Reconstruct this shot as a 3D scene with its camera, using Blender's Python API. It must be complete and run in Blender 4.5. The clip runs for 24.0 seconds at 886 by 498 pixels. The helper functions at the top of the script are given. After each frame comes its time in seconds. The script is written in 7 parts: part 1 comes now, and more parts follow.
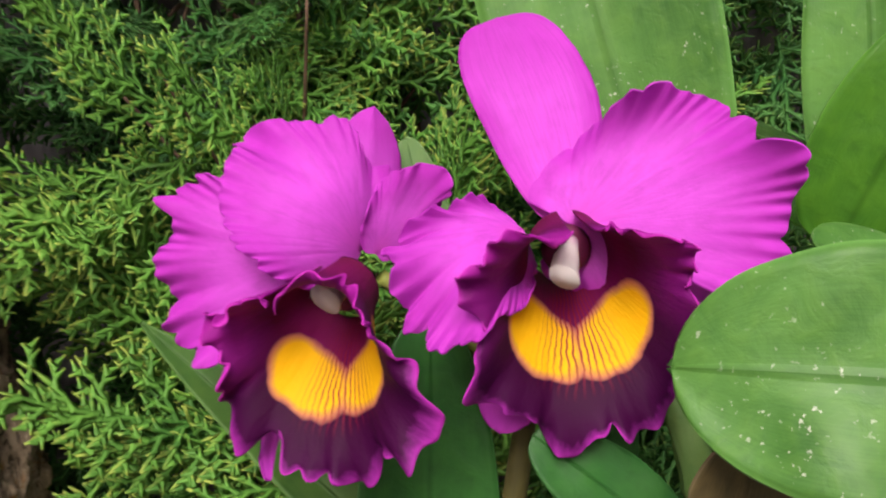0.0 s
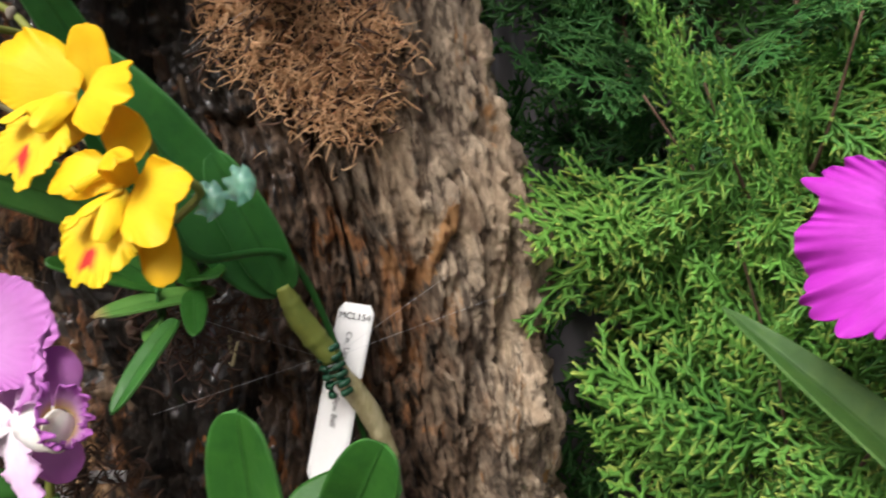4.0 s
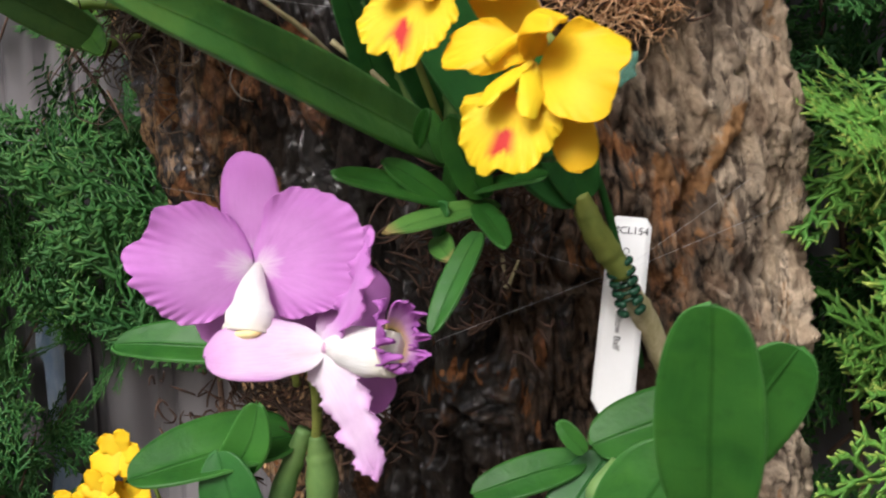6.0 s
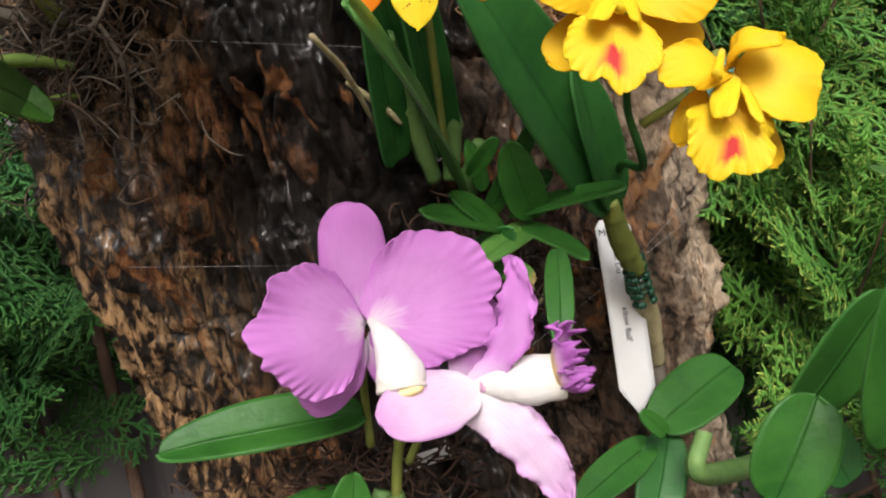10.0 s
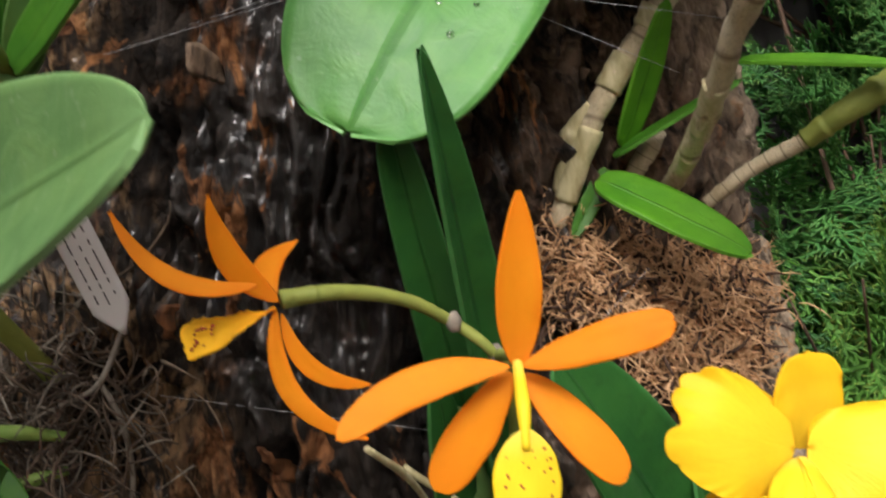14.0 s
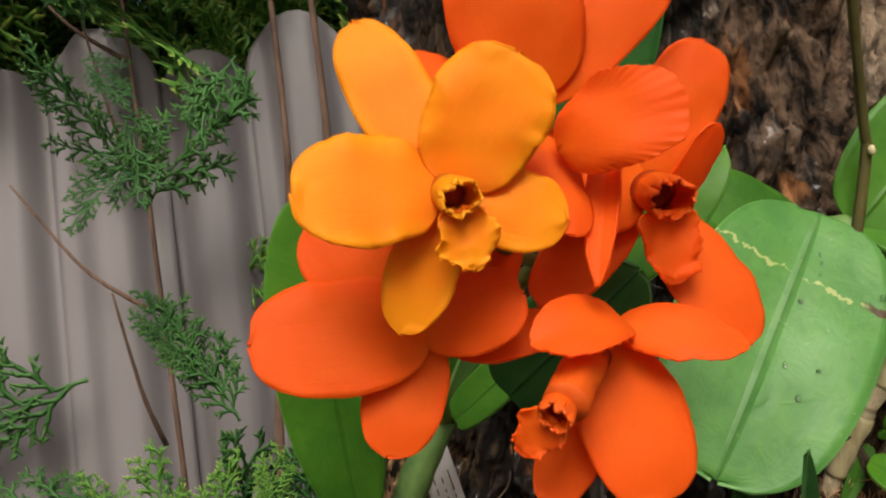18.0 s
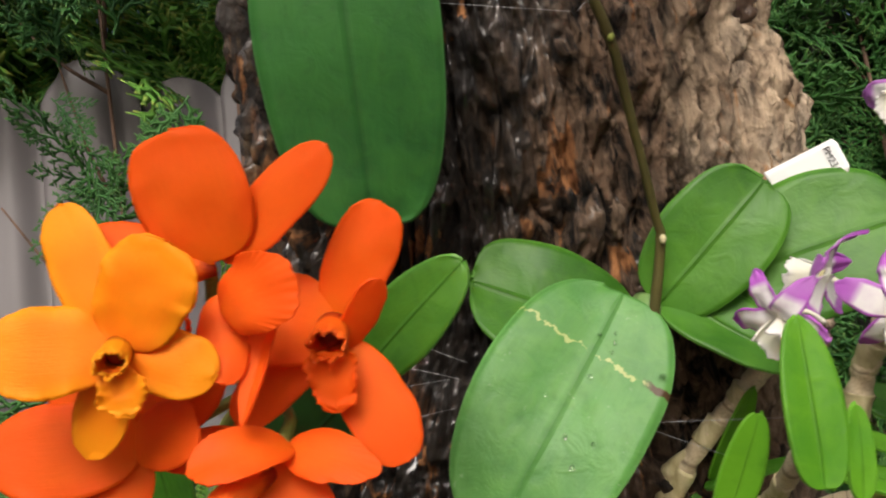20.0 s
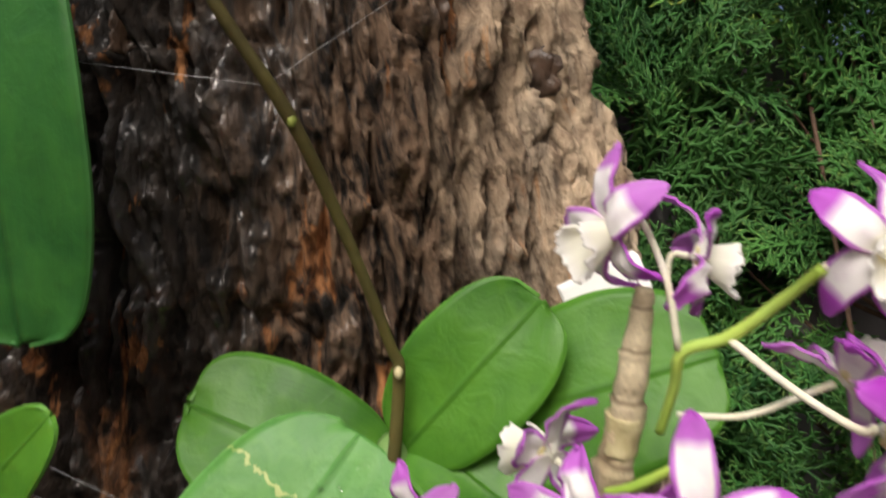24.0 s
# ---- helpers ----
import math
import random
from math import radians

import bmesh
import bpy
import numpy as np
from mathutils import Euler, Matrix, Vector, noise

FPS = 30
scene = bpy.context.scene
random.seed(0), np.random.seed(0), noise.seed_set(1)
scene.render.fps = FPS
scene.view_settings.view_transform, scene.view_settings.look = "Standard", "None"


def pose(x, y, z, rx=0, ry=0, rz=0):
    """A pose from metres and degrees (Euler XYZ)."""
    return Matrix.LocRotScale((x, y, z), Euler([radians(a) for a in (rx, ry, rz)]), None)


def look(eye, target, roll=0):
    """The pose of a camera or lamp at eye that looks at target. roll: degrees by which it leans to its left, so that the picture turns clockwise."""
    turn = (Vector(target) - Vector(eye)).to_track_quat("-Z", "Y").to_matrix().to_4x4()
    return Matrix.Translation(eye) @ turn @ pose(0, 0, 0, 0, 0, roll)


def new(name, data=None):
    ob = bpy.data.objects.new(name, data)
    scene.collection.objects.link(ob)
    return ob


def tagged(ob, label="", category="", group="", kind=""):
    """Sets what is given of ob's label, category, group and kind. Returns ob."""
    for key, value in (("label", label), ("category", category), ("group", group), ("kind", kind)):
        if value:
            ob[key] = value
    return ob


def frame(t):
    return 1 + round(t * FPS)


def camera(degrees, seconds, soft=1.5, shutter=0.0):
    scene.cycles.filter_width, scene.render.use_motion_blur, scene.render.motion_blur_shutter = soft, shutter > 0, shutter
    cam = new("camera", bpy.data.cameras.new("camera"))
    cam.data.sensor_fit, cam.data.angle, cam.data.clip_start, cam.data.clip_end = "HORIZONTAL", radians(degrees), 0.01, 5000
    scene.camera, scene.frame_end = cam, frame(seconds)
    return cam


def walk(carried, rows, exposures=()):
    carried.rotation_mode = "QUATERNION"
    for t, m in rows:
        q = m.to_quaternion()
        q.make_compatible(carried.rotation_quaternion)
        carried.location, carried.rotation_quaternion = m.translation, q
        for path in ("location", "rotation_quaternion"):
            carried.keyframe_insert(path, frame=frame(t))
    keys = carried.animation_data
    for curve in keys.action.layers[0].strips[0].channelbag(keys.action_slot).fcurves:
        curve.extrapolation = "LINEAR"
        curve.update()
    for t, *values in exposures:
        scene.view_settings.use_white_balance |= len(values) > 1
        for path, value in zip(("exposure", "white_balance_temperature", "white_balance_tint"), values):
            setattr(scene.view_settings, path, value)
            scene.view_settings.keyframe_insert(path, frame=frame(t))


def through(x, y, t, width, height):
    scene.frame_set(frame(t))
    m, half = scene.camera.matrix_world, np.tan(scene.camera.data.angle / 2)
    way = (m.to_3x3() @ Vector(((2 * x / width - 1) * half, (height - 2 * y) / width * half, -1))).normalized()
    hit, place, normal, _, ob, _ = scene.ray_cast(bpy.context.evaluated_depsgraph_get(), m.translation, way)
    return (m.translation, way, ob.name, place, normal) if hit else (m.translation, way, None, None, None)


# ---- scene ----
cam = camera(53.5, 24.0, soft=2.0, shutter=0.5)
METRES, EYE, TILT, LEAN, TURN = 1.4, 1.35, -5.0, 4.0, 0.0
ROWS = [
    (0.0, 0.0, 0.0, 0.0, 0.0, 0.0, -0.0),
    (0.5, 0.0077, 0.0158, -0.002, -0.06, -0.36, -0.81),
    (1.0, 0.0079, 0.0111, 0.0054, 2.35, 0.49, -1.2),
    (1.5, -0.0014, -0.0022, 0.0046, 7.92, 2.94, -1.63),
    (2.0, -0.0445, -0.0285, -0.0071, 12.11, 5.71, -2.38),
    (2.5, -0.0651, -0.0352, -0.0185, 12.99, 6.12, -2.42),
    (4.5, -0.1344, -0.043, -0.0376, 16.31, 3.63, -3.04),
    (5.0, -0.1571, -0.0466, -0.0423, 16.57, 3.17, -2.61),
    (5.5, -0.1936, -0.0465, -0.0486, 16.44, 2.45, -2.0),
    (6.0, -0.2187, -0.0392, -0.0546, 15.51, 1.96, -1.04),
    (6.5, -0.2416, -0.0407, -0.0583, 13.81, 1.98, -0.17),
    (7.0, -0.2621, -0.0409, -0.0561, 11.31, 2.3, 1.96),
    (7.5, -0.2784, -0.0473, -0.0491, 7.45, 3.47, 2.74),
    (8.0, -0.2824, -0.0468, -0.0371, 5.41, 6.24, 1.04),
    (8.5, -0.3085, -0.0444, -0.0356, 2.07, 8.17, 2.05),
    (9.0, -0.3351, -0.0545, -0.0393, -5.1, 7.51, 5.8),
    (9.5, -0.3617, -0.0548, -0.0469, -9.3, 2.21, 10.67),
    (11.5, -0.3555, 0.0066, -0.0176, -11.06, 6.65, 6.76),
    (12.0, -0.339, 0.0095, -0.0032, -10.75, 9.56, 7.04),
    (12.5, -0.3369, 0.0083, 0.0021, -10.42, 10.79, 6.64),
    (13.0, -0.35, -0.0011, 0.0112, -9.38, 12.07, 5.72),
    (13.5, -0.3525, 0.0031, 0.02, -8.67, 12.49, 6.45),
    (14.0, -0.3579, 0.0037, 0.0303, -8.74, 12.07, 7.97),
    (14.5, -0.3696, -0.0017, 0.043, -8.23, 12.21, 7.83),
    (15.0, -0.3857, -0.0113, 0.0444, -7.15, 12.65, 6.91),
    (15.5, -0.4056, -0.0175, 0.0535, -6.22, 12.17, 6.27),
    (16.0, -0.4198, -0.021, 0.0695, -6.08, 11.59, 5.92),
    (16.5, -0.4249, -0.0191, 0.0905, -6.12, 11.07, 5.77),
    (17.0, -0.4271, -0.0155, 0.1081, -6.25, 11.34, 5.45),
    (17.5, -0.4275, -0.0264, 0.1131, -6.1, 12.66, 5.05),
    (18.0, -0.4317, -0.0473, 0.1036, -5.39, 13.54, 4.63),
    (18.5, -0.4181, -0.0656, 0.1088, -4.28, 13.86, 4.76),
    (20.5, -0.3388, -0.0886, 0.1274, 0.13, 10.78, 2.6),
    (21.0, -0.3154, -0.0868, 0.1238, 0.47, 10.69, 2.61),
    (21.5, -0.281, -0.0858, 0.1208, 0.35, 10.76, 1.99),
    (22.0, -0.2568, -0.0761, 0.1245, 0.8, 10.95, 1.78),
    (22.5, -0.2406, -0.0671, 0.1304, 1.66, 11.2, 1.55),
    (23.0, -0.2376, -0.0621, 0.1322, 2.8, 11.24, 0.09),
    (23.5, -0.2518, -0.0521, 0.1435, 3.2, 11.67, -0.9),
    (24.0, -0.2699, -0.0386, 0.1586, 1.86, 12.98, 0.02),
]

EXPOSURES = [(0.0, -0.05, 6550, 10), (1.0, -0.05, 6500, 10), (2.0, 0.08, 6300, 10), (5.0, 0.0, 6000, 10), (7.0, -0.18, 5900, 10), (9.0, -0.15, 6050, 10), (12.0, 0.0, 6150, 10), (15.5, 0.1, 6100, 10), (17.0, -0.1, 6600, 10), (18.0, -0.3, 6600, 10), (20.5, -0.18, 6450, 10), (24.0, -0.18, 6450, 10)]
walk(cam, [(t, pose(0, 0, EYE, TILT, LEAN, TURN) @ pose(METRES * x, METRES * y, METRES * z, 90 + pitch, roll, yaw)) for t, x, y, z, yaw, pitch, roll in ROWS], EXPOSURES)

# ---- light: bright overcast sky, soft high sun from behind the viewer ----
world = bpy.data.worlds.new("sky")
scene.world = world
world.use_nodes = True
wn = world.node_tree.nodes
sky = wn.new("ShaderNodeTexSky")
sky.sky_type, sky.sun_disc = "NISHITA", False
sky.sun_elevation, sky.sun_rotation = radians(39), radians(187)
sky.air_density, sky.dust_density, sky.ozone_density = 0.6, 9.0, 0.4
world.node_tree.links.new(sky.outputs[0], wn["Background"].inputs[0])
wn["Background"].inputs[1].default_value = 0.115
sun = new("sun", bpy.data.lights.new("sun", "SUN"))
sun.data.energy, sun.data.angle, sun.data.color = 3.2, radians(30), (1.0, 0.96, 0.9)
sun.matrix_world = look((-0.7, -3.2, 4.25), (-0.3, 0.3, 1.4))
scene.view_settings.exposure = 0.0


# ---- mesh helpers ----
V = Vector


def rnd(a, b):
    return random.uniform(a, b)


def unit(v):
    v = np.asarray(v, float)
    return v / max(np.linalg.norm(v), 1e-9)


def vnoise(p, seed=0):
    """Smooth value noise of an (n, 3) array, in -1..1."""
    p = np.asarray(p, float) + seed * 17.31
    i = np.floor(p).astype(np.int64)
    f = p - i
    f = f * f * f * (f * (f * 6 - 15) + 10)
    out = np.zeros(len(p))
    for dx in (0, 1):
        for dy in (0, 1):
            for dz in (0, 1):
                h = ((i[:, 0] + dx) * 374761393 + (i[:, 1] + dy) * 668265263 + (i[:, 2] + dz) * 1274126177) & 0x7FFFFFFF
                h = ((h ^ (h >> 13)) * 1103515245 + 12345) & 0x7FFFFFFF
                h = ((h ^ (h >> 16)) & 0xFFFF) / 32767.5 - 1
                w = (f[:, 0] if dx else 1 - f[:, 0]) * (f[:, 1] if dy else 1 - f[:, 1]) * (f[:, 2] if dz else 1 - f[:, 2])
                out += w * h
    return out


def thing(name, at, label, category, group="", kind=""):
    ob = new(name)
    ob.location = at
    ob.empty_display_size = 0.01
    return tagged(ob, label, category, group, kind)


def spot(ob):
    p = V(ob.location)
    while ob.parent:
        ob = ob.parent
        p += V(ob.location)
    return p


def mesh_of(name, verts, faces, uvs=None, smooth=True):
    me = bpy.data.meshes.new(name)
    if isinstance(faces, np.ndarray):
        me.vertices.add(len(verts))
        me.vertices.foreach_set("co", np.asarray(verts, np.float32).ravel())
        me.loops.add(faces.size)
        me.loops.foreach_set("vertex_index", faces.astype(np.int32).ravel())
        me.polygons.add(len(faces))
        me.polygons.foreach_set("loop_start", np.arange(0, faces.size, faces.shape[1], dtype=np.int32))
        me.update(calc_edges=True)
    else:
        me.from_pydata([tuple(v) for v in verts], [], [tuple(f) for f in faces])
    if uvs is not None:
        layer = me.uv_layers.new(name="uv")
        idx = np.zeros(len(me.loops), np.int32)
        me.loops.foreach_get("vertex_index", idx)
        layer.data.foreach_set("uv", np.asarray(uvs, np.float32)[idx].ravel())
    if smooth:
        soft = np.ones(len(me.polygons), bool)
        if isinstance(faces, Sheet):
            soft[-faces.rim:] = False
        me.polygons.foreach_set("use_smooth", soft)
    me.update()
    return me


def part(name, data, material, parent=None, label="", origin=None):
    """Links (verts, faces, uvs), given in world metres, as one mesh under its parent."""
    verts, faces, uvs = data
    verts = np.asarray(verts, float)
    base = np.array(spot(parent)) if parent else np.array(origin if origin is not None else verts.mean(0))
    me = mesh_of(name, verts - base, faces, uvs)
    me.materials.append(material)
    ob = new(name, me)
    if parent:
        ob.parent = parent
    else:
        ob.location = base
    if label:
        ob["label"] = label
    return ob


def join(*sets):
    vs, fs, us, n = [], [], [], 0
    for v, f, u in sets:
        v = np.asarray(v)
        vs.append(v)
        us.append(np.asarray(u))
        fs += [tuple(int(i) + n for i in q) for q in f]
        n += len(v)
    return np.vstack(vs), fs, np.vstack(us)


def sheet_faces(nv, nu, off=0, flip=False):
    fs = []
    for i in range(nv - 1):
        for j in range(nu - 1):
            a = off + i * nu + j
            q = (a, a + 1, a + nu + 1, a + nu)
            fs.append(q[::-1] if flip else q)
    return fs


class Sheet(list):
    """Faces of a closed sheet; the last of them, rim in number, form its edge."""
    rim = 0


def solid_sheet(grid, nrm, th, uv):
    """A closed sheet of thickness th from an (nv, nu, 3) grid and its normals."""
    nv, nu = grid.shape[:2]
    top = grid.reshape(-1, 3)
    bot = (grid - nrm * th).reshape(-1, 3)
    n = nv * nu
    fs = Sheet(sheet_faces(nv, nu) + sheet_faces(nv, nu, n, True))
    ring = [j for j in range(nu)] + [i * nu + nu - 1 for i in range(1, nv)] + [(nv - 1) * nu + j for j in range(nu - 2, -1, -1)] + [i * nu for i in range(nv - 2, 0, -1)]
    fs.rim = len(ring)
    for k, a in enumerate(ring):
        b = ring[(k + 1) % len(ring)]
        fs.append((b, a, a + n, b + n))
    return np.vstack([top, bot]), fs, np.vstack([uv, uv])


def normals(grid):
    du = np.gradient(grid, axis=1)
    dv = np.gradient(grid, axis=0)
    n = np.cross(dv, du)
    return n / np.maximum(np.linalg.norm(n, axis=2, keepdims=True), 1e-9)


def blade(base, tip, width, face=(0, -1, 0), a=0.45, b=0.5, arch=0.0, cup=0.0, fold=0.0, ruffle=0.0, waves=9, wob=0.03,
          side=0.0, twist=0.0, curl=0.0, th=0.0006, nv=30, nu=13, seed=0, waist=0.04):
    """A leaf or petal from base to tip. face: the way its upper side looks; a, b: how slowly it widens and narrows;
    arch: bulge along its face; side: bend in its own plane; cup: edges raised; fold: crease along the midrib;
    ruffle: height of the waves along the edge; curl: tip bent back; all in metres but twist (degrees)."""
    base, tip = np.asarray(base, float), np.asarray(tip, float)
    ax = tip - base
    length = np.linalg.norm(ax)
    ax = ax / length
    n0 = np.asarray(face, float)
    n0 = unit(n0 - ax * n0.dot(ax))
    s0 = np.cross(ax, n0)
    t = 0.5 - 0.5 * np.cos(np.pi * np.linspace(0, 1, nv))
    t = 0.65 * t + 0.35 * np.linspace(0, 1, nv)
    prof = np.power(np.maximum(t, 1e-4), a) * np.power(np.maximum(1 - t, 1e-5), b)
    vm = a / (a + b)
    prof = np.maximum(prof / (vm ** a * (1 - vm) ** b), waist * (1 - t))
    u = np.linspace(-1, 1, nu)
    u = np.sign(u) * np.abs(u) ** 0.85
    T, U = np.meshgrid(t, u, indexing="ij")
    W = np.repeat((prof * width / 2)[:, None], nu, 1)
    pts = np.stack([T.ravel() * 4 + seed * 3.7, U.ravel() * 1.5, np.full(T.size, seed * 1.9)], 1)
    n1 = vnoise(pts, 3).reshape(T.shape)
    edge = vnoise(np.stack([T.ravel() * waves * 1.3, np.sign(U.ravel()) * 5, np.full(T.size, seed * 7.7)], 1), 5).reshape(T.shape)
    W = W * (1 + wob * 2 * edge * np.abs(U) ** 2)
    ph = seed * 2.3
    lim = np.maximum(np.abs(U), 1 - (1 - T) * 2.2)
    low = np.sin(waves * 1.25 * np.pi * T * (1 + 0.2 * n1) + ph + 1.6 * edge + np.where(U > 0, 1.7, 0))
    high = np.sin(waves * 4.6 * np.pi * T + 3 * n1 + ph * 1.7 + np.where(U > 0, 0.6, 2.9) + 6 * np.abs(U) * (T > 0.9)) + 0.6 * edge
    wave = 0.85 * np.clip(lim, 0, 1) ** 4 * low + 0.38 * np.clip(lim, 0, 1) ** 11 * high
    off = arch * 4 * T * (1 - T) + cup * U ** 2 * (prof[:, None]) + fold * np.abs(U) * prof[:, None] + ruffle * wave * np.minimum(1, T * 3) * np.minimum(1, (1 - T) * 9 + 0.15)
    off = off + 0.35 * max(abs(arch), abs(cup), ruffle * 0.6) * n1 - curl * T ** 3
    ang = np.radians(twist) * T
    sd = np.cos(ang)[..., None] * s0 + np.sin(ang)[..., None] * n0
    nd = -np.sin(ang)[..., None] * s0 + np.cos(ang)[..., None] * n0
    grid = base + (T * length)[..., None] * ax + (U * W)[..., None] * sd + off[..., None] * nd + (side * 4 * T * (1 - T))[..., None] * s0
    uv = np.stack([U.ravel() * 0.5 + 0.5, T.ravel()], 1)
    return solid_sheet(grid, -normals(grid), th, uv)


def fan(base, tip, width, face=(0, -1, 0), heel=0.0, egg=0.0, full=0.9, arch=0.0, cup=0.0, ruffle=0.0, waves=5, crimp=0.0, crimps=30,
        jag=0.04, curl=0.0, bulge=0.0, notch=0.0, side=0.0, th=0.0006, nr=22, nu=150, seed=0):
    """A broad petal whose veins spread from its base. heel: share of its length behind the base; egg: wider towards the tip;
    full: blunter below 1; ruffle: height of the large waves of its margin; crimp: height of the fine ones; notch: cleft at the tip."""
    base, tip = np.asarray(base, float), np.asarray(tip, float)
    ax = tip - base
    length = np.linalg.norm(ax)
    ax = ax / length
    n0 = np.asarray(face, float)
    n0 = unit(n0 - ax * n0.dot(ax))
    s0 = np.cross(ax, n0)
    ph = np.linspace(0.22, 2 * math.pi - 0.22, 900)

    def outline(p):
        k = (1 - np.cos(p)) / 2
        y = width / 2 * np.sign(np.sin(p)) * np.abs(np.sin(p)) ** full * (1 + egg * (2 * k - 1))
        return length * (-heel + (1 + heel) * k), y

    x, y = outline(ph)
    run = np.concatenate([[0], np.cumsum(np.hypot(np.diff(x), np.diff(y)))])
    s = np.linspace(0, 1, nu)
    ph = np.interp(s * run[-1], run, ph)
    x, y = outline(ph)
    one = np.ones(nu)
    n1 = vnoise(np.stack([s * waves * 1.6, one * seed, 0 * s], 1), 3)
    n2 = vnoise(np.stack([s * crimps * 0.9, one * seed, one], 1), 4)
    n3 = vnoise(np.stack([s * waves * 3.1, one * seed, one * 2], 1), 6)
    scallop = np.abs(np.sin(math.pi * (waves * 3.3 * s + 0.8 * n1 + seed * 0.37))) ** 0.6 - 0.7
    size = 1 + jag * (0.7 * n3 + 0.35 * n2 + 0.75 * scallop * (0.6 + 0.4 * n1)) - notch * np.exp(-((s - 0.5) * run[-1] / width / 0.10) ** 2)
    x, y = x * size, y * size
    r = 1 - (1 - np.linspace(0.0, 1, nr)) ** 1.6
    Rr = r[:, None]
    X, Y = Rr * x, Rr * y + side * 4 * (Rr * x / length) * (1 - Rr * x / length)
    xi, eta = X / length, Y / (width / 2)
    fade = np.clip(x / length * 3.5 + heel * 2 + 0.1, 0.1, 1)
    big = np.sin(2 * math.pi * waves * s + seed * 1.7 + 2.4 * n1) + 0.5 * n3
    fine = np.sin(2 * math.pi * crimps * s + seed + 3.0 * n3) + 0.7 * n2
    off = arch * 4 * xi * (1 - xi) + cup * eta ** 2 + ruffle * Rr ** 5 * (big * fade * (0.65 + 0.9 * vnoise(np.stack([s * waves * 0.9, one * seed, one * 5], 1), 9))) + crimp * Rr ** 11 * (fine * fade) - curl * np.clip(xi, 0, 2) ** 3
    low = vnoise(np.stack([X.ravel() / width * 2.2, Y.ravel() / width * 2.2, np.full(X.size, seed * 1.3)], 1), 8).reshape(X.shape)
    off = off + bulge * low * Rr
    grid = base + X[..., None] * ax + Y[..., None] * s0 + off[..., None] * n0
    uv = np.stack([np.tile(0.5 + (s - 0.5) * 0.62, nr), np.repeat(r, nu)], 1)
    return solid_sheet(grid, normals(grid), th, uv)


def smooth_path(pts, n):
    p = np.asarray(pts, float)
    if len(p) == 2:
        return p[0] + np.linspace(0, 1, n)[:, None] * (p[1] - p[0])
    q = np.vstack([2 * p[0] - p[1], p, 2 * p[-1] - p[-2]])
    out = []
    for t in np.linspace(0, len(p) - 1 - 1e-6, n):
        i = int(t)
        f = t - i
        a, b, c, d = q[i], q[i + 1], q[i + 2], q[i + 3]
        out.append(0.5 * (2 * b + (c - a) * f + (2 * a - 5 * b + 4 * c - d) * f * f + (3 * b - a - 3 * c + d) * f ** 3))
    return np.array(out)


def tube(pts, radii, n=24, sides=10, bumps=0.0, nodes=0, seed=0, flat=1.0):
    """A round stem along pts. nodes: rings on it; bumps: unevenness as a share of the radius."""
    c = smooth_path(pts, n)
    r = np.interp(np.linspace(0, 1, n), np.linspace(0, 1, len(radii)), radii)
    tan = np.gradient(c, axis=0)
    tan /= np.linalg.norm(tan, axis=1, keepdims=True)
    ref = np.array([0.31, -0.9, 0.2]) if abs(unit(c[-1] - c[0]).dot(unit((0.31, -0.9, 0.2)))) < 0.9 else np.array([1.0, 0, 0])
    vs, uvs = [], []
    for i in range(n):
        s = unit(np.cross(tan[i], ref))
        w = np.cross(s, tan[i])
        k = i / (n - 1)
        ring = 1.0
        if nodes:
            ph = (k * nodes) % 1
            ring = 1 + 0.14 * math.exp(-((ph - 0.5) * 14) ** 2) - 0.10 * math.exp(-((ph - 0.57) * 22) ** 2)
        for j in range(sides):
            a = 2 * math.pi * j / sides
            rr = r[i] * ring
            if bumps:
                rr *= 1 + bumps * noise.noise((math.cos(a) * 1.5 + seed * 9, math.sin(a) * 1.5, k * n / 4))
            vs.append(c[i] + rr * (math.cos(a) * s + flat * math.sin(a) * w))
            uvs.append((j / sides, k))
    fs = []
    for i in range(n - 1):
        for j in range(sides):
            a, b = i * sides + j, i * sides + (j + 1) % sides
            fs.append((a, a + sides, b + sides, b))
    fs.append(tuple(range(sides)))
    fs.append(tuple((n - 1) * sides + j for j in range(sides - 1, -1, -1)))
    return np.array(vs), fs, np.array(uvs)


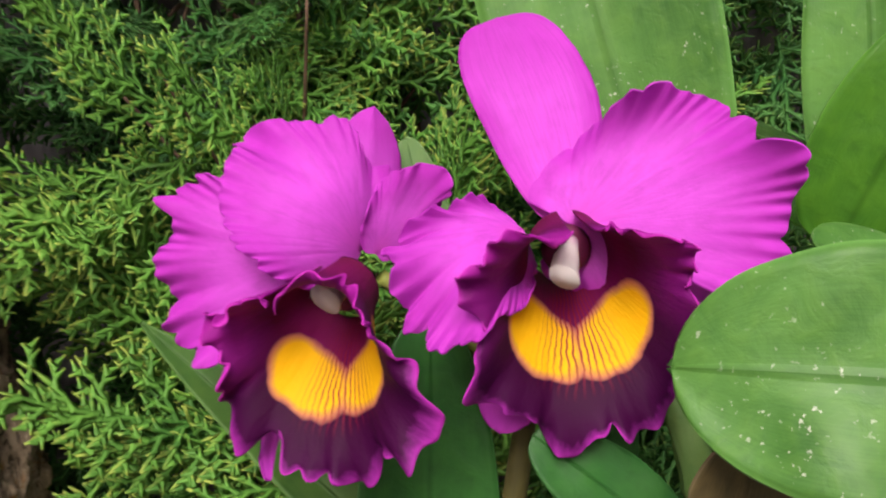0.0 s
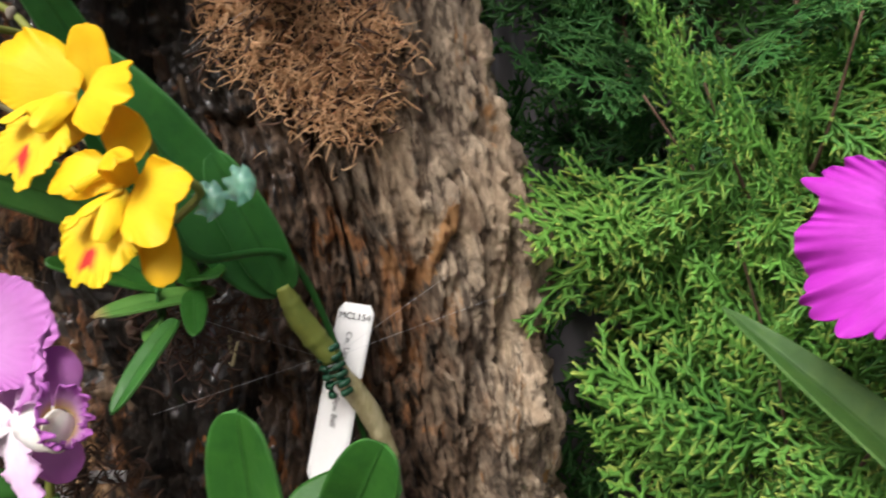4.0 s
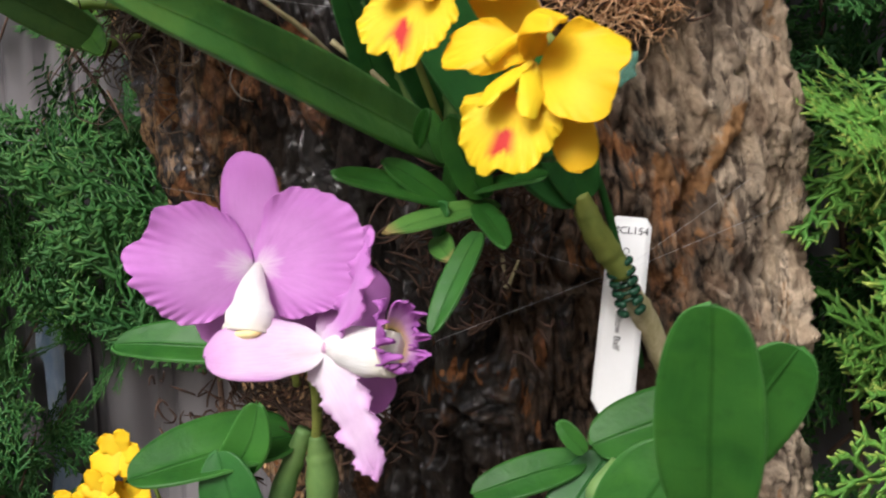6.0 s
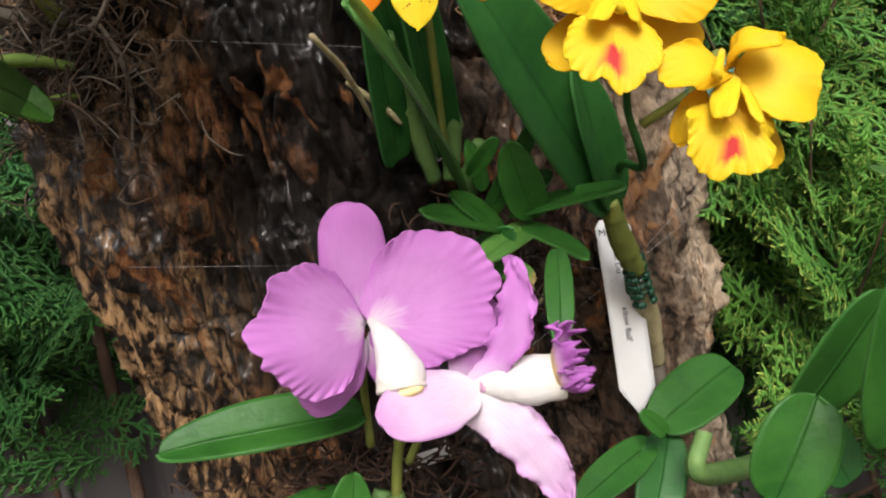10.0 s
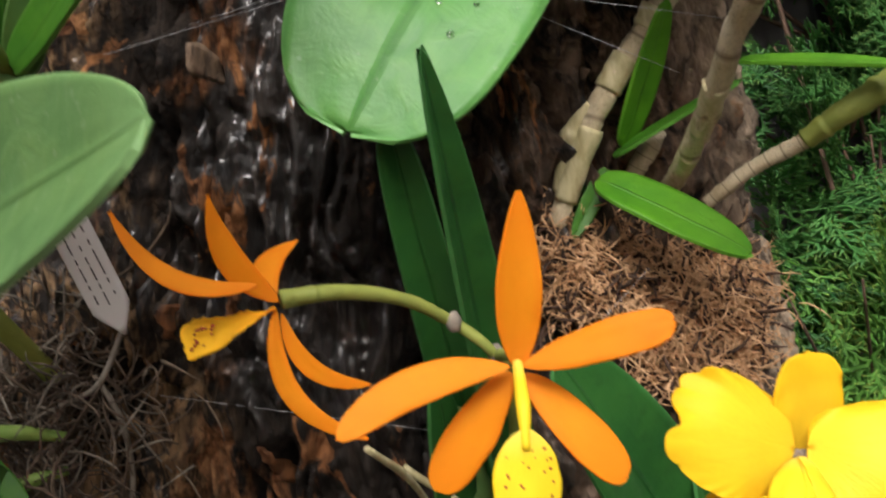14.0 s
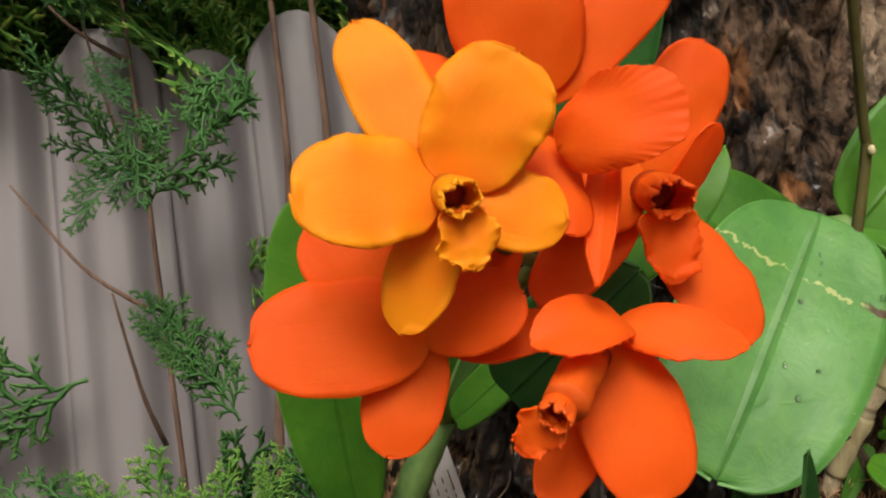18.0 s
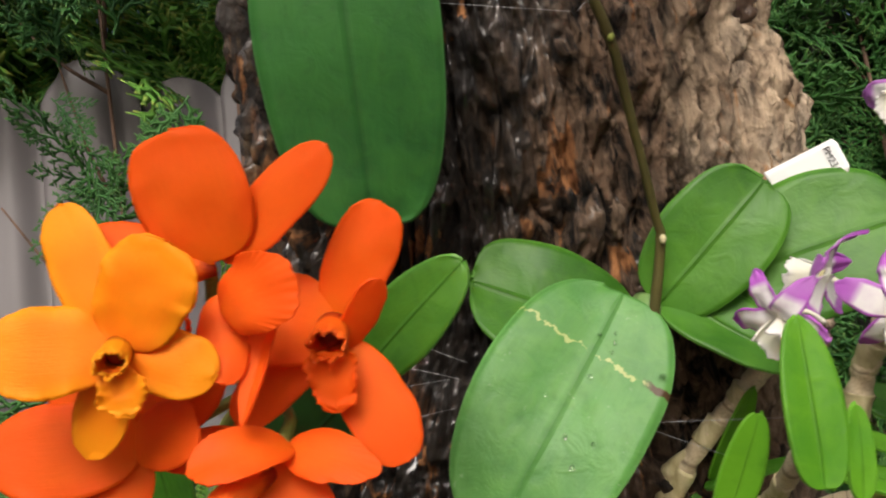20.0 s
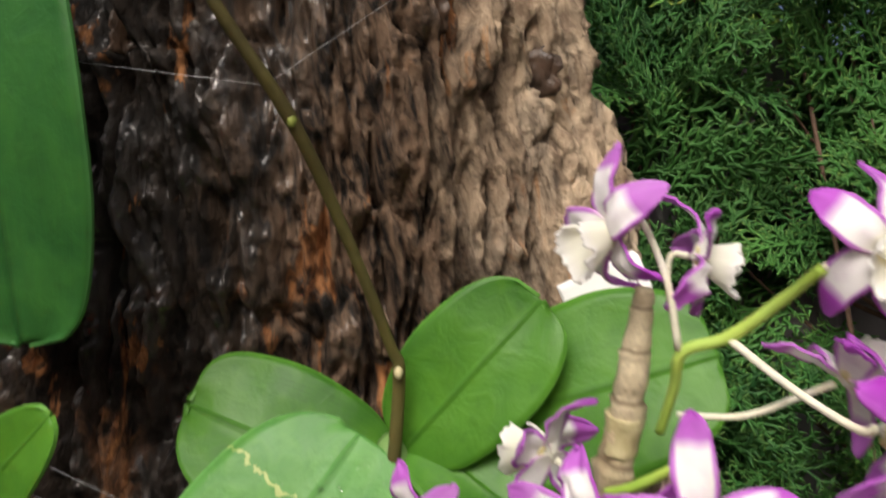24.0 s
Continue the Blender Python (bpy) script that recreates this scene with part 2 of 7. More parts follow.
def trumpet(at, axis, down, length, r0, wide, drop, rise, ruffle=0.002, waves=11, open_top=150, bend=0.5, pw=1.9, notch=0.0, nv=26, nu=60, th=0.0006, seed=0, jagged=0.07, crimp=0.0):
    """An orchid's lip: a tube open at its back that flares into a frilled mouth; wide to the sides, drop below, rise above."""
    ax = unit(axis)
    dn = np.asarray(down, float)
    dn = unit(dn - ax * dn.dot(ax))
    sd = np.cross(ax, dn)
    s = np.linspace(0, 1, nv)
    th_ = np.radians(np.linspace(-open_top, open_top, nu))
    S, A = np.meshgrid(s, th_, indexing="ij")
    cd = np.cos(A)
    R = np.where(cd > 0, np.sqrt((wide * np.sin(A)) ** 2 + (drop * cd) ** 2), np.sqrt((wide * np.sin(A)) ** 2 + (rise * cd) ** 2))
    R = R * (1 - notch * np.exp(-(A / 0.16) ** 2))
    jag = vnoise(np.stack([A.ravel() * waves * 0.7, S.ravel() * 0, np.full(A.size, seed * 3.1)], 1), 2).reshape(A.shape)
    R = R * (1 + jagged * jag * S ** 4)
    rad = r0 * (1 - S) ** 0.7 * (1 + 0.4 * S) + R * S ** pw
    fwd = length * (S * (1 + bend) - bend * S ** 3.5)
    wv = np.sin(waves * A + seed + 2 * jag) + 0.5 * np.sin(waves * 2.3 * A + seed * 2)
    fwd = fwd + ruffle * S ** 4 * wv + 0.5 * ruffle * S ** 8 * np.sin(waves * 4.7 * A + 3 * jag + seed)
    rad = rad + 0.4 * ruffle * S ** 5 * np.cos(waves * 1.4 * A + seed)
    fwd = fwd + crimp * S ** 9 * np.sin(waves * 5.3 * A + 4 * jag + seed)
    rad = rad + 0.7 * crimp * S ** 9 * np.sin(waves * 3.7 * A + 5 * jag + 2 * seed)
    grid = np.asarray(at, float) + fwd[..., None] * ax + (rad * np.cos(A))[..., None] * dn + (rad * np.sin(A))[..., None] * sd
    uv = np.stack([(A.ravel() / math.pi + 1) / 2, S.ravel()], 1)
    return solid_sheet(grid, normals(grid), th, uv)


def drop_blob(at, r, flat=(1, 1, 1), n=10, rough=0.0, seed=0):
    vs, uvs = [], []
    for i in range(n + 1):
        ph = math.pi * i / n
        for j in range(n + 2):
            a = 2 * math.pi * j / (n + 2)
            d = np.array((math.sin(ph) * math.cos(a), math.sin(ph) * math.sin(a), math.cos(ph)))
            k = 1 + rough * noise.noise((d[0] * 2 + seed, d[1] * 2, d[2] * 2))
            vs.append(np.asarray(at) + r * k * d * np.array(flat))
            uvs.append((j / (n + 2), i / n))
    m = n + 2
    fs = [(i * m + j, (i + 1) * m + j, (i + 1) * m + (j + 1) % m, i * m + (j + 1) % m) for i in range(n) for j in range(m)]
    return np.array(vs), fs, np.array(uvs)


# ---- materials ----
class Mat:
    """A node material: a Principled surface whose inputs are fed by small expressions."""

    def __init__(self, name):
        self.m = bpy.data.materials.new(name)
        self.m.use_nodes = True
        self.t = self.m.node_tree
        self.p = self.t.nodes["Principled BSDF"]
        self.tc = self.t.nodes.new("ShaderNodeTexCoord")

    def link(self, a, b):
        self.t.links.new(a, b)

    def noise(self, scale, detail=4, rough=0.55, stretch=(1, 1, 1), coord="Object", warp=0.0):
        mp = self.t.nodes.new("ShaderNodeMapping")
        mp.inputs["Scale"].default_value = stretch
        self.link(self.tc.outputs[coord], mp.inputs[0])
        n = self.t.nodes.new("ShaderNodeTexNoise")
        n.inputs["Scale"].default_value, n.inputs["Detail"].default_value, n.inputs["Roughness"].default_value = scale, detail, rough
        n.inputs["Distortion"].default_value = warp
        self.link(mp.outputs[0], n.inputs["Vector"])
        return n.outputs[0]

    def uv(self, axis):
        s = self.t.nodes.new("ShaderNodeSeparateXYZ")
        self.link(self.tc.outputs["UV"], s.inputs[0])
        return s.outputs[axis]

    def xyz(self, axis):
        s = self.t.nodes.new("ShaderNodeSeparateXYZ")
        self.link(self.tc.outputs["Object"], s.inputs[0])
        return s.outputs[axis]

    def math(self, op, a, b=0.0, clamp=False):
        n = self.t.nodes.new("ShaderNodeMath")
        n.operation, n.use_clamp = op, clamp
        for i, v in enumerate((a, b)):
            if isinstance(v, (int, float)):
                n.inputs[i].default_value = v
            else:
                self.link(v, n.inputs[i])
        return n.outputs[0]

    def ramp(self, fac, stops, mode="LINEAR"):
        n = self.t.nodes.new("ShaderNodeValToRGB")
        n.color_ramp.interpolation = mode
        el = n.color_ramp.elements
        while len(el) < len(stops):
            el.new(0.5)
        for e, (x, c) in zip(el, stops):
            e.position = x
            e.color = (*c, 1) if len(c) == 3 else c
        self.link(fac, n.inputs[0])
        return n.outputs[0]

    def grey(self, fac, lo, hi):
        return self.ramp(fac, [(lo, (0, 0, 0)), (hi, (1, 1, 1))])

    def mix(self, fac, a, b, mode="MIX"):
        n = self.t.nodes.new("ShaderNodeMix")
        n.data_type, n.blend_type = "RGBA", mode
        for i, v in ((0, fac), (6, a), (7, b)):
            if isinstance(v, (int, float)):
                n.inputs[i].default_value = v
            elif isinstance(v, tuple):
                n.inputs[i].default_value = (*v, 1)
            else:
                self.link(v, n.inputs[i])
        return n.outputs[2]

    def bump(self, h, strength=0.3, dist=0.001, chain=None):
        n = self.t.nodes.new("ShaderNodeBump")
        n.inputs["Strength"].default_value, n.inputs["Distance"].default_value = strength, dist
        self.link(h, n.inputs["Height"])
        if chain:
            self.link(chain, n.inputs["Normal"])
        self.link(n.outputs[0], self.p.inputs["Normal"])
        return n.outputs[0]

    def set(self, **kw):
        names = dict(color="Base Color", rough="Roughness", metal="Metallic", ior="IOR", trans="Transmission Weight", sss="Subsurface Weight",
                     sheen="Sheen Weight", coat="Coat Weight", coat_rough="Coat Roughness", spec="Specular IOR Level", alpha="Alpha")
        for k, v in kw.items():
            i = self.p.inputs[names[k]]
            if isinstance(v, (int, float)):
                i.default_value = v
            elif isinstance(v, tuple):
                i.default_value = (*v, 1)
            else:
                self.link(v, i)
        return self

    def glow_through(self, color, share):
        """Lets a share of the light pass through a thin leaf or petal."""
        tr = self.t.nodes.new("ShaderNodeBsdfTranslucent")
        if isinstance(color, tuple):
            tr.inputs[0].default_value = (*color, 1)
        else:
            self.link(color, tr.inputs[0])
        mx = self.t.nodes.new("ShaderNodeMixShader")
        mx.inputs[0].default_value = share
        self.link(self.p.outputs[0], mx.inputs[1])
        self.link(tr.outputs[0], mx.inputs[2])
        self.link(mx.outputs[0], self.t.nodes["Material Output"].inputs[0])
        return self


def leaf_material(name, dark, light, rough=0.38, spots=0.0, dull=0.0, tip=None, scar=False):
    m = Mat(name)
    u = m.math("ABSOLUTE", m.math("SUBTRACT", m.uv(0), 0.5))
    big = m.noise(26, 3)
    fine = m.noise(160, 5, 0.6)
    lines = m.noise(14, 3, 0.5, (7, 0.35, 1), "UV")
    col = m.mix(m.grey(big, 0.3, 0.72), dark, light)
    col = m.mix(m.math("MULTIPLY", m.grey(lines, 0.35, 0.75), 0.18), col, tuple(c * 1.3 for c in light))
    mottle = m.noise(85, 4, 0.6, (1, 1, 1), "Object", 0.6)
    col = m.mix(m.math("MULTIPLY", m.grey(mottle, 0.42, 0.68), 0.34), col, tuple(c * f for c, f in zip(light, (1.25, 1.12, 0.85))))
    col = m.mix(m.math("MULTIPLY", m.grey(fine, 0.55, 0.75), 0.3), col, tuple(c * 0.6 for c in dark))
    rib = m.math("SUBTRACT", 1.0, m.math("MULTIPLY", u, 30), True)
    col = m.mix(m.math("MULTIPLY", rib, 0.35), col, tuple(c * 0.55 for c in dark))
    rim = m.grey(u, 0.482, 0.499)
    col = m.mix(m.math("MULTIPLY", rim, 0.5), col, tuple(min(1, c * 1.5 + 0.03) for c in light))
    if spots:
        dust = m.grey(m.noise(420, 2, 0.5), 0.66, 0.74)
        dust = m.math("MULTIPLY", dust, m.grey(m.noise(30, 2), 0.42, 0.62))
        col = m.mix(m.math("MULTIPLY", dust, spots), col, (0.55, 0.6, 0.48))
    if tip:
        col = m.mix(m.grey(m.uv(1), 0.86, 1.0), col, tip)
    if scar:
        zig = m.math("MULTIPLY", m.math("SUBTRACT", m.noise(9, 3, 0.6, (1, 0.2, 1), "UV"), 0.5), 0.11)
        off = m.math("ABSOLUTE", m.math("SUBTRACT", m.math("ADD", m.uv(1), zig), m.math("SUBTRACT", 0.29, m.math("MULTIPLY", m.uv(0), 0.05))))
        width = m.math("MULTIPLY", m.grey(m.noise(22, 3, 0.6, (1, 0.4, 1), "UV"), 0.36, 0.7), 0.016)
        line = m.math("MULTIPLY", m.math("SUBTRACT", width, off), 260, True)
        col = m.mix(m.math("MULTIPLY", line, 0.75), col, (0.50, 0.54, 0.20))
        tear = m.math("MULTIPLY", m.math("SUBTRACT", 0.010, m.math("ABSOLUTE", m.math("SUBTRACT", off, 0.006))), 300, True)
        col = m.mix(m.math("MULTIPLY", tear, m.math("SUBTRACT", 1.0, m.grey(m.uv(0), 0.10, 0.17))), col, (0.075, 0.04, 0.018))
    m.set(color=col, rough=m.math("ADD", rough, m.math("MULTIPLY", fine, 0.2)), spec=0.30)
    b1 = m.bump(m.math("ADD", m.math("MULTIPLY", lines, 0.3), fine), 0.22, 0.0005)
    b2 = m.bump(m.math("ADD", mottle, big), 0.30, 0.0022, b1)
    m.bump(rib, 0.5, 0.0012, b2)
    m.glow_through(m.mix(0.5, col, tuple(min(1, c * 1.6) for c in light)), 0.16)
    return m.m


def petal_material(name, base, edge, throat, vein=0.3, rough=0.55, through=0.28, streak=9, throat_at=0.28, edge_at=0.7, edge_soft=0.3, fine_scale=500, side=1.0):
    m = Mat(name)
    u = m.math("ABSOLUTE", m.math("SUBTRACT", m.uv(0), 0.5))
    v = m.uv(1)
    veins = m.noise(streak, 4, 0.6, (6, 0.5, 1), "UV", 0.4)
    cloud = m.noise(45, 3)
    fine = m.noise(fine_scale, 3, 0.6)
    rim = m.math("MAXIMUM", m.math("MULTIPLY", u, 2.0 * side), v)
    rim = m.math("ADD", rim, m.math("MULTIPLY", m.math("SUBTRACT", cloud, 0.5), 0.35))
    col = m.mix(m.grey(rim, edge_at - edge_soft / 2, edge_at + edge_soft / 2), base, edge)
    mottle = m.noise(150, 4, 0.65)
    col = m.mix(m.math("MULTIPLY", m.grey(mottle, 0.5, 0.72), 0.16 + 0.3 * vein), col, tuple(c * 0.8 for c in edge))
    col = m.mix(m.math("MULTIPLY", m.grey(cloud, 0.35, 0.75), 0.26), col, tuple(min(1, c * 1.35 + 0.01) for c in base))
    col = m.mix(m.math("MULTIPLY", m.grey(veins, 0.45, 0.7), vein), col, tuple(c * 0.6 for c in edge))
    col = m.mix(m.ramp(m.math("ADD", v, m.math("MULTIPLY", m.math("SUBTRACT", veins, 0.5), 0.25)), [(0.0, (1, 1, 1)), (throat_at, (0, 0, 0))]), col, throat)
    m.set(color=col, rough=rough, spec=0.2)
    b = m.bump(veins, 0.12 + 0.85 * vein, 0.0009)
    m.bump(fine, 0.25, 0.0003, b)
    m.glow_through(col, through)
    return m.m


# colours
m = Mat("wet_bark")
big = m.noise(9, 4, 0.6, (1, 1, 0.45))
lump = m.noise(42, 5, 0.62, (1, 1, 0.65), "Object", 0.5)
fibre = m.noise(95, 6, 0.66, (1, 1, 0.55), "Object", 0.7)
grain = m.noise(300, 5, 0.72, (1, 1, 0.5))
strands = m.noise(190, 4, 0.6, (1, 1, 0.20), "Object", 0.6)
chips = m.noise(30, 5, 0.62, (1, 1, 0.42), "Object", 0.9)
side = m.math("ADD", m.xyz(0), m.math("MULTIPLY", m.math("SUBTRACT", big, 0.5), 0.16))
side = m.math("ADD", side, m.math("MULTIPLY", m.math("SUBTRACT", lump, 0.5), 0.10))
side = m.math("ADD", side, m.math("MULTIPLY", m.math("SUBTRACT", m.xyz(2), 1.42), 0.06))
side = m.math("ADD", side, m.math("MULTIPLY", m.math("MAXIMUM", m.math("SUBTRACT", m.xyz(2), 1.53), 0.0), 0.08))
dry = m.grey(side, 0.108, 0.150)
wet_col = m.mix(m.grey(fibre, 0.36, 0.68), (0.006, 0.005, 0.0042), (0.036, 0.026, 0.019))
brown = m.math("MULTIPLY", m.grey(side, 0.0, 0.085), m.grey(fibre, 0.40, 0.58))
wet_col = m.mix(brown, wet_col, m.mix(grain, (0.08, 0.050, 0.033), (0.26, 0.17, 0.108)))
rust = m.mix(m.grey(fibre, 0.35, 0.66), (0.06, 0.022, 0.009), (0.42, 0.19, 0.075))
wet_col = m.mix(m.grey(chips, 0.605, 0.645), wet_col, rust)
patch = m.math("MULTIPLY", m.grey(m.noise(13, 4, 0.6, (1, 1, 0.6), "Object", 0.8), 0.58, 0.63), m.grey(fibre, 0.40, 0.56))
wet_col = m.mix(m.math("MULTIPLY", patch, 0.85), wet_col, m.mix(m.grey(grain, 0.35, 0.65), (0.07, 0.026, 0.010), (0.34, 0.155, 0.062)))
dry_col = m.mix(m.grey(fibre, 0.34, 0.66), (0.24, 0.185, 0.135), (0.72, 0.58, 0.42))
dry_col = m.mix(m.math("MULTIPLY", m.grey(strands, 0.52, 0.60), 0.8), dry_col, (0.055, 0.040, 0.03))
dry_col = m.mix(m.math("MULTIPLY", m.grey(lump, 0.54, 0.66), 0.5), dry_col, (0.13, 0.09, 0.065))
plate = m.noise(26, 4, 0.6, (1, 1, 0.35), "Object", 0.8)
dry_col = m.mix(m.math("MULTIPLY", m.grey(plate, 0.50, 0.58), 0.6), dry_col, m.mix(m.grey(fibre, 0.35, 0.65), (0.24, 0.16, 0.10), (0.72, 0.55, 0.37)))
dry_col = m.mix(m.math("MULTIPLY", m.math("SUBTRACT", 1.0, m.grey(plate, 0.37, 0.44)), 0.75), dry_col, (0.09, 0.066, 0.05))
dry_col = m.mix(m.grey(chips, 0.62, 0.67), dry_col, (0.42, 0.23, 0.10))
flank = m.math("MULTIPLY", m.math("SUBTRACT", 1.0, m.grey(m.math("ADD", side, 0.5), 0.335, 0.42)), m.math("MULTIPLY", m.grey(strands, 0.44, 0.54), m.grey(lump, 0.40, 0.54)))
wet_col = m.mix(flank, wet_col, m.mix(m.grey(strands, 0.38, 0.62), (0.10, 0.045, 0.018), (0.60, 0.37, 0.18)))
gloss = m.math("MULTIPLY", m.grey(m.noise(24, 4, 0.6, (1, 1, 0.5)), 0.45, 0.58), m.math("SUBTRACT", 1.0, m.grey(chips, 0.6, 0.63)))
gloss = m.math("MULTIPLY", gloss, m.math("SUBTRACT", 1.0, m.grey(side, 0.03, 0.10)))
m.set(color=m.mix(dry, wet_col, dry_col), rough=m.math("SUBTRACT", 0.82, m.math("MULTIPLY", gloss, 0.5)), spec=m.math("ADD", 0.18, m.math("MULTIPLY", gloss, 0.4)), coat=gloss, coat_rough=0.05)
b0 = m.bump(strands, 0.3, 0.002)
b1 = m.bump(lump, 0.6, 0.008, b0)
b2 = m.bump(fibre, 0.7, 0.005, b1)
m.bump(grain, 0.9, 0.0025, b2)
BARK = m.m

LEAF = leaf_material("leaf_green", (0.022, 0.100, 0.007), (0.078, 0.232, 0.020), 0.34)
LEAF_PALE = leaf_material("leaf_pale", (0.070, 0.155, 0.042), (0.140, 0.260, 0.092), 0.36, 0.15)
LEAF_SCARRED = leaf_material("leaf_scarred", (0.055, 0.190, 0.036), (0.115, 0.310, 0.072), 0.32, 0.2, scar=True)
LEAF_DEEP = leaf_material("leaf_deep", (0.017, 0.086, 0.012), (0.052, 0.182, 0.028), 0.32)
LEAF_MID = leaf_material("leaf_mid", (0.045, 0.155, 0.030), (0.105, 0.270, 0.062), 0.36)
LEAF_DARK = leaf_material("leaf_dark", (0.014, 0.076, 0.016), (0.038, 0.155, 0.031), 0.33)
LEAF_DUSTY = leaf_material("leaf_dusty", (0.038, 0.125, 0.020), (0.115, 0.280, 0.060), 0.34, 1.0)
LEAF_OLIVE = leaf_material("leaf_olive", (0.036, 0.100, 0.020), (0.095, 0.195, 0.045), 0.42)
LEAF_LIME = leaf_material("leaf_lime", (0.048, 0.19, 0.008), (0.118, 0.33, 0.014), 0.38)
LEAF_DYING = leaf_material("leaf_dying", (0.05, 0.045, 0.02), (0.22, 0.17, 0.09), 0.6)
LEAF_BROWNTIP = leaf_material("leaf_brown_tip", (0.05, 0.17, 0.03), (0.13, 0.30, 0.06), 0.4, 0, 0, (0.42, 0.30, 0.12))

# base lighter than edge: a lilac sheen painted into the petal's centre
MAGENTA = petal_material("magenta_petal", (0.66, 0.085, 0.70), (0.52, 0.035, 0.54), (0.70, 0.08, 0.66), 0.26, 0.6)
PINK = petal_material("pink_petal", (0.66, 0.30, 0.68), (0.60, 0.22, 0.62), (0.88, 0.80, 0.86), 0.14, 0.55, throat_at=0.3)
PINK_WHITE = petal_material("pale_pink_petal", (0.80, 0.60, 0.80), (0.64, 0.30, 0.64), (0.9, 0.86, 0.88), 0.2, 0.55, throat_at=0.5, edge_at=0.9, edge_soft=0.4)
YELLOW = petal_material("yellow_petal", (0.92, 0.64, 0.022), (0.92, 0.58, 0.010), (0.92, 0.64, 0.03), 0.08, 0.5)
YELLOW_LIP = petal_material("yellow_lip", (0.9, 0.68, 0.02), (0.9, 0.66, 0.02), (0.9, 0.72, 0.1), 0.1, 0.5)
ORANGE = petal_material("orange_petal", (0.92, 0.355, 0.009), (0.91, 0.31, 0.007), (0.9, 0.32, 0.015), 0.1, 0.5, 0.45)
RED_ORANGE = petal_material("red_orange_petal", (0.95, 0.155, 0.009), (0.94, 0.13, 0.008), (0.94, 0.19, 0.008), 0.08, 0.55, 0.44, fine_scale=900)
AMBER = petal_material("amber_petal", (0.94, 0.26, 0.005), (0.94, 0.33, 0.006), (0.92, 0.22, 0.008), 0.08, 0.55, fine_scale=900)
WHITE_VIOLET = petal_material("white_petal_violet_tip", (0.93, 0.91, 0.91), (0.48, 0.055, 0.58), (0.90, 0.90, 0.78), 0.0, 0.55, 0.30, edge_at=0.74, edge_soft=0.10, side=0.90)
WHITE_LIP = petal_material("cream_lip", (0.92, 0.91, 0.80), (0.92, 0.90, 0.88), (0.74, 0.66, 0.32), 0.05, 0.55, 0.45, edge_at=0.8)
COLUMN = petal_material("column_white", (0.80, 0.66, 0.72), (0.84, 0.76, 0.78), (0.6, 0.3, 0.5), 0.05, 0.45, 0.2)


def lip_material(name, stops, spots=None, stripe=None, rough=0.5, ragged=0.22, spec=0.25, cleft=0.0, eyes=None, flare=None):
    """Bands of colour from the throat to the rim; stops: (v, colour)."""
    m = Mat(name)
    u = m.math("ABSOLUTE", m.math("SUBTRACT", m.uv(0), 0.5))
    n = m.noise(60, 3)
    streak = m.noise(10, 3, 0.6, (8, 0.6, 1), "UV")
    v = m.math("ADD", m.uv(1), m.math("MULTIPLY", m.math("SUBTRACT", streak, 0.5), ragged))
    v = m.math("ADD", v, m.math("MULTIPLY", m.math("SUBTRACT", n, 0.5), 0.12))
    col = m.ramp(v, stops)
    if flare:
        col = m.mix(m.math("MULTIPLY", m.grey(u, 0.16, 0.32), m.grey(v, 0.35, 0.6)), col, flare)
        col = m.mix(m.math("MULTIPLY", m.grey(m.uv(1), 0.94, 0.995), m.math("ADD", 0.2, m.math("MULTIPLY", m.grey(u, 0.1, 0.22), 0.6))), col, tuple(min(1.0, c * 1.9 + 0.02) for c in flare))
    if spots:
        lo, hi, colour, width, soft = spots
        tongue = m.math("MULTIPLY", m.math("SUBTRACT", 1.0, m.grey(u, 0.0, 0.09)), cleft)
        inside = m.math("MULTIPLY", m.grey(v, lo, lo + soft), m.math("SUBTRACT", 1.0, m.grey(m.math("ADD", v, tongue), hi - soft, hi)))
        inside = m.math("MULTIPLY", inside, m.math("SUBTRACT", 1.0, m.grey(u, width - 0.04, width)))
        col = m.mix(inside, col, colour)
    if eyes:
        w = m.math("ADD", m.uv(1), m.math("MULTIPLY", m.math("SUBTRACT", n, 0.5), 0.10))
        du = m.math("DIVIDE", m.math("SUBTRACT", u, eyes[0]), eyes[2])
        dv = m.math("DIVIDE", m.math("SUBTRACT", w, m.math("SUBTRACT", eyes[1], m.math("MULTIPLY", u, 0.25))), eyes[3])
        e = m.math("SQRT", m.math("ADD", m.math("MULTIPLY", du, du), m.math("MULTIPLY", dv, dv)))
        col = m.mix(m.math("MULTIPLY", m.math("SUBTRACT", 1.0, m.grey(e, 0.9, 1.5)), 0.8), col, (0.42, 0.02, 0.20))
        col = m.mix(m.math("SUBTRACT", 1.0, m.grey(e, 0.72, 1.12)), col, eyes[4])
    if stripe:
        wavy = m.math("MULTIPLY", m.noise(5, 2, 0.5, (3, 2, 1), "UV"), 9)
        lines = m.grey(m.math("SINE", m.math("ADD", m.math("MULTIPLY", m.uv(0), 520), wavy)), 0.1, 0.9)
        near = m.math("SUBTRACT", 1.0, m.grey(m.uv(1), stripe[0], stripe[0] + 0.22))
        mid = m.math("SUBTRACT", 1.0, m.grey(u, 0.03, 0.10))
        col = m.mix(m.math("MULTIPLY", m.math("MULTIPLY", lines, near), mid), col, stripe[1])
    m.set(color=col, rough=rough, spec=spec)
    b = m.bump(streak, 0.5, 0.0012)
    m.bump(m.noise(520, 3), 0.25, 0.0004, b)
    m.glow_through(col, 0.26)
    return m.m


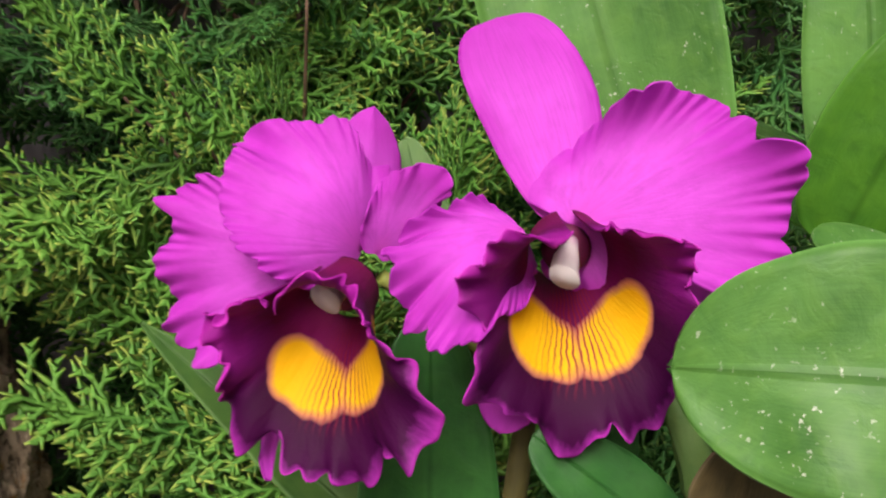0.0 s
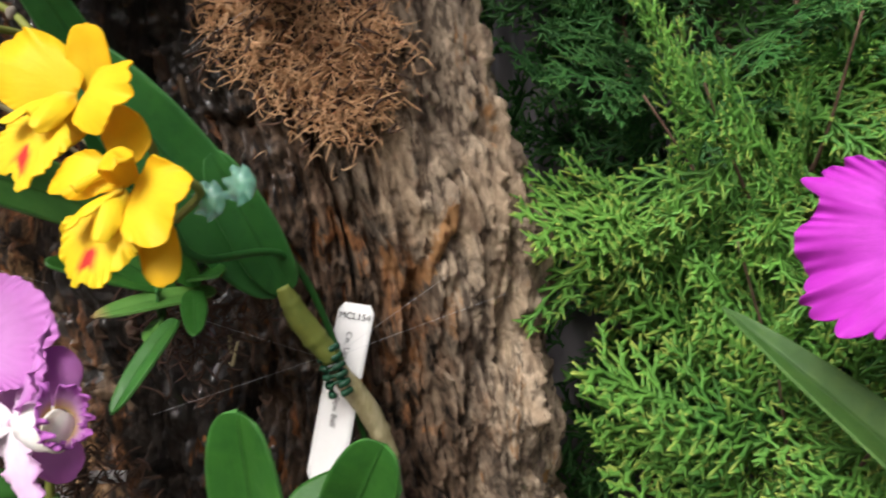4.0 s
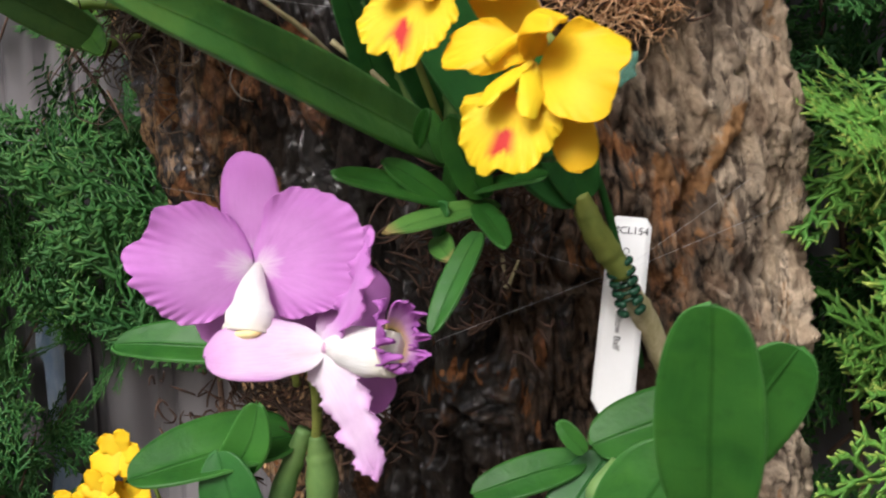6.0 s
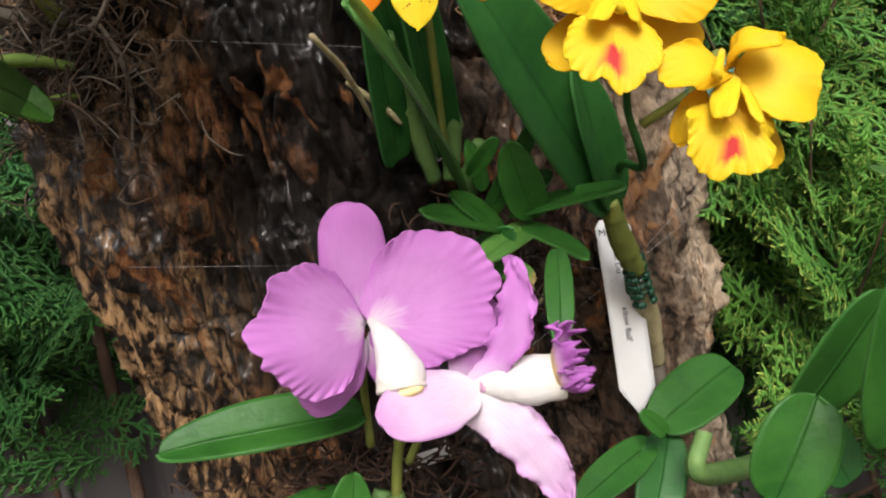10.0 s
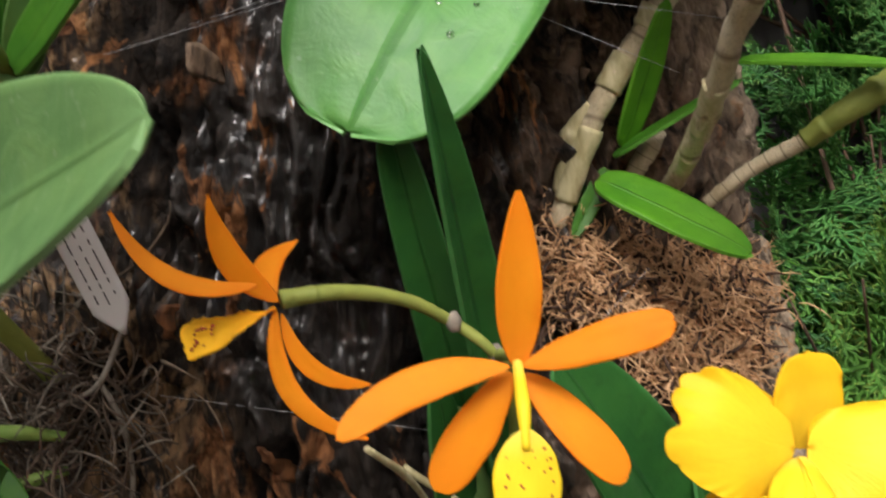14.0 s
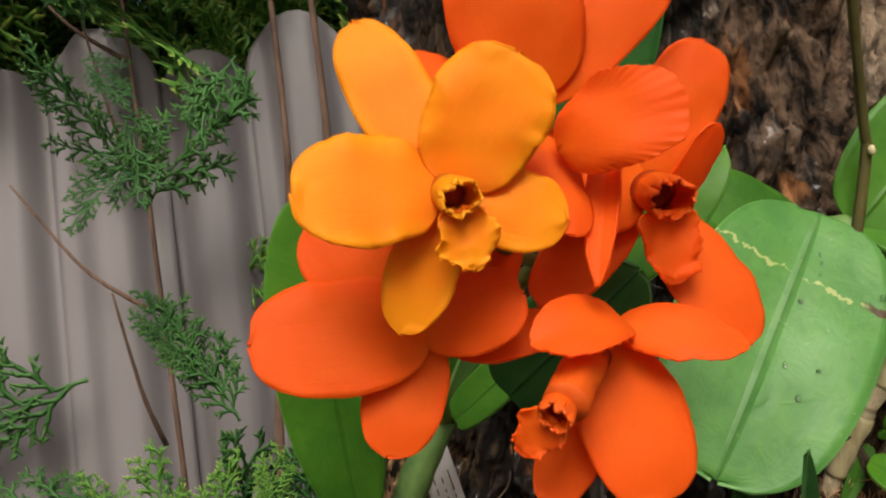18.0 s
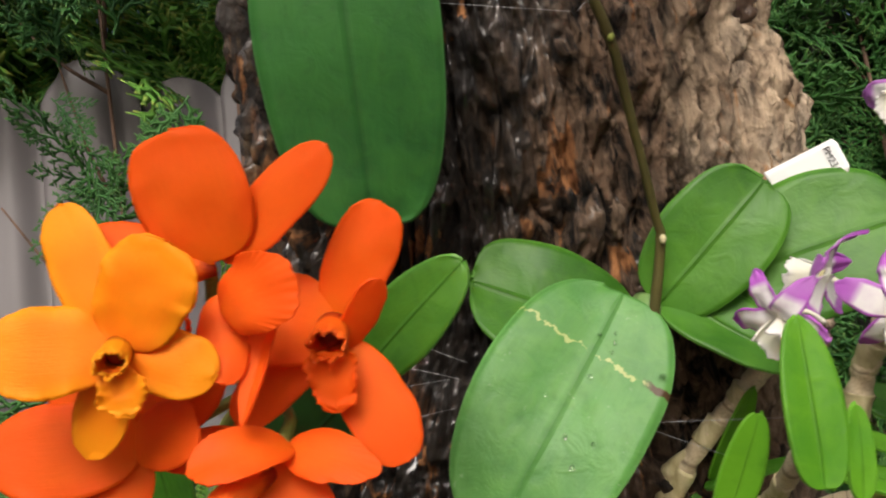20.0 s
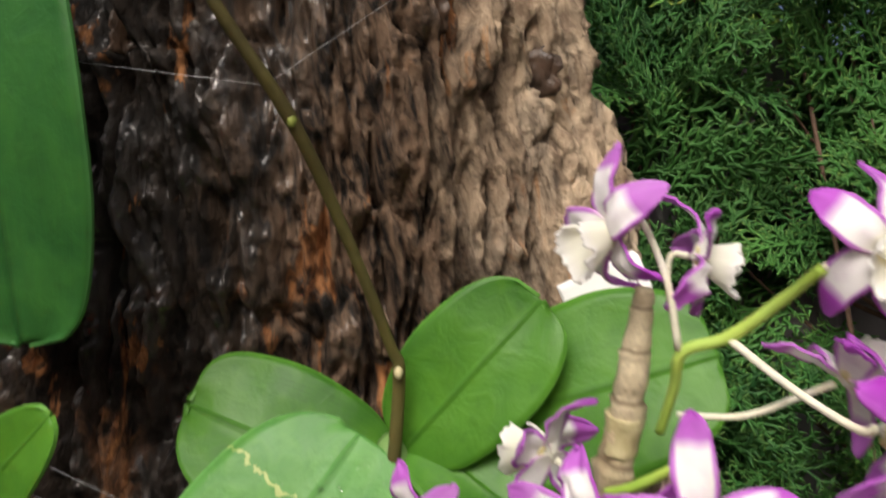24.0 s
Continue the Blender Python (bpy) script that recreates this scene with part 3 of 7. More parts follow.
PURPLE_LIP = lip_material("purple_lip", [(0.0, (0.16, 0.01, 0.06)), (0.22, (0.18, 0.006, 0.09)), (0.55, (0.036, 0.001, 0.026)), (0.88, (0.055, 0.0015, 0.050)), (1.0, (0.40, 0.03, 0.40))],
                          None, (0.46, (0.26, 0.012, 0.04)), 0.6, 0.16, 0.14, 0.0, (0.095, 0.44, 0.120, 0.20, (0.92, 0.52, 0.008)), (0.34, 0.012, 0.30))
SPECKLED = lip_material("speckled_lip", [(0.0, (0.9, 0.36, 0.01)), (0.5, (0.92, 0.5, 0.015)), (1.0, (0.92, 0.55, 0.02))])
WHITE_TUBE = lip_material("white_lip_tube", [(0.0, (0.88, 0.86, 0.82)), (0.7, (0.94, 0.93, 0.90)), (0.9, (0.93, 0.90, 0.80)), (1.0, (0.92, 0.88, 0.78))])
PURPLE_FRILL = lip_material("purple_frill", [(0.0, (0.84, 0.66, 0.2)), (0.35, (0.72, 0.40, 0.70)), (0.7, (0.46, 0.13, 0.50)), (1.0, (0.50, 0.16, 0.54))])
AMBER_LIP = lip_material("amber_lip", [(0.0, (0.5, 0.1, 0.004)), (0.16, (0.6, 0.16, 0.004)), (0.30, (0.9, 0.36, 0.008)), (1.0, (0.9, 0.36, 0.01))])
RED_LIP = lip_material("red_orange_lip", [(0.0, (0.30, 0.02, 0.004)), (0.16, (0.5, 0.05, 0.004)), (0.30, (0.92, 0.15, 0.006)), (1.0, (0.86, 0.13, 0.01))])
GOLD_LIP = lip_material("gold_lip", [(0.0, (0.85, 0.5, 0.05)), (0.4, (0.9, 0.64, 0.02)), (1.0, (0.9, 0.66, 0.02))], (0.46, 0.86, (0.62, 0.035, 0.03), 0.055, 0.10))

STEM = leaf_material("stem_green", (0.14, 0.18, 0.035), (0.30, 0.34, 0.08), 0.45)
STEM_DARK = leaf_material("stem_olive", (0.05, 0.04, 0.015), (0.12, 0.11, 0.035), 0.45)
STEM_BRIGHT = leaf_material("stem_bright", (0.28, 0.46, 0.06), (0.46, 0.62, 0.14), 0.45)
PEDICEL = leaf_material("pedicel_white", (0.66, 0.66, 0.50), (0.82, 0.80, 0.70), 0.45)
BULB = leaf_material("bulb_green", (0.09, 0.20, 0.05), (0.20, 0.34, 0.11), 0.42)


def plain_material(name, lo, hi, scale=80, rough=0.7, bump=0.4, stretch=(1, 1, 1), dist=0.001):
    m = Mat(name)
    n = m.noise(scale, 5, 0.65, stretch)
    f = m.noise(scale * 6, 3, 0.6, stretch)
    m.set(color=m.mix(m.grey(n, 0.3, 0.72), lo, hi), rough=m.math("ADD", rough - 0.1, m.math("MULTIPLY", f, 0.2)))
    b = m.bump(n, bump, dist)
    m.bump(f, bump * 0.7, dist * 0.4, b)
    return m.m


HUSK = plain_material("dry_sheath", (0.32, 0.27, 0.12), (0.62, 0.56, 0.34), 60, 0.6, 0.5, (3, 3, 0.4))


def cane_material(name, nodes):
    """Straw-coloured cane with dark rings at its joints and stained lengthwise streaks."""
    m = Mat(name)
    n = m.noise(70, 5, 0.65, (1, 1, 0.5))
    streak = m.noise(7, 4, 0.6, (9, 1.2 * nodes, 1), "UV")
    col = m.mix(m.grey(n, 0.3, 0.7), (0.44, 0.34, 0.19), (0.76, 0.67, 0.46))
    col = m.mix(m.math("MULTIPLY", m.grey(streak, 0.5, 0.68), 0.6), col, (0.16, 0.10, 0.05))
    ring = m.math("SUBTRACT", m.math("FRACT", m.math("MULTIPLY", m.uv(1), nodes)), 0.57)
    ring = m.math("SUBTRACT", 1.0, m.math("MULTIPLY", m.math("ABSOLUTE", m.math("ADD", ring, m.math("MULTIPLY", m.math("SUBTRACT", n, 0.5), 0.12))), 14), True)
    col = m.mix(m.math("MULTIPLY", ring, 0.8), col, (0.13, 0.08, 0.04))
    m.set(color=col, rough=0.62)
    b = m.bump(streak, 0.7, 0.0012)
    m.bump(m.noise(500, 4), 0.4, 0.0005, b)
    return m.m


CANE, CANE_SHORT = cane_material("dry_cane", 15), cane_material("dry_cane_short", 7)
ROOT = plain_material("root_grey", (0.08, 0.068, 0.05), (0.28, 0.24, 0.19), 90, 0.8)
ROOT_BROWN = plain_material("root_brown", (0.035, 0.024, 0.016), (0.16, 0.11, 0.07), 120, 0.85)
ROOT_TIP = leaf_material("root_tip", (0.16, 0.28, 0.05), (0.32, 0.46, 0.12), 0.35)
MOSS = plain_material("sphagnum", (0.40, 0.20, 0.085), (0.84, 0.55, 0.31), 130, 0.9)
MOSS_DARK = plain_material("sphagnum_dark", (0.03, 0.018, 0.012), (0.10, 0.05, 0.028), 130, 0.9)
TAG = plain_material("tag_plastic", (0.80, 0.80, 0.78), (0.88, 0.88, 0.87), 30, 0.35, 0.05)
INK = plain_material("ink", (0.015, 0.015, 0.018), (0.03, 0.03, 0.03), 80, 0.6, 0.05)
LINE = plain_material("nylon", (0.5, 0.5, 0.52), (0.7, 0.7, 0.7), 80, 0.2, 0.05)
FENCE = plain_material("fence_paint", (0.150, 0.140, 0.144), (0.205, 0.190, 0.195), 6, 0.45, 0.06, (1, 1, 0.2))
SOIL = plain_material("soil", (0.03, 0.022, 0.015), (0.09, 0.065, 0.045), 12, 0.95, 0.8, (1, 1, 1), 0.01)
WOOD = plain_material("twig_bark", (0.06, 0.035, 0.022), (0.20, 0.12, 0.08), 120, 0.85, 0.6, (1, 1, 0.3))
cl = Mat("clip_plastic")
cl.set(color=(0.42, 0.80, 0.64), rough=0.15, trans=0.75, ior=1.45)
CLIP = cl.m
cd = Mat("clip_dark")
cd.set(color=cd.mix(cd.noise(90), (0.01, 0.06, 0.03), (0.03, 0.12, 0.06)), rough=0.2, trans=0.2)
CLIP_DARK = cd.m
wd = Mat("water_drop")
wd.set(color=(1.0, 1.0, 1.0), rough=0.02, trans=1.0, ior=1.33)
WATER = wd.m



def thuja_material(name, dark, light, tip, tip_share):
    m = Mat(name)
    patch = m.noise(7, 3)
    near = m.noise(40, 3)
    geo = m.t.nodes.new("ShaderNodeNewGeometry")
    col = m.mix(m.grey(patch, 0.36, 0.64), dark, light)
    col = m.mix(m.math("MULTIPLY", geo.outputs["Random Per Island"], 0.45), col, tuple(c * 1.5 for c in light))
    col = m.mix(m.math("MULTIPLY", m.math("MULTIPLY", m.grey(m.uv(1), 0.45, 1.0), m.grey(near, 0.35, 0.6)), tip_share), col, tip)
    col = m.mix(m.math("MULTIPLY", m.grey(near, 0.6, 0.75), 0.4), col, tuple(c * 0.6 for c in dark))
    m.set(color=col, rough=0.48, spec=0.35)
    m.bump(m.noise(700, 2), 0.3, 0.0004)
    m.glow_through(col, 0.28)
    return m.m


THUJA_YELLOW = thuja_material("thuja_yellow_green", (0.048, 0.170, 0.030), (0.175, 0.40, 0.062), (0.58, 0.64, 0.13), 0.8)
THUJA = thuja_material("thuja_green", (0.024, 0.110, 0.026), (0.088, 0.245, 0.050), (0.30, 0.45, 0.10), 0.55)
# darker copy of the green: the shade between sprays is in its colour
THUJA_SHADED = thuja_material("thuja_green_shaded", (0.018, 0.082, 0.022), (0.062, 0.185, 0.040), (0.20, 0.34, 0.07), 0.55)

# ---- ground and fence ----
def ground():
    n, half = 60, 400.0
    g = np.sign(np.linspace(-1, 1, n)) * np.abs(np.linspace(-1, 1, n)) ** 4 * half
    X, Y = np.meshgrid(g, g, indexing="ij")
    Z = 0.02 * vnoise(np.stack([X.ravel() * 2, Y.ravel() * 2, 0 * X.ravel()], 1))
    vs = np.stack([X.ravel(), Y.ravel(), Z], 1)
    ob = part("ground", (vs, sheet_faces(n, n, 0, True), np.stack([X.ravel(), Y.ravel()], 1)), SOIL, origin=(0, 0, 0))
    tagged(ob, "dark bare garden soil under the hedge", "ground", "", "structure")


ground()

FENCE_Y = 0.68


def fence():
    root = thing("fence", (0, FENCE_Y, 0), "grey painted sheet metal picket fence behind the hedge", "fence", "", "structure")
    wide, gap = 0.092, -0.010
    meshes = []
    for k, top in enumerate((1.862, 1.838)):
        nu, nv = 21, 26
        u = np.linspace(-1, 1, nu)
        rows = [0.03] + list(np.linspace(0.3, top - wide / 2 - 0.001, nv - 12)) + list(top - wide / 2 + wide / 2 * np.sin(np.linspace(0, 1, 11) * math.pi / 2))
        grid = np.zeros((len(rows), nu, 3))
        for i, z in enumerate(rows):
            c = max(0.0, (z - (top - wide / 2)) / (wide / 2))
            w = wide / 2 * math.sqrt(max(0.02, 1 - c * c))
            grid[i, :, 0] = u * w
            x = u * w / (wide / 2)
            grid[i, :, 1] = -0.024 * np.exp(-(x / 0.5) ** 4) + 0.004 * np.cos(x * math.pi * 1.0)
            grid[i, :, 2] = z
        uv = np.stack([np.tile(u, len(rows)), np.repeat(rows, nu)], 1)
        v, f, q = solid_sheet(grid, -normals(grid), -0.0012, uv)
        me = mesh_of("slat", v, f, q)
        me.materials.append(FENCE)
        meshes.append(me)
    for i in range(-16, 16):
        ob = new("slat", meshes[i % 2])
        ob.parent = root
        ob.location = (-0.275 + i * (wide + gap), 0.006 * (i % 2), 0)
    for z in (0.45, 1.62):
        v, f, u = tube([(-1.8, FENCE_Y + 0.03, z), (1.3, FENCE_Y + 0.03, z)], [0.016, 0.016], 4, 8)
        part("rail", (v, f, u), FENCE, root)


fence()

# ---- the dead trunk ----
FLAKES = [plain_material("flake_orange", (0.035, 0.014, 0.006), (0.30, 0.12, 0.04), 240, 0.6, 0.9, (1, 1, 0.3), 0.002),
          plain_material("flake_tan", (0.04, 0.026, 0.018), (0.26, 0.17, 0.10), 240, 0.7, 0.9, (1, 1, 0.3), 0.002),
          plain_material("flake_dark", (0.025, 0.016, 0.011), (0.11, 0.065, 0.04), 120, 0.4, 0.9, (1, 1, 0.3), 0.002)]
TRUNK_X = -0.437
EDGE_Z = (0.0, 0.9, 1.2, 1.32, 1.42, 1.52, 1.62, 1.75, 2.1)
EDGE_L = (-0.68, -0.60, -0.600, -0.622, -0.632, -0.606, -0.582, -0.580, -0.585)
EDGE_R = (-0.16, -0.235, -0.252, -0.246, -0.262, -0.277, -0.283, -0.290, -0.30)


def trunk():
    root = thing("dead_trunk", (TRUNK_X, 0.5, 0), "dead standing tree trunk, wet black bark with dry grey side", "tree trunk")
    na, nz = 620, 640
    ang = np.linspace(-math.pi, math.pi, na, endpoint=False)
    ang = ang + 0.42 * np.sin(ang) * -1.0
    z = np.concatenate([np.linspace(0.0, 1.08, 60, endpoint=False), np.linspace(1.08, 1.86, nz - 100), np.linspace(1.865, 2.1, 40)])
    A, Z = np.meshgrid(ang, z, indexing="ij")
    A, Z = A.T, Z.T
    xl, xr = np.interp(Z, EDGE_Z, EDGE_L), np.interp(Z, EDGE_Z, EDGE_R)
    cx, hw = (xl + xr) / 2, (xr - xl) / 2
    front = np.where(Z > 1.05, 0.362 - 0.29 * (Z - 1.35), 0.449)
    sx, sy = np.sin(A), -np.cos(A)
    hd = np.where(sy < 0, 0.068, 0.115)
    cy = front + 0.068
    ex = np.sign(sx) * np.abs(sx) ** 0.86
    ey = np.sign(sy) * np.abs(sy) ** 0.86
    arc = A * 0.17
    flat = lambda k: k.ravel()
    wob = vnoise(np.stack([flat(arc) * 14, flat(Z) * 7, 0 * flat(Z)], 1), 11).reshape(Z.shape)
    wob2 = vnoise(np.stack([flat(arc) * 60, flat(Z) * 30, 0 * flat(Z)], 1), 12).reshape(Z.shape)

    def ridged(fa, fz, seed, w=0.25):
        n = vnoise(np.stack([flat(arc) * fa + w * flat(wob) * fa * 0.06 + 0.5 * flat(wob2), flat(Z) * fz + 0.4 * flat(wob2), 0 * flat(Z) + seed], 1), seed)
        return 1 - np.abs(n).reshape(Z.shape) * 2

    def plates(fa, fz, seed):
        """Bark split into uneven plates: how near a point lies to a crack, and each plate's own height."""
        u, v = flat(arc) * fa + 0.5 * flat(wob2) + 0.5 * flat(wob), flat(Z) * fz + 0.4 * flat(wob2)
        iu, iv = np.floor(u).astype(np.int64), np.floor(v).astype(np.int64)
        f1, f2, own = np.full(u.size, 9.0), np.full(u.size, 9.0), np.zeros(u.size)
        for du in (-1, 0, 1):
            for dv in (-1, 0, 1):
                c = ((iu + du) * 73856093) ^ ((iv + dv) * 19349663) ^ (seed * 83492791)
                c = ((c ^ (c >> 11)) * 1103515245 + 12345) & 0x7FFFFFFF
                jx, jy, jz = (c & 1023) / 1023, ((c >> 10) & 1023) / 1023, ((c >> 20) & 1023) / 1023
                d = np.hypot(iu + du + jx - u, iv + dv + jy - v)
                near = d < f1
                f2 = np.where(near, f1, np.minimum(f2, d))
                own = np.where(near, jz, own)
                f1 = np.where(near, d, f1)
        return np.clip(1 - (f2 - f1) / 0.28, 0, 1).reshape(Z.shape) ** 1.4, own.reshape(Z.shape)

    cut1, own1 = plates(60, 11, 1)
    cut2, own2 = plates(135, 27, 2)
    h = 0.011 * wob + 0.005 * ridged(24, 6, 1) + 0.009 * (own1 - 0.5) - 0.008 * cut1 + 0.0040 * (own2 - 0.5) - 0.0036 * cut2
    h = h + 0.0040 * ridged(95, 26, 3) + 0.0028 * ridged(230, 70, 4) + 0.0015 * ridged(480, 170, 6)
    chip = vnoise(np.stack([flat(arc) * 44, flat(Z) * 18, 0 * flat(Z)], 1), 21).reshape(Z.shape)
    h = h + np.where(chip > 0.28, 0.004, 0) * np.clip((chip - 0.28) * 14, 0, 1)
    crack = vnoise(np.stack([flat(arc) * 34 + 0.6 * flat(wob), flat(Z) * 3.2, 0 * flat(Z)], 1), 31).reshape(Z.shape)
    h = h - 0.015 * np.clip(1 - np.abs(crack) * 6, 0, 1)
    pit = vnoise(np.stack([flat(arc) * 95 + flat(wob2), flat(Z) * 34, 0 * flat(Z)], 1), 51).reshape(Z.shape)
    h = h - 0.007 * np.clip((pit - 0.35) * 3.5, 0, 1)
    h = h * (1 - 0.18 * np.clip((sx - 0.35) * 2.5, 0, 1)) - 0.008
    slab = ridged(46, 8, 9)
    edge = np.clip((sx - 0.45) * 2.4, 0, 1)
    zz = flat(Z)
    knob = vnoise(np.stack([zz * 11, 0 * zz, 0 * zz], 1), 61).reshape(Z.shape) * 0.010 + vnoise(np.stack([zz * 34, flat(arc) * 20, 0 * zz], 1), 62).reshape(Z.shape) * 0.005
    h = h + edge * (0.006 * np.clip(slab, -0.4, 1) + knob)
    X = cx + ex * (hw - 0.006) + sx * h
    Y = cy + ey * hd + sy * h
    vs = np.stack([X.ravel(), Y.ravel(), Z.ravel()], 1)
    fs = []
    idx = np.arange(na * nz).reshape(nz, na)
    a, b = idx[:-1], np.roll(idx, -1, 1)[:-1]
    c, d = np.roll(idx, -1, 1)[1:], idx[1:]
    faces = np.stack([a.ravel(), b.ravel(), c.ravel(), d.ravel()], 1)
    top = np.array([(idx[-1, i], idx[-1, i + 1], idx[-1, na - 2 - i], idx[-1, na - 1 - i]) for i in range(na // 2 - 1)])
    faces = np.vstack([faces, top])
    rg = np.random.RandomState(8)
    ok = np.argwhere((Z > 1.12) & (Z < 1.80) & (np.cos(A) > 0.2) & (np.sin(A) < 0.75))
    nrm = np.stack([sx, sy, 0 * sx], 2)
    for q in ok[rg.choice(len(ok), 34, replace=False)]:
        ni, nj = rg.randint(3, 9), rg.randint(2, 5)
        i0, j0 = q[0], min(max(q[1], nj + 1), na - nj - 2)
        ii = np.arange(i0 - ni, i0 + ni + 1)
        jj = np.arange(j0 - nj, j0 + nj + 1)
        t2, u2 = np.meshgrid(np.linspace(-1, 1, len(ii)), np.linspace(-1, 1, len(jj)), indexing="ij")
        lean = int(rg.randint(-2, 3))
        J = jj[None, :] + np.round(lean * t2).astype(int)
        I = np.repeat(ii[:, None], len(jj), 1)
        J = np.clip(J, 0, na - 1)
        pts = np.stack([X[I, J], Y[I, J], Z[I, J]], 2)
        nn = nrm[I, J]
        ragged = 0.4 * vnoise(np.stack([t2.ravel() * 3 + q[0], u2.ravel() * 2, 0 * u2.ravel()], 1), 41).reshape(t2.shape)
        rim = np.sqrt(u2 ** 2 + t2 ** 2) + ragged
        up2 = np.clip((0.9 - rim) * 0.010, -0.004, 0.0005)
        grid = pts + up2[..., None] * nn
        kind = rg.choice(3, p=(0.2, 0.15, 0.65))
        part("bark_flake", solid_sheet(grid, -nn, 0.003, np.stack([u2.ravel(), t2.ravel()], 1)), FLAKES[kind], root)
    part("bark", (vs, faces, np.stack([arc.ravel(), Z.ravel()], 1)), BARK, root)
    return root


trunk()


# ---- thuja hedge ----
def twig_strip(p0, d, n0, length, width, steps, tips, bend=0.0):
    """A flat scale-leaved twig: rings of four points that swell and pinch like overlapping scales; blunt at its tip."""
    d, n0 = unit(d), unit(n0)
    s = unit(np.cross(d, n0))
    vs, uv = [], []
    for i in range(steps + 1):
        k = i / steps
        w = 1.2 * width * (0.62 + 0.38 * (1 - (i % 2))) * (1 - 0.42 * k)
        if i == steps:
            w *= 0.55
        c = p0 + d * length * k + n0 * (-0.08 * length * k * k) + s * bend * length * k * k
        vs += [c + s * w, c + n0 * w * 0.16, c - s * w, c - n0 * w * 0.16]
        uv += [(0.5, tips * k)] * 4
    fs = []
    for i in range(steps):
        for j in range(4):
            a, b = i * 4 + j, i * 4 + (j + 1) % 4
            fs.append((a, b, b + 4, a + 4))
    m = steps * 4
    fs.append((m, m + 1, m + 2, m + 3))
    return np.array(vs), fs, np.array(uv)


def spray(seed, size=0.11):
    """One flat, uneven fan of a thuja branchlet, growing along +z in the xz plane."""
    rg = random.Random(seed)
    sets = []
    nz = np.array((0, -1.0, 0))
    ctr = lambda k: np.array((0.13 * size * math.sin(k * 2.6 + seed), -0.14 * size * k * k, size * k))
    for i in range(6):
        sets.append(twig_strip(ctr(i / 6), ctr((i + 1) / 6) - ctr(i / 6), nz, size / 5.6, 0.0014, 6, 0.15 * i))
    n = 15
    for i in range(1, n + 1):
        k = i / (n + 1)
        sgn = 1 if i % 2 else -1
        if rg.random() < 0.06:
            continue
        p = ctr(k)
        ang = math.radians(rg.uniform(30, 54)) * sgn
        ln = size * (0.40 * (1 - k) ** 0.7 + 0.09) * rg.uniform(0.65, 1.2)
        dv = np.array((math.sin(ang), rg.uniform(-0.22, 0.10), math.cos(ang)))
        bend = -0.22 * sgn
        sets.append(twig_strip(p, dv, nz, ln, 0.0017, max(4, int(ln / 0.0036)), 1.0, bend))
        sv = unit(np.cross(unit(dv), nz))
        m = max(3, int(ln / 0.0050))
        for j in range(1, m):
            if rg.random() < 0.05:
                continue
            kk = j / m
            q = p + unit(dv) * ln * kk + sv * bend * ln * kk * kk
            s2 = 1 if j % 2 else -1
            a2 = ang - math.radians(16 * kk) * sgn + math.radians(rg.uniform(36, 50)) * s2
            l2 = (ln * 0.27 * (1 - 0.7 * kk) + 0.0050) * rg.uniform(0.75, 1.25)
            d2 = np.array((math.sin(a2), dv[1] + rg.uniform(-0.08, 0.08), math.cos(a2)))
            sets.append(twig_strip(q, d2, nz, l2, 0.0016, max(2, int(l2 / 0.0032)), 1.0, -0.2 * s2))
            if l2 > 0.008:
                for f3 in (0.35, 0.6, 0.8):
                    s3 = 1 if f3 == 0.6 else -1
                    a3 = a2 + math.radians(42) * s3
                    sets.append(twig_strip(q + unit(d2) * l2 * f3, np.array((math.sin(a3), d2[1], math.cos(a3))), nz, 0.0050, 0.0014, 2, 1.0))
    return join(*sets)


SPRAYS = [spray(s, sz) for s, sz in ((1, 0.10), (2, 0.12), (3, 0.085), (4, 0.135), (5, 0.11), (6, 0.15))]


def foliage(name, parent, places, label, mat):
    """Sprays at (point, direction, face, scale), joined into one crown."""
    vs, fs, us, n = [], [], [], 0
    for k, (p, d, fc, sc) in enumerate(places):
        v, f, u = SPRAYS[k % len(SPRAYS)]
        d = unit(d)
        fc = np.asarray(fc, float)
        fc = unit(fc - d * fc.dot(d))
        sx = np.cross(fc, d)
        vs.append(np.asarray(p) + sc * (v[:, :1] * sx - v[:, 1:2] * fc + v[:, 2:] * d))
        fs.append(np.asarray(f) + n)
        us.append(u)
        n += len(v)
    ob = part(name, (np.vstack(vs), np.vstack(fs), np.vstack(us)), mat, parent, label)
    ob["kind"] = "stuff"
    return ob


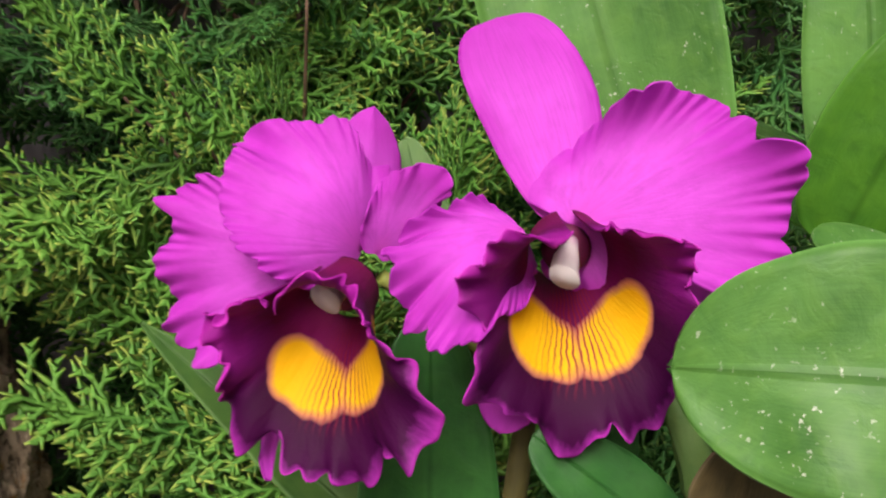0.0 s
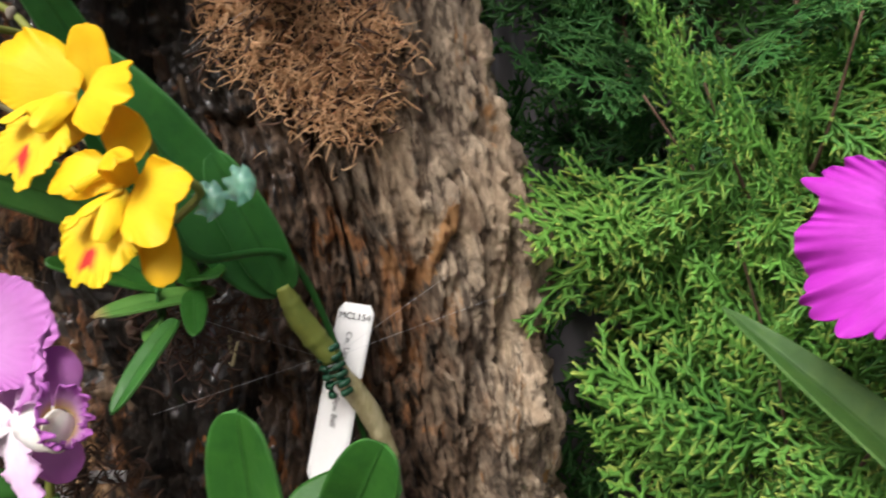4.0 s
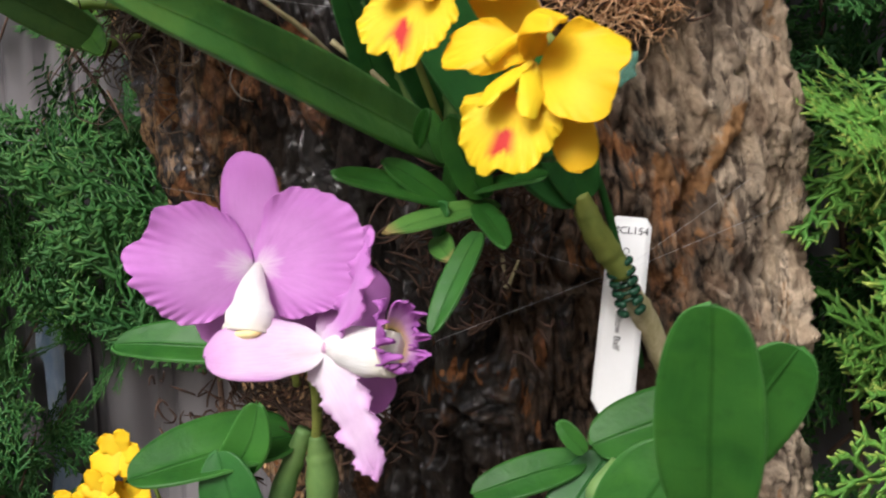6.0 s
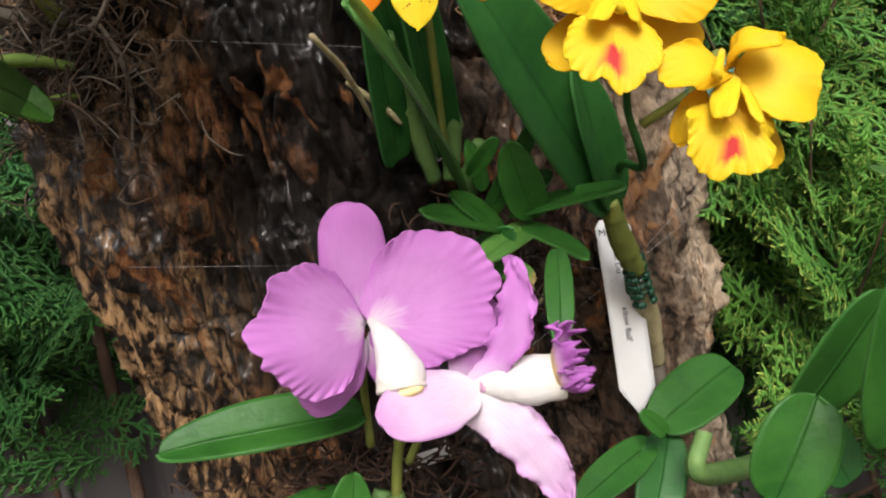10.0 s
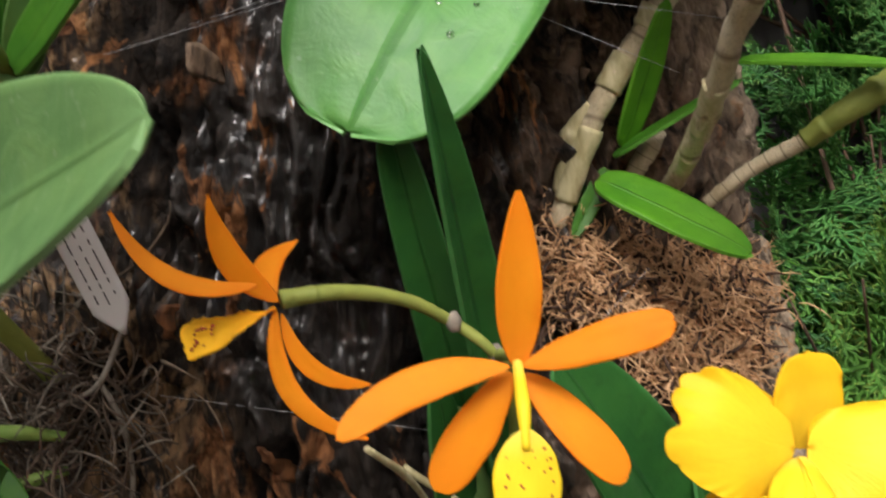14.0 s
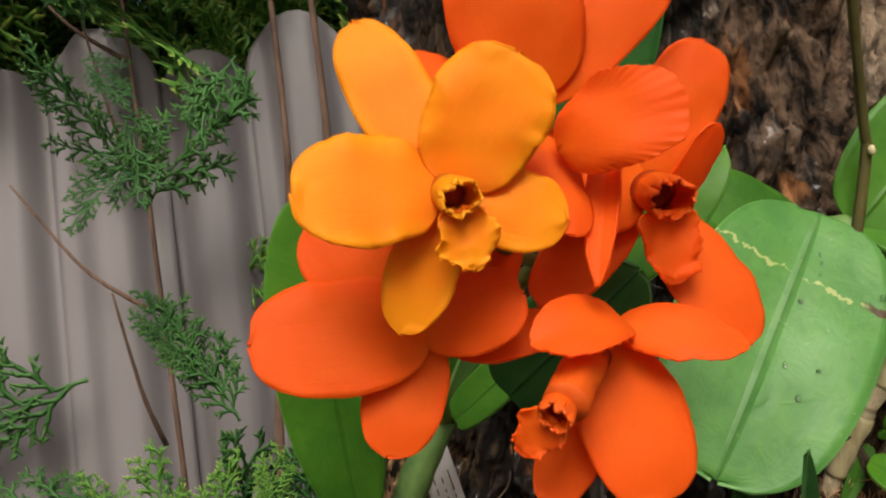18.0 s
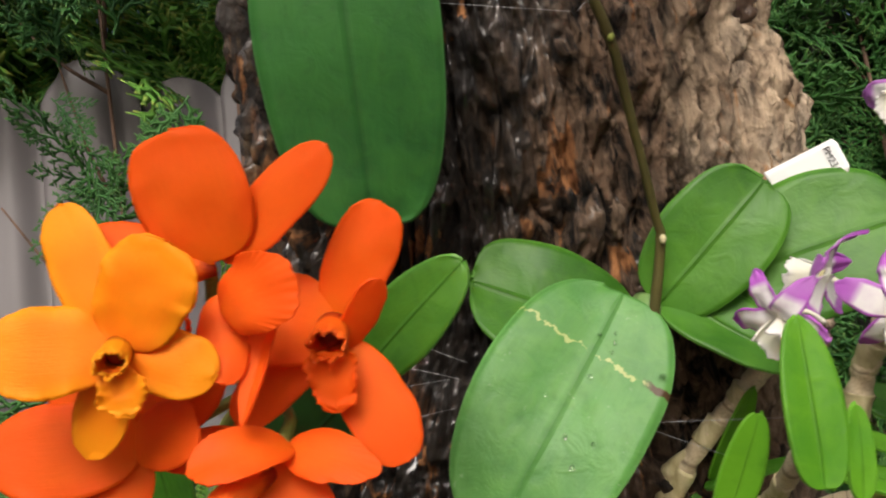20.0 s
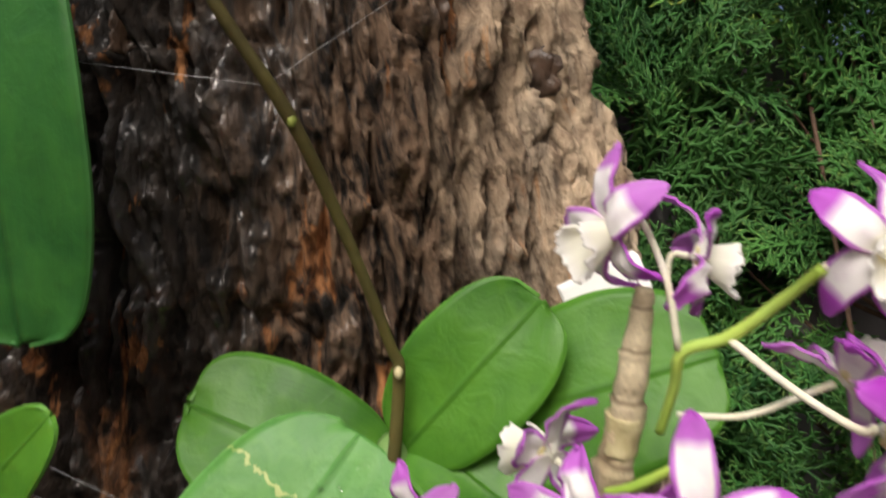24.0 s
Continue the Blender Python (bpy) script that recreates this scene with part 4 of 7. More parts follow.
def thuja(x, y, height, spread, rows, seed, label, mat=None, size=1.0):
    """A thuja bush: leader, side limbs and flat sprays. rows: (z, how many sprays)."""
    rg = random.Random(seed)
    root = thing("thuja", (x, y, 0), label, "thuja", "hedge of thujas")
    part("trunk", tube([(x, y, 0), (x + 0.02, y - 0.01, height * 0.5), (x - 0.01, y, height)], [0.006, 0.0028, 0.0012], 24, 8, 0.2), WOOD, root)
    places = []
    for z, count, depth in rows:
        for i in range(count):
            ang = rg.uniform(-math.pi * 0.98, math.pi * 0.02)
            r = spread * rg.uniform(0.05, 1.0)
            tip = np.array((x + r * math.cos(ang), y + depth * r / spread * math.sin(ang), z + rg.uniform(-0.035, 0.035)))
            if (-0.66 < tip[0] < -0.225 and tip[1] < 0.56) or (tip[0] > -0.15 and tip[2] > 1.22 and tip[1] < 0.50):
                continue
            d = (math.cos(ang) * 0.7 + rg.uniform(-0.6, 0.6), -0.35 + rg.uniform(-0.35, 0.3), 0.45 + rg.uniform(-1.1, 0.5))
            fc = (rg.uniform(-0.9, 0.9), -1, rg.uniform(-0.3, 1.1))
            places.append((tip - 0.05 * unit(d), d, fc, size * rg.uniform(0.8, 1.35)))
        if count:
            for j in range(2):
                a2 = rg.uniform(-math.pi, 0)
                e = (x + spread * 0.8 * math.cos(a2), y + depth * 0.7 * math.sin(a2), z + 0.05)
                if not (-0.70 < e[0] < -0.2):
                    part("limb", tube([(x, y, z - 0.06), ((x + e[0]) / 2, (y + e[1]) / 2, z - 0.02), e], [0.0022, 0.0015, 0.0008], 10, 6, 0.2), WOOD, root)
    foliage("crown", root, places, "flat green scale-leaf sprays", mat or THUJA)
    return root


def rows_of(lo, hi, step, count, depth):
    return [(z, count, depth) for z in np.arange(lo, hi, step)]


thuja(-0.10, 0.60, 2.1, 0.16, rows_of(1.06, 1.24, 0.045, 7, 0.21) + rows_of(1.24, 1.43, 0.032, 10, 0.17), 11, "dense yellow-green thuja beside the dead trunk", THUJA_YELLOW)
# darker green crown stands in for the hedge's shaded upper part
thuja(-0.22, 0.645, 2.1, 0.12, rows_of(1.0, 1.42, 0.055, 5, 0.05) + rows_of(1.42, 2.0, 0.045, 7, 0.07), 16, "green thuja behind the dead trunk, colour darkened for shade", THUJA_SHADED)
thuja(-0.03, 0.64, 2.1, 0.17, rows_of(1.43, 2.0, 0.04, 8, 0.08), 21, "green thuja in the middle of the hedge", THUJA)
thuja(0.14, 0.61, 2.1, 0.19, rows_of(1.0, 1.40, 0.04, 9, 0.10) + rows_of(1.42, 2.0, 0.045, 8, 0.07), 12, "green thuja with flat scaly sprays in the hedge")
thuja(0.42, 0.62, 2.0, 0.2, rows_of(1.0, 1.9, 0.06, 7, 0.07), 13, "shaded green thuja at the hedge's end", THUJA_SHADED)
thuja(-0.735, 0.635, 2.15, 0.12, rows_of(1.24, 1.44, 0.045, 8, 0.12) + rows_of(1.48, 1.78, 0.10, 1, 0.09) + rows_of(1.88, 2.1, 0.05, 7, 0.10), 14, "sparse thuja in front of the grey fence", THUJA_SHADED)
thuja(-0.98, 0.635, 2.15, 0.16, rows_of(1.0, 1.44, 0.045, 9, 0.12) + rows_of(1.50, 1.8, 0.12, 1, 0.09) + rows_of(1.88, 2.1, 0.05, 7, 0.10), 15, "thin thuja with bare brown twigs by the fence", THUJA_SHADED)
thuja(-0.95, 0.94, 2.5, 0.32, rows_of(1.70, 2.45, 0.06, 15, 0.16), 17, "tall green thuja behind the fence", THUJA_YELLOW, 2.0)
thuja(-0.40, 0.94, 2.5, 0.32, rows_of(1.70, 2.45, 0.06, 14, 0.16), 18, "tall green thuja behind the fence", THUJA_YELLOW, 2.0)
thuja(0.15, 0.94, 2.5, 0.3, rows_of(1.74, 2.45, 0.07, 9, 0.16), 19, "tall green thuja behind the fence", THUJA_YELLOW, 2.0)
thuja(-1.30, 0.92, 2.5, 0.32, rows_of(1.70, 2.45, 0.07, 12, 0.14), 19, "tall green thuja behind the fence", THUJA_YELLOW, 2.0)
thuja(-0.68, 1.02, 2.6, 0.32, rows_of(1.70, 2.55, 0.06, 14, 0.14), 20, "tall green thuja behind the fence", THUJA_YELLOW, 2.2)


# bare brown stems before the fence
bare = thing("thuja", (-0.663, 0.63, 0), "bare brown thuja stems in front of the fence", "thuja", "hedge of thujas")
part("stem", tube([(-0.6183, 0.6000, 2.0000), (-0.6183, 0.6000, 1.7695), (-0.6223, 0.6000, 1.6805), (-0.6326, 0.6050, 1.5720), (-0.6534, 0.6100, 1.4413), (-0.6634, 0.6300, 0.6000), (-0.6634, 0.6300, 0.0000)], [.0018, .0026, .0030, .0034, .0040, .0060, .0075], 60, 8, 0.25, seed=3), WOOD, bare)
part("stem", tube([(-0.5875, 0.5850, 2.0000), (-0.5875, 0.5850, 1.7673), (-0.5906, 0.5850, 1.6837), (-0.5944, 0.5900, 1.5999), (-0.6093, 0.6000, 1.4804), (-0.6193, 0.6300, 0.6000), (-0.6193, 0.6300, 0.0000)], [.0020, .0028, .0034, .0038, .0042, .0060, .0080], 60, 8, 0.25, seed=4), WOOD, bare)

foliage("crown", bare, [((-0.7331, 0.5450, 1.7464), (0.3089, -0.1188, -0.9436), (-0.3, -1, 0.3), 0.72),
          ((-0.7560, 0.5500, 1.7886), (0.7668, -0.1741, -0.6179), (0.2, -1, 0.3), 0.49),
          ((-0.6456, 0.5400, 1.7795), (-0.3135, -0.1017, -0.9441), (0.4, -1, 0.3), 0.84),
          ((-0.6957, 0.5500, 1.7211), (-0.7786, -0.1407, -0.6116), (-0.1, -1, 0.3), 0.61),
          ((-0.6796, 0.5500, 1.5293), (-0.1766, -0.1039, 0.9788), (-0.3, -1, 0.3), 0.82),
          ((-0.6862, 0.5500, 1.5587), (-0.3838, -0.1735, 0.9070), (0.2, -1, 0.3), 0.49)], "few dark green sprays on bare stems", THUJA_SHADED)
foliage("young_shoot", bare, [((-0.7114, 0.5300, 1.4581), (-0.0553, -0.1278, 0.9903), (-0.3, -1, 0.4), 0.67),
          ((-0.6872, 0.5300, 1.4438), (0.0563, -0.1485, 0.9873), (0.2, -1, 0.4), 0.58),
          ((-0.6583, 0.5300, 1.4385), (-0.3299, -0.1824, 0.9262), (0.4, -1, 0.4), 0.47),
          ((-0.7543, 0.5300, 1.4464), (0.0002, -0.1747, 0.9846), (-0.1, -1, 0.4), 0.49),
          ((-0.7856, 0.5400, 1.4502), (0.2335, -0.1966, 0.9523), (-0.3, -1, 0.4), 0.43),
          ((-0.6579, 0.5400, 1.4502), (0.3498, -0.2009, 0.9150), (0.2, -1, 0.4), 0.43)], "fresh yellow-green shoots", THUJA_YELLOW)

# ---- orchids: shared builders ----
count_up = [0]


def sow():
    count_up[0] += 1
    return count_up[0]


def leaf(plant, base, tip, width, mat=None, face=(0, -1, 0.25), label="", **kw):
    args = dict(a=0.32, b=0.42, fold=0.08 * width, arch=0.06 * width, th=0.0013, nv=36, nu=15, wob=0.012, waves=4, seed=sow(), waist=0.25)
    args.update(kw)
    return part("leaf", blade(base, tip, width, face, **args), mat or LEAF, plant, label)


def petal(fl, name, base, tip, width, mat, face=(0, -1, 0.1), **kw):
    args = dict(a=0.5, b=0.42, arch=0.06 * width, cup=-0.03 * width, ruffle=0.02 * width, waves=4, nv=34, nu=17, seed=sow(), waist=0.12)
    args.update(kw)
    return part(name, blade(base, tip, width, face, **args), mat, fl)


def frill(fl, name, base, tip, width, mat, face=(0, -1, 0.1), label="", **kw):
    args = dict(arch=0.05 * width, ruffle=0.03 * width, crimp=0.006 * width, bulge=0.05 * width, seed=sow())
    args.update(kw)
    return part(name, fan(base, tip, width, face, **args), mat, fl, label)


def flower(plant, stem_pts, r, mat, label=""):
    """The pedicel and ovary of a flower; petals, lip and column go under it."""
    stem_pts = [np.array(p, float) for p in stem_pts]
    stem_pts[-1] = stem_pts[-2] + 0.72 * (stem_pts[-1] - stem_pts[-2])
    return part("flower", tube(stem_pts, [r, r * 0.9, r * 1.1], 18, 8, 0.08, seed=sow()), mat, plant, label)


def stem(plant, pts, radii, mat, name="stem", **kw):
    args = dict(n=30, sides=12, bumps=0.10, seed=sow())
    args.update(kw)
    return part(name, tube(pts, radii, **args), mat, plant)


def column(fl, base, tip, w, mat=None):
    part("column", tube([base, (np.array(base) * 0.4 + np.array(tip) * 0.6), tip], [w * 0.28, w * 0.44, w * 0.56], 14, 14, 0.15, seed=sow(), flat=0.7), mat or COLUMN, fl)


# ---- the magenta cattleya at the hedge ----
# for blobs that plug the open lip tubes; dark colour stands for inner shade
THROAT_PLUG_PURPLE = plain_material("throat_plug_purple", (0.07, 0.003, 0.03), (0.14, 0.006, 0.06), 200, 0.6, 0.2)
catt = thing("cattleya_orchid", (0.06, 0.36, 1.05), "cattleya orchid with two magenta flowers and broad green leaves", "orchid")
leaf(catt, (0.1041, 0.4066, 1.2861), (0.0489, 0.4191, 1.5482), 0.1029, LEAF_DUSTY, (-0.25, -1, 0.1), fold=0.010, a=0.42, b=0.4)
leaf(catt, (0.1863, 0.3779, 1.2967), (0.1813, 0.3728, 1.4679), 0.0547, LEAF_DUSTY, (-0.5, -1, 0.2), fold=0.008)
leaf(catt, (0.1651, 0.3736, 1.3059), (0.2041, 0.3467, 1.3979), 0.0579, LEAF, (-0.2, -1, 0.5), fold=0.006)
leaf(catt, (0.2019, 0.4611, 1.3285), (0.1526, 0.4641, 1.3659), 0.0207, LEAF_OLIVE, (0, -0.5, 1), arch=0.006)
leaf(catt, (0.1911, 0.4194, 1.3110), (0.1631, 0.4197, 1.3170), 0.0216, LEAF, (0, -0.7, 1))
leaf(catt, (0.1943, 0.3265, 1.2824), (0.1245, 0.2990, 1.3172), 0.0379, LEAF_DUSTY, (0.1, -0.7, 0.8))
leaf(catt, (0.1543, 0.2252, 1.2825), (0.0638, 0.2579, 1.2875), 0.0735, LEAF_DUSTY, (-0.1, -1, 0.3), "broad leaf with dusty pale specks and a nicked tip", fold=0.006, a=0.35, b=0.5, arch=0.008)
leaf(catt, (0.0840, 0.2750, 1.2245), (0.0920, 0.2680, 1.2608), 0.0339, LEAF_DYING, (0, -1, 0.4), "withered brown leaf")
leaf(catt, (0.0736, 0.2998, 1.2145), (0.0250, 0.3031, 1.2557), 0.0299, LEAF_DARK, (-0.2, -0.8, 0.6))
# darker leaf; its green also carries the shadow below the flower
leaf(catt, (-0.0219, 0.3613, 1.1210), (-0.0099, 0.3661, 1.2901), 0.0618, LEAF_DARK, (0, -1, 0), fold=0.008, a=0.25)
leaf(catt, (0.0502, 0.3662, 1.1720), (0.0685, 0.3739, 1.2586), 0.0293, LEAF_DARK, (0, -1, 0.1))
leaf(catt, (-0.0384, 0.3868, 1.1845), (-0.1506, 0.4203, 1.2877), 0.0316, LEAF_OLIVE, (0.4, -0.8, 0.3), fold=0.009, a=0.15, b=0.75)
leaf(catt, (-0.0023, 0.3967, 1.2949), (-0.0159, 0.4029, 1.3665), 0.0231, LEAF_PALE, (0, -1, 0), "pale green flower sheath")
stem(catt, [(0.0997, 0.3252, 1.1586), (0.0912, 0.3309, 1.2246), (0.0828, 0.3389, 1.2589)], [.007, .0075, .005], BULB, "pseudobulb", nodes=3)
stem(catt, [(0.0023, 0.3423, 1.1314), (0.0196, 0.3449, 1.2176), (0.0326, 0.3455, 1.2814)], [.006, .005, .004], STEM_DARK)
stem(catt, [(0.10, 0.42, 0.0), (0.08, 0.40, 0.6), (0.06, 0.38, 1.06)], [.02, .018, .012], ROOT, "root_stock", bumps=0.3)

fa = flower(catt, [(0.0323, 0.3452, 1.2769), (0.0418, 0.3471, 1.2987), (0.0438, 0.3271, 1.3227)], .003, STEM, "magenta flower facing the viewer")
petal(fa, "sepal", (0.0467, 0.3315, 1.3265), (0.0254, 0.3516, 1.4087), 0.0470, MAGENTA, (0.1, -1, 0.1), a=0.5, b=0.28, ruffle=0.0008, arch=0.002, side=0.004, nv=60, nu=25)
frill(fa, "petal", (0.0464, 0.3220, 1.3271), (0.1189, 0.3000, 1.3378), 0.0799, MAGENTA, (-0.1, -1, 0.12), heel=0.20, egg=0.10, full=0.78, arch=-0.004, cup=-0.003, ruffle=0.0090, waves=5, crimp=0.0016, crimps=38, jag=0.13, bulge=0.007, seed=31, nu=260, nr=28)
frill(fa, "petal", (0.0281, 0.3260, 1.3271), (-0.0149, 0.2920, 1.3056), 0.0480, MAGENTA, (-0.45, -1, 0.15), heel=0.0, egg=0.2, full=0.72, arch=0.004, ruffle=0.0095, waves=5, crimp=0.0016, crimps=32, jag=0.14, bulge=0.008, seed=37, nu=240, nr=28)
petal(fa, "sepal", (0.0680, 0.3200, 1.2902), (0.1077, 0.3160, 1.2877), 0.0227, PINK, (0.1, -1, 0.25), a=0.4, b=0.6, ruffle=0.001)
petal(fa, "sepal", (0.0349, 0.3352, 1.3009), (0.0137, 0.3179, 1.2530), 0.0297, MAGENTA, (-0.2, -1, 0), b=0.5, ruffle=0.001)
part("lip", trumpet((0.0431, 0.3239, 1.3198), (0.02, -1, -0.30), (0, 0, -1), 0.046, 0.0135, 0.0372, 0.0580, 0.0200, 0.0045, 6, 168, 0.45, 1.35, 0.0, 48, 300, seed=1, jagged=0.30, crimp=0.0013), PURPLE_LIP, fa, "deep purple frilled lip with golden eyes")
# added plug, painted dark like the depth of the tube
part("throat", drop_blob((0.0425, 0.3168, 1.3194), 0.0092, (1, 0.5, 1), 8), THROAT_PLUG_PURPLE, fa)
column(fa, (0.0433, 0.3091, 1.3231), (0.0376, 0.2901, 1.3123), 0.0108)

fb = flower(catt, [(0.0172, 0.3645, 1.2692), (-0.0100, 0.3711, 1.2893), (-0.0357, 0.3582, 1.3167)], .003, STEM, "magenta flower nodding to one side")
petal(fb, "sepal", (-0.0358, 0.3620, 1.3210), (-0.0275, 0.3800, 1.3797), 0.0357, MAGENTA, (0.45, -1, 0.1), a=0.5, b=0.6, fold=-0.006, ruffle=0.0006, nv=50, nu=21)
frill(fb, "petal", (-0.0347, 0.3500, 1.3208), (-0.0764, 0.3360, 1.3628), 0.0661, MAGENTA, (0.05, -0.85, 0.55), heel=0.06, egg=0.05, full=0.75, arch=0.012, ruffle=0.0080, waves=5, crimp=0.0014, crimps=32, jag=0.11, curl=0.010, bulge=0.006, seed=43, nu=240, nr=28)
frill(fb, "petal", (-0.0532, 0.3520, 1.3196), (-0.1162, 0.3580, 1.3130), 0.0781, MAGENTA, (-0.3, -1, 0.1), heel=0.0, egg=0.25, full=0.78, arch=0.006, ruffle=0.0095, waves=5, crimp=0.0015, crimps=34, jag=0.15, bulge=0.006, seed=53, nu=240, nr=28)
frill(fb, "petal", (-0.0291, 0.3500, 1.3193), (-0.0039, 0.3420, 1.3535), 0.0267, MAGENTA, (0.5, -1, 0.1), heel=0.05, full=0.8, ruffle=0.0045, waves=3, crimp=0.0010, crimps=18, jag=0.07, seed=59)
petal(fb, "sepal", (-0.0573, 0.3520, 1.2701), (-0.0757, 0.3300, 1.2366), 0.0112, MAGENTA, (-0.6, -0.8, 0), a=0.3, b=0.5, arch=0.006, side=0.006)
part("lip", trumpet((-0.0405, 0.3425, 1.3075), (-0.36, -1, -0.30), (0.22, 0, -1), 0.05, 0.0127, 0.0349, 0.0580, 0.0180, 0.0045, 6, 166, 0.45, 1.35, 0.0, 48, 300, seed=4, jagged=0.30, crimp=0.0013), PURPLE_LIP, fb, "deep purple frilled lip with golden eyes")
part("throat", drop_blob((-0.0405, 0.3376, 1.3080), 0.0091, (1, 0.5, 1), 8), THROAT_PLUG_PURPLE, fb)
column(fb, (-0.0372, 0.3332, 1.3150), (-0.0450, 0.3094, 1.3080), 0.0113)

# ---- the yellow cattleya on the trunk ----
yel = thing("cattleya_orchid", (-0.30, 0.38, 1.215), "small cattleya with two yellow flowers tied to the trunk", "orchid")
leaf(yel, (-0.3556, 0.3292, 1.3054), (-0.4204, 0.2651, 1.4174), 0.0400, LEAF_DARK, (0.2, -1, 0.1), "broad dark leaf with water drops", fold=0.006, a=0.35, b=0.4)
leaf(yel, (-0.3542, 0.3295, 1.3053), (-0.3720, 0.2942, 1.3700), 0.0238, LEAF_DARK, (0.3, -1, 0.1), fold=0.005)
stem(yel, [(-0.3559, 0.3282, 1.3079), (-0.3512, 0.3378, 1.2911), (-0.3414, 0.3513, 1.2701)], [.0038, .0062, .0056], STEM, "pseudobulb", nodes=2)
stem(yel, [(-0.3398, 0.3555, 1.2631), (-0.3317, 0.3728, 1.2416), (-0.3247, 0.3916, 1.2113)], [.0052, .0062, .0045], HUSK, "pseudobulb", nodes=2)
stem(yel, [(-0.3247, 0.3916, 1.2113), (-0.3254, 0.4004, 1.1731), (-0.3316, 0.4031, 1.1372)], [.004, .0035, .003], ROOT, "rhizome")
stem(yel, [(-0.3377, 0.3850, 1.2205), (-0.3411, 0.3660, 1.2649), (-0.3499, 0.3250, 1.3206), (-0.3630, 0.2655, 1.3222), (-0.3693, 0.2541, 1.3438), (-0.3693, 0.2482, 1.3554)], [.0016, .0018, .0019, .0018, .0016, .0014], LEAF_DARK, "flower_stem", n=50)
y1 = flower(yel, [(-0.3698, 0.2485, 1.3523), (-0.3687, 0.2421, 1.3681), (-0.3790, 0.2157, 1.3817)], .002, STEM, "yellow flower with a red blotch on its lip")
petal(y1, "sepal", (-0.3757, 0.2220, 1.3838), (-0.3722, 0.2120, 1.4080), 0.0192, YELLOW, (0, -1, 0.1), a=0.35, b=0.3, fold=0.002)
frill(y1, "petal", (-0.3797, 0.2160, 1.3850), (-0.4122, 0.2100, 1.3989), 0.0307, YELLOW, (-0.1, -1, 0.15), egg=0.12, full=0.75, arch=0.003, ruffle=0.0022, waves=3, crimp=0.0002, crimps=20, jag=0.085, bulge=0.002, cup=-0.002, seed=61)
frill(y1, "petal", (-0.3762, 0.2160, 1.3849), (-0.3504, 0.2000, 1.3755), 0.0294, YELLOW, (0.1, -1, 0.15), egg=0.15, full=0.75, arch=0.003, ruffle=0.0022, waves=3, crimp=0.0002, crimps=20, jag=0.085, bulge=0.002, cup=-0.002, seed=67)
petal(y1, "sepal", (-0.3785, 0.2230, 1.3792), (-0.4074, 0.2230, 1.3656), 0.0170, YELLOW, (-0.1, -1, 0.1), a=0.4, b=0.3)
petal(y1, "sepal", (-0.3732, 0.2230, 1.3783), (-0.3542, 0.2160, 1.3588), 0.0179, YELLOW, (0.1, -1, 0.1), a=0.4, b=0.3)
frill(y1, "lip", (-0.3850, 0.2080, 1.3742), (-0.3968, 0.2000, 1.3513), 0.0311, GOLD_LIP, (-0.05, -1, 0.35), label="frilled yellow lip with a red blotch", heel=0.05, full=0.72, egg=0.05, arch=0.002, ruffle=0.0024, waves=3, crimp=0.0006, crimps=22, jag=0.18, notch=0.12, bulge=0.002, seed=71)
petal(y1, "lip_lobe", (-0.3803, 0.2130, 1.3835), (-0.3985, 0.1970, 1.3722), 0.0095, YELLOW_LIP, (-0.75, -1, 0.25), a=0.35, b=0.3, arch=0.002, cup=-0.0015, ruffle=0.0006, waves=3)
petal(y1, "lip_lobe", (-0.3797, 0.2130, 1.3834), (-0.3839, 0.1970, 1.3687), 0.0095, YELLOW_LIP, (0.75, -1, 0.25), a=0.35, b=0.3, arch=0.002, cup=-0.0015, ruffle=0.0006, waves=3)
column(y1, (-0.3815, 0.2100, 1.3825), (-0.3880, 0.2000, 1.3745), 0.0045, YELLOW_LIP)
y2 = flower(yel, [(-0.3650, 0.2536, 1.3380), (-0.3445, 0.2383, 1.3478), (-0.3516, 0.2053, 1.3576)], .002, STEM, "yellow flower turned to one side with a red-blotched lip")
petal(y2, "sepal", (-0.3530, 0.2060, 1.3481), (-0.3426, 0.1860, 1.3535), 0.0130, YELLOW, (0.1, -0.75, 0.65), a=0.4, b=0.3, arch=0.007, cup=-0.003)
frill(y2, "petal", (-0.3506, 0.2050, 1.3460), (-0.3259, 0.1940, 1.3350), 0.0287, YELLOW, (0.3, -1, 0.1), egg=0.15, full=0.78, arch=0.003, ruffle=0.0022, waves=3, crimp=0.0002, crimps=18, jag=0.085, bulge=0.002, seed=73)
frill(y2, "petal", (-0.3531, 0.2050, 1.3489), (-0.3798, 0.2000, 1.3500), 0.0180, YELLOW, (-0.2, -0.85, 0.45), egg=0.1, full=0.78, arch=0.005, ruffle=0.0022, waves=3, crimp=0.0002, crimps=16, jag=0.085, seed=79)
petal(y2, "sepal", (-0.3586, 0.2120, 1.3438), (-0.3726, 0.2120, 1.3274), 0.0103, YELLOW, (-0.5, -1, 0), b=0.4, arch=0.004)
petal(y2, "sepal", (-0.3470, 0.2110, 1.3398), (-0.3402, 0.2070, 1.3124), 0.0148, YELLOW, (0.3, -1, 0), a=0.5, b=0.35)
frill(y2, "lip", (-0.3564, 0.2020, 1.3366), (-0.3649, 0.1940, 1.3138), 0.0319, GOLD_LIP, (0, -1, 0.35), label="frilled yellow lip with a red blotch", heel=0.05, full=0.72, egg=0.05, arch=0.002, ruffle=0.0024, waves=3, crimp=0.0006, crimps=22, jag=0.18, notch=0.10, bulge=0.002, seed=83)
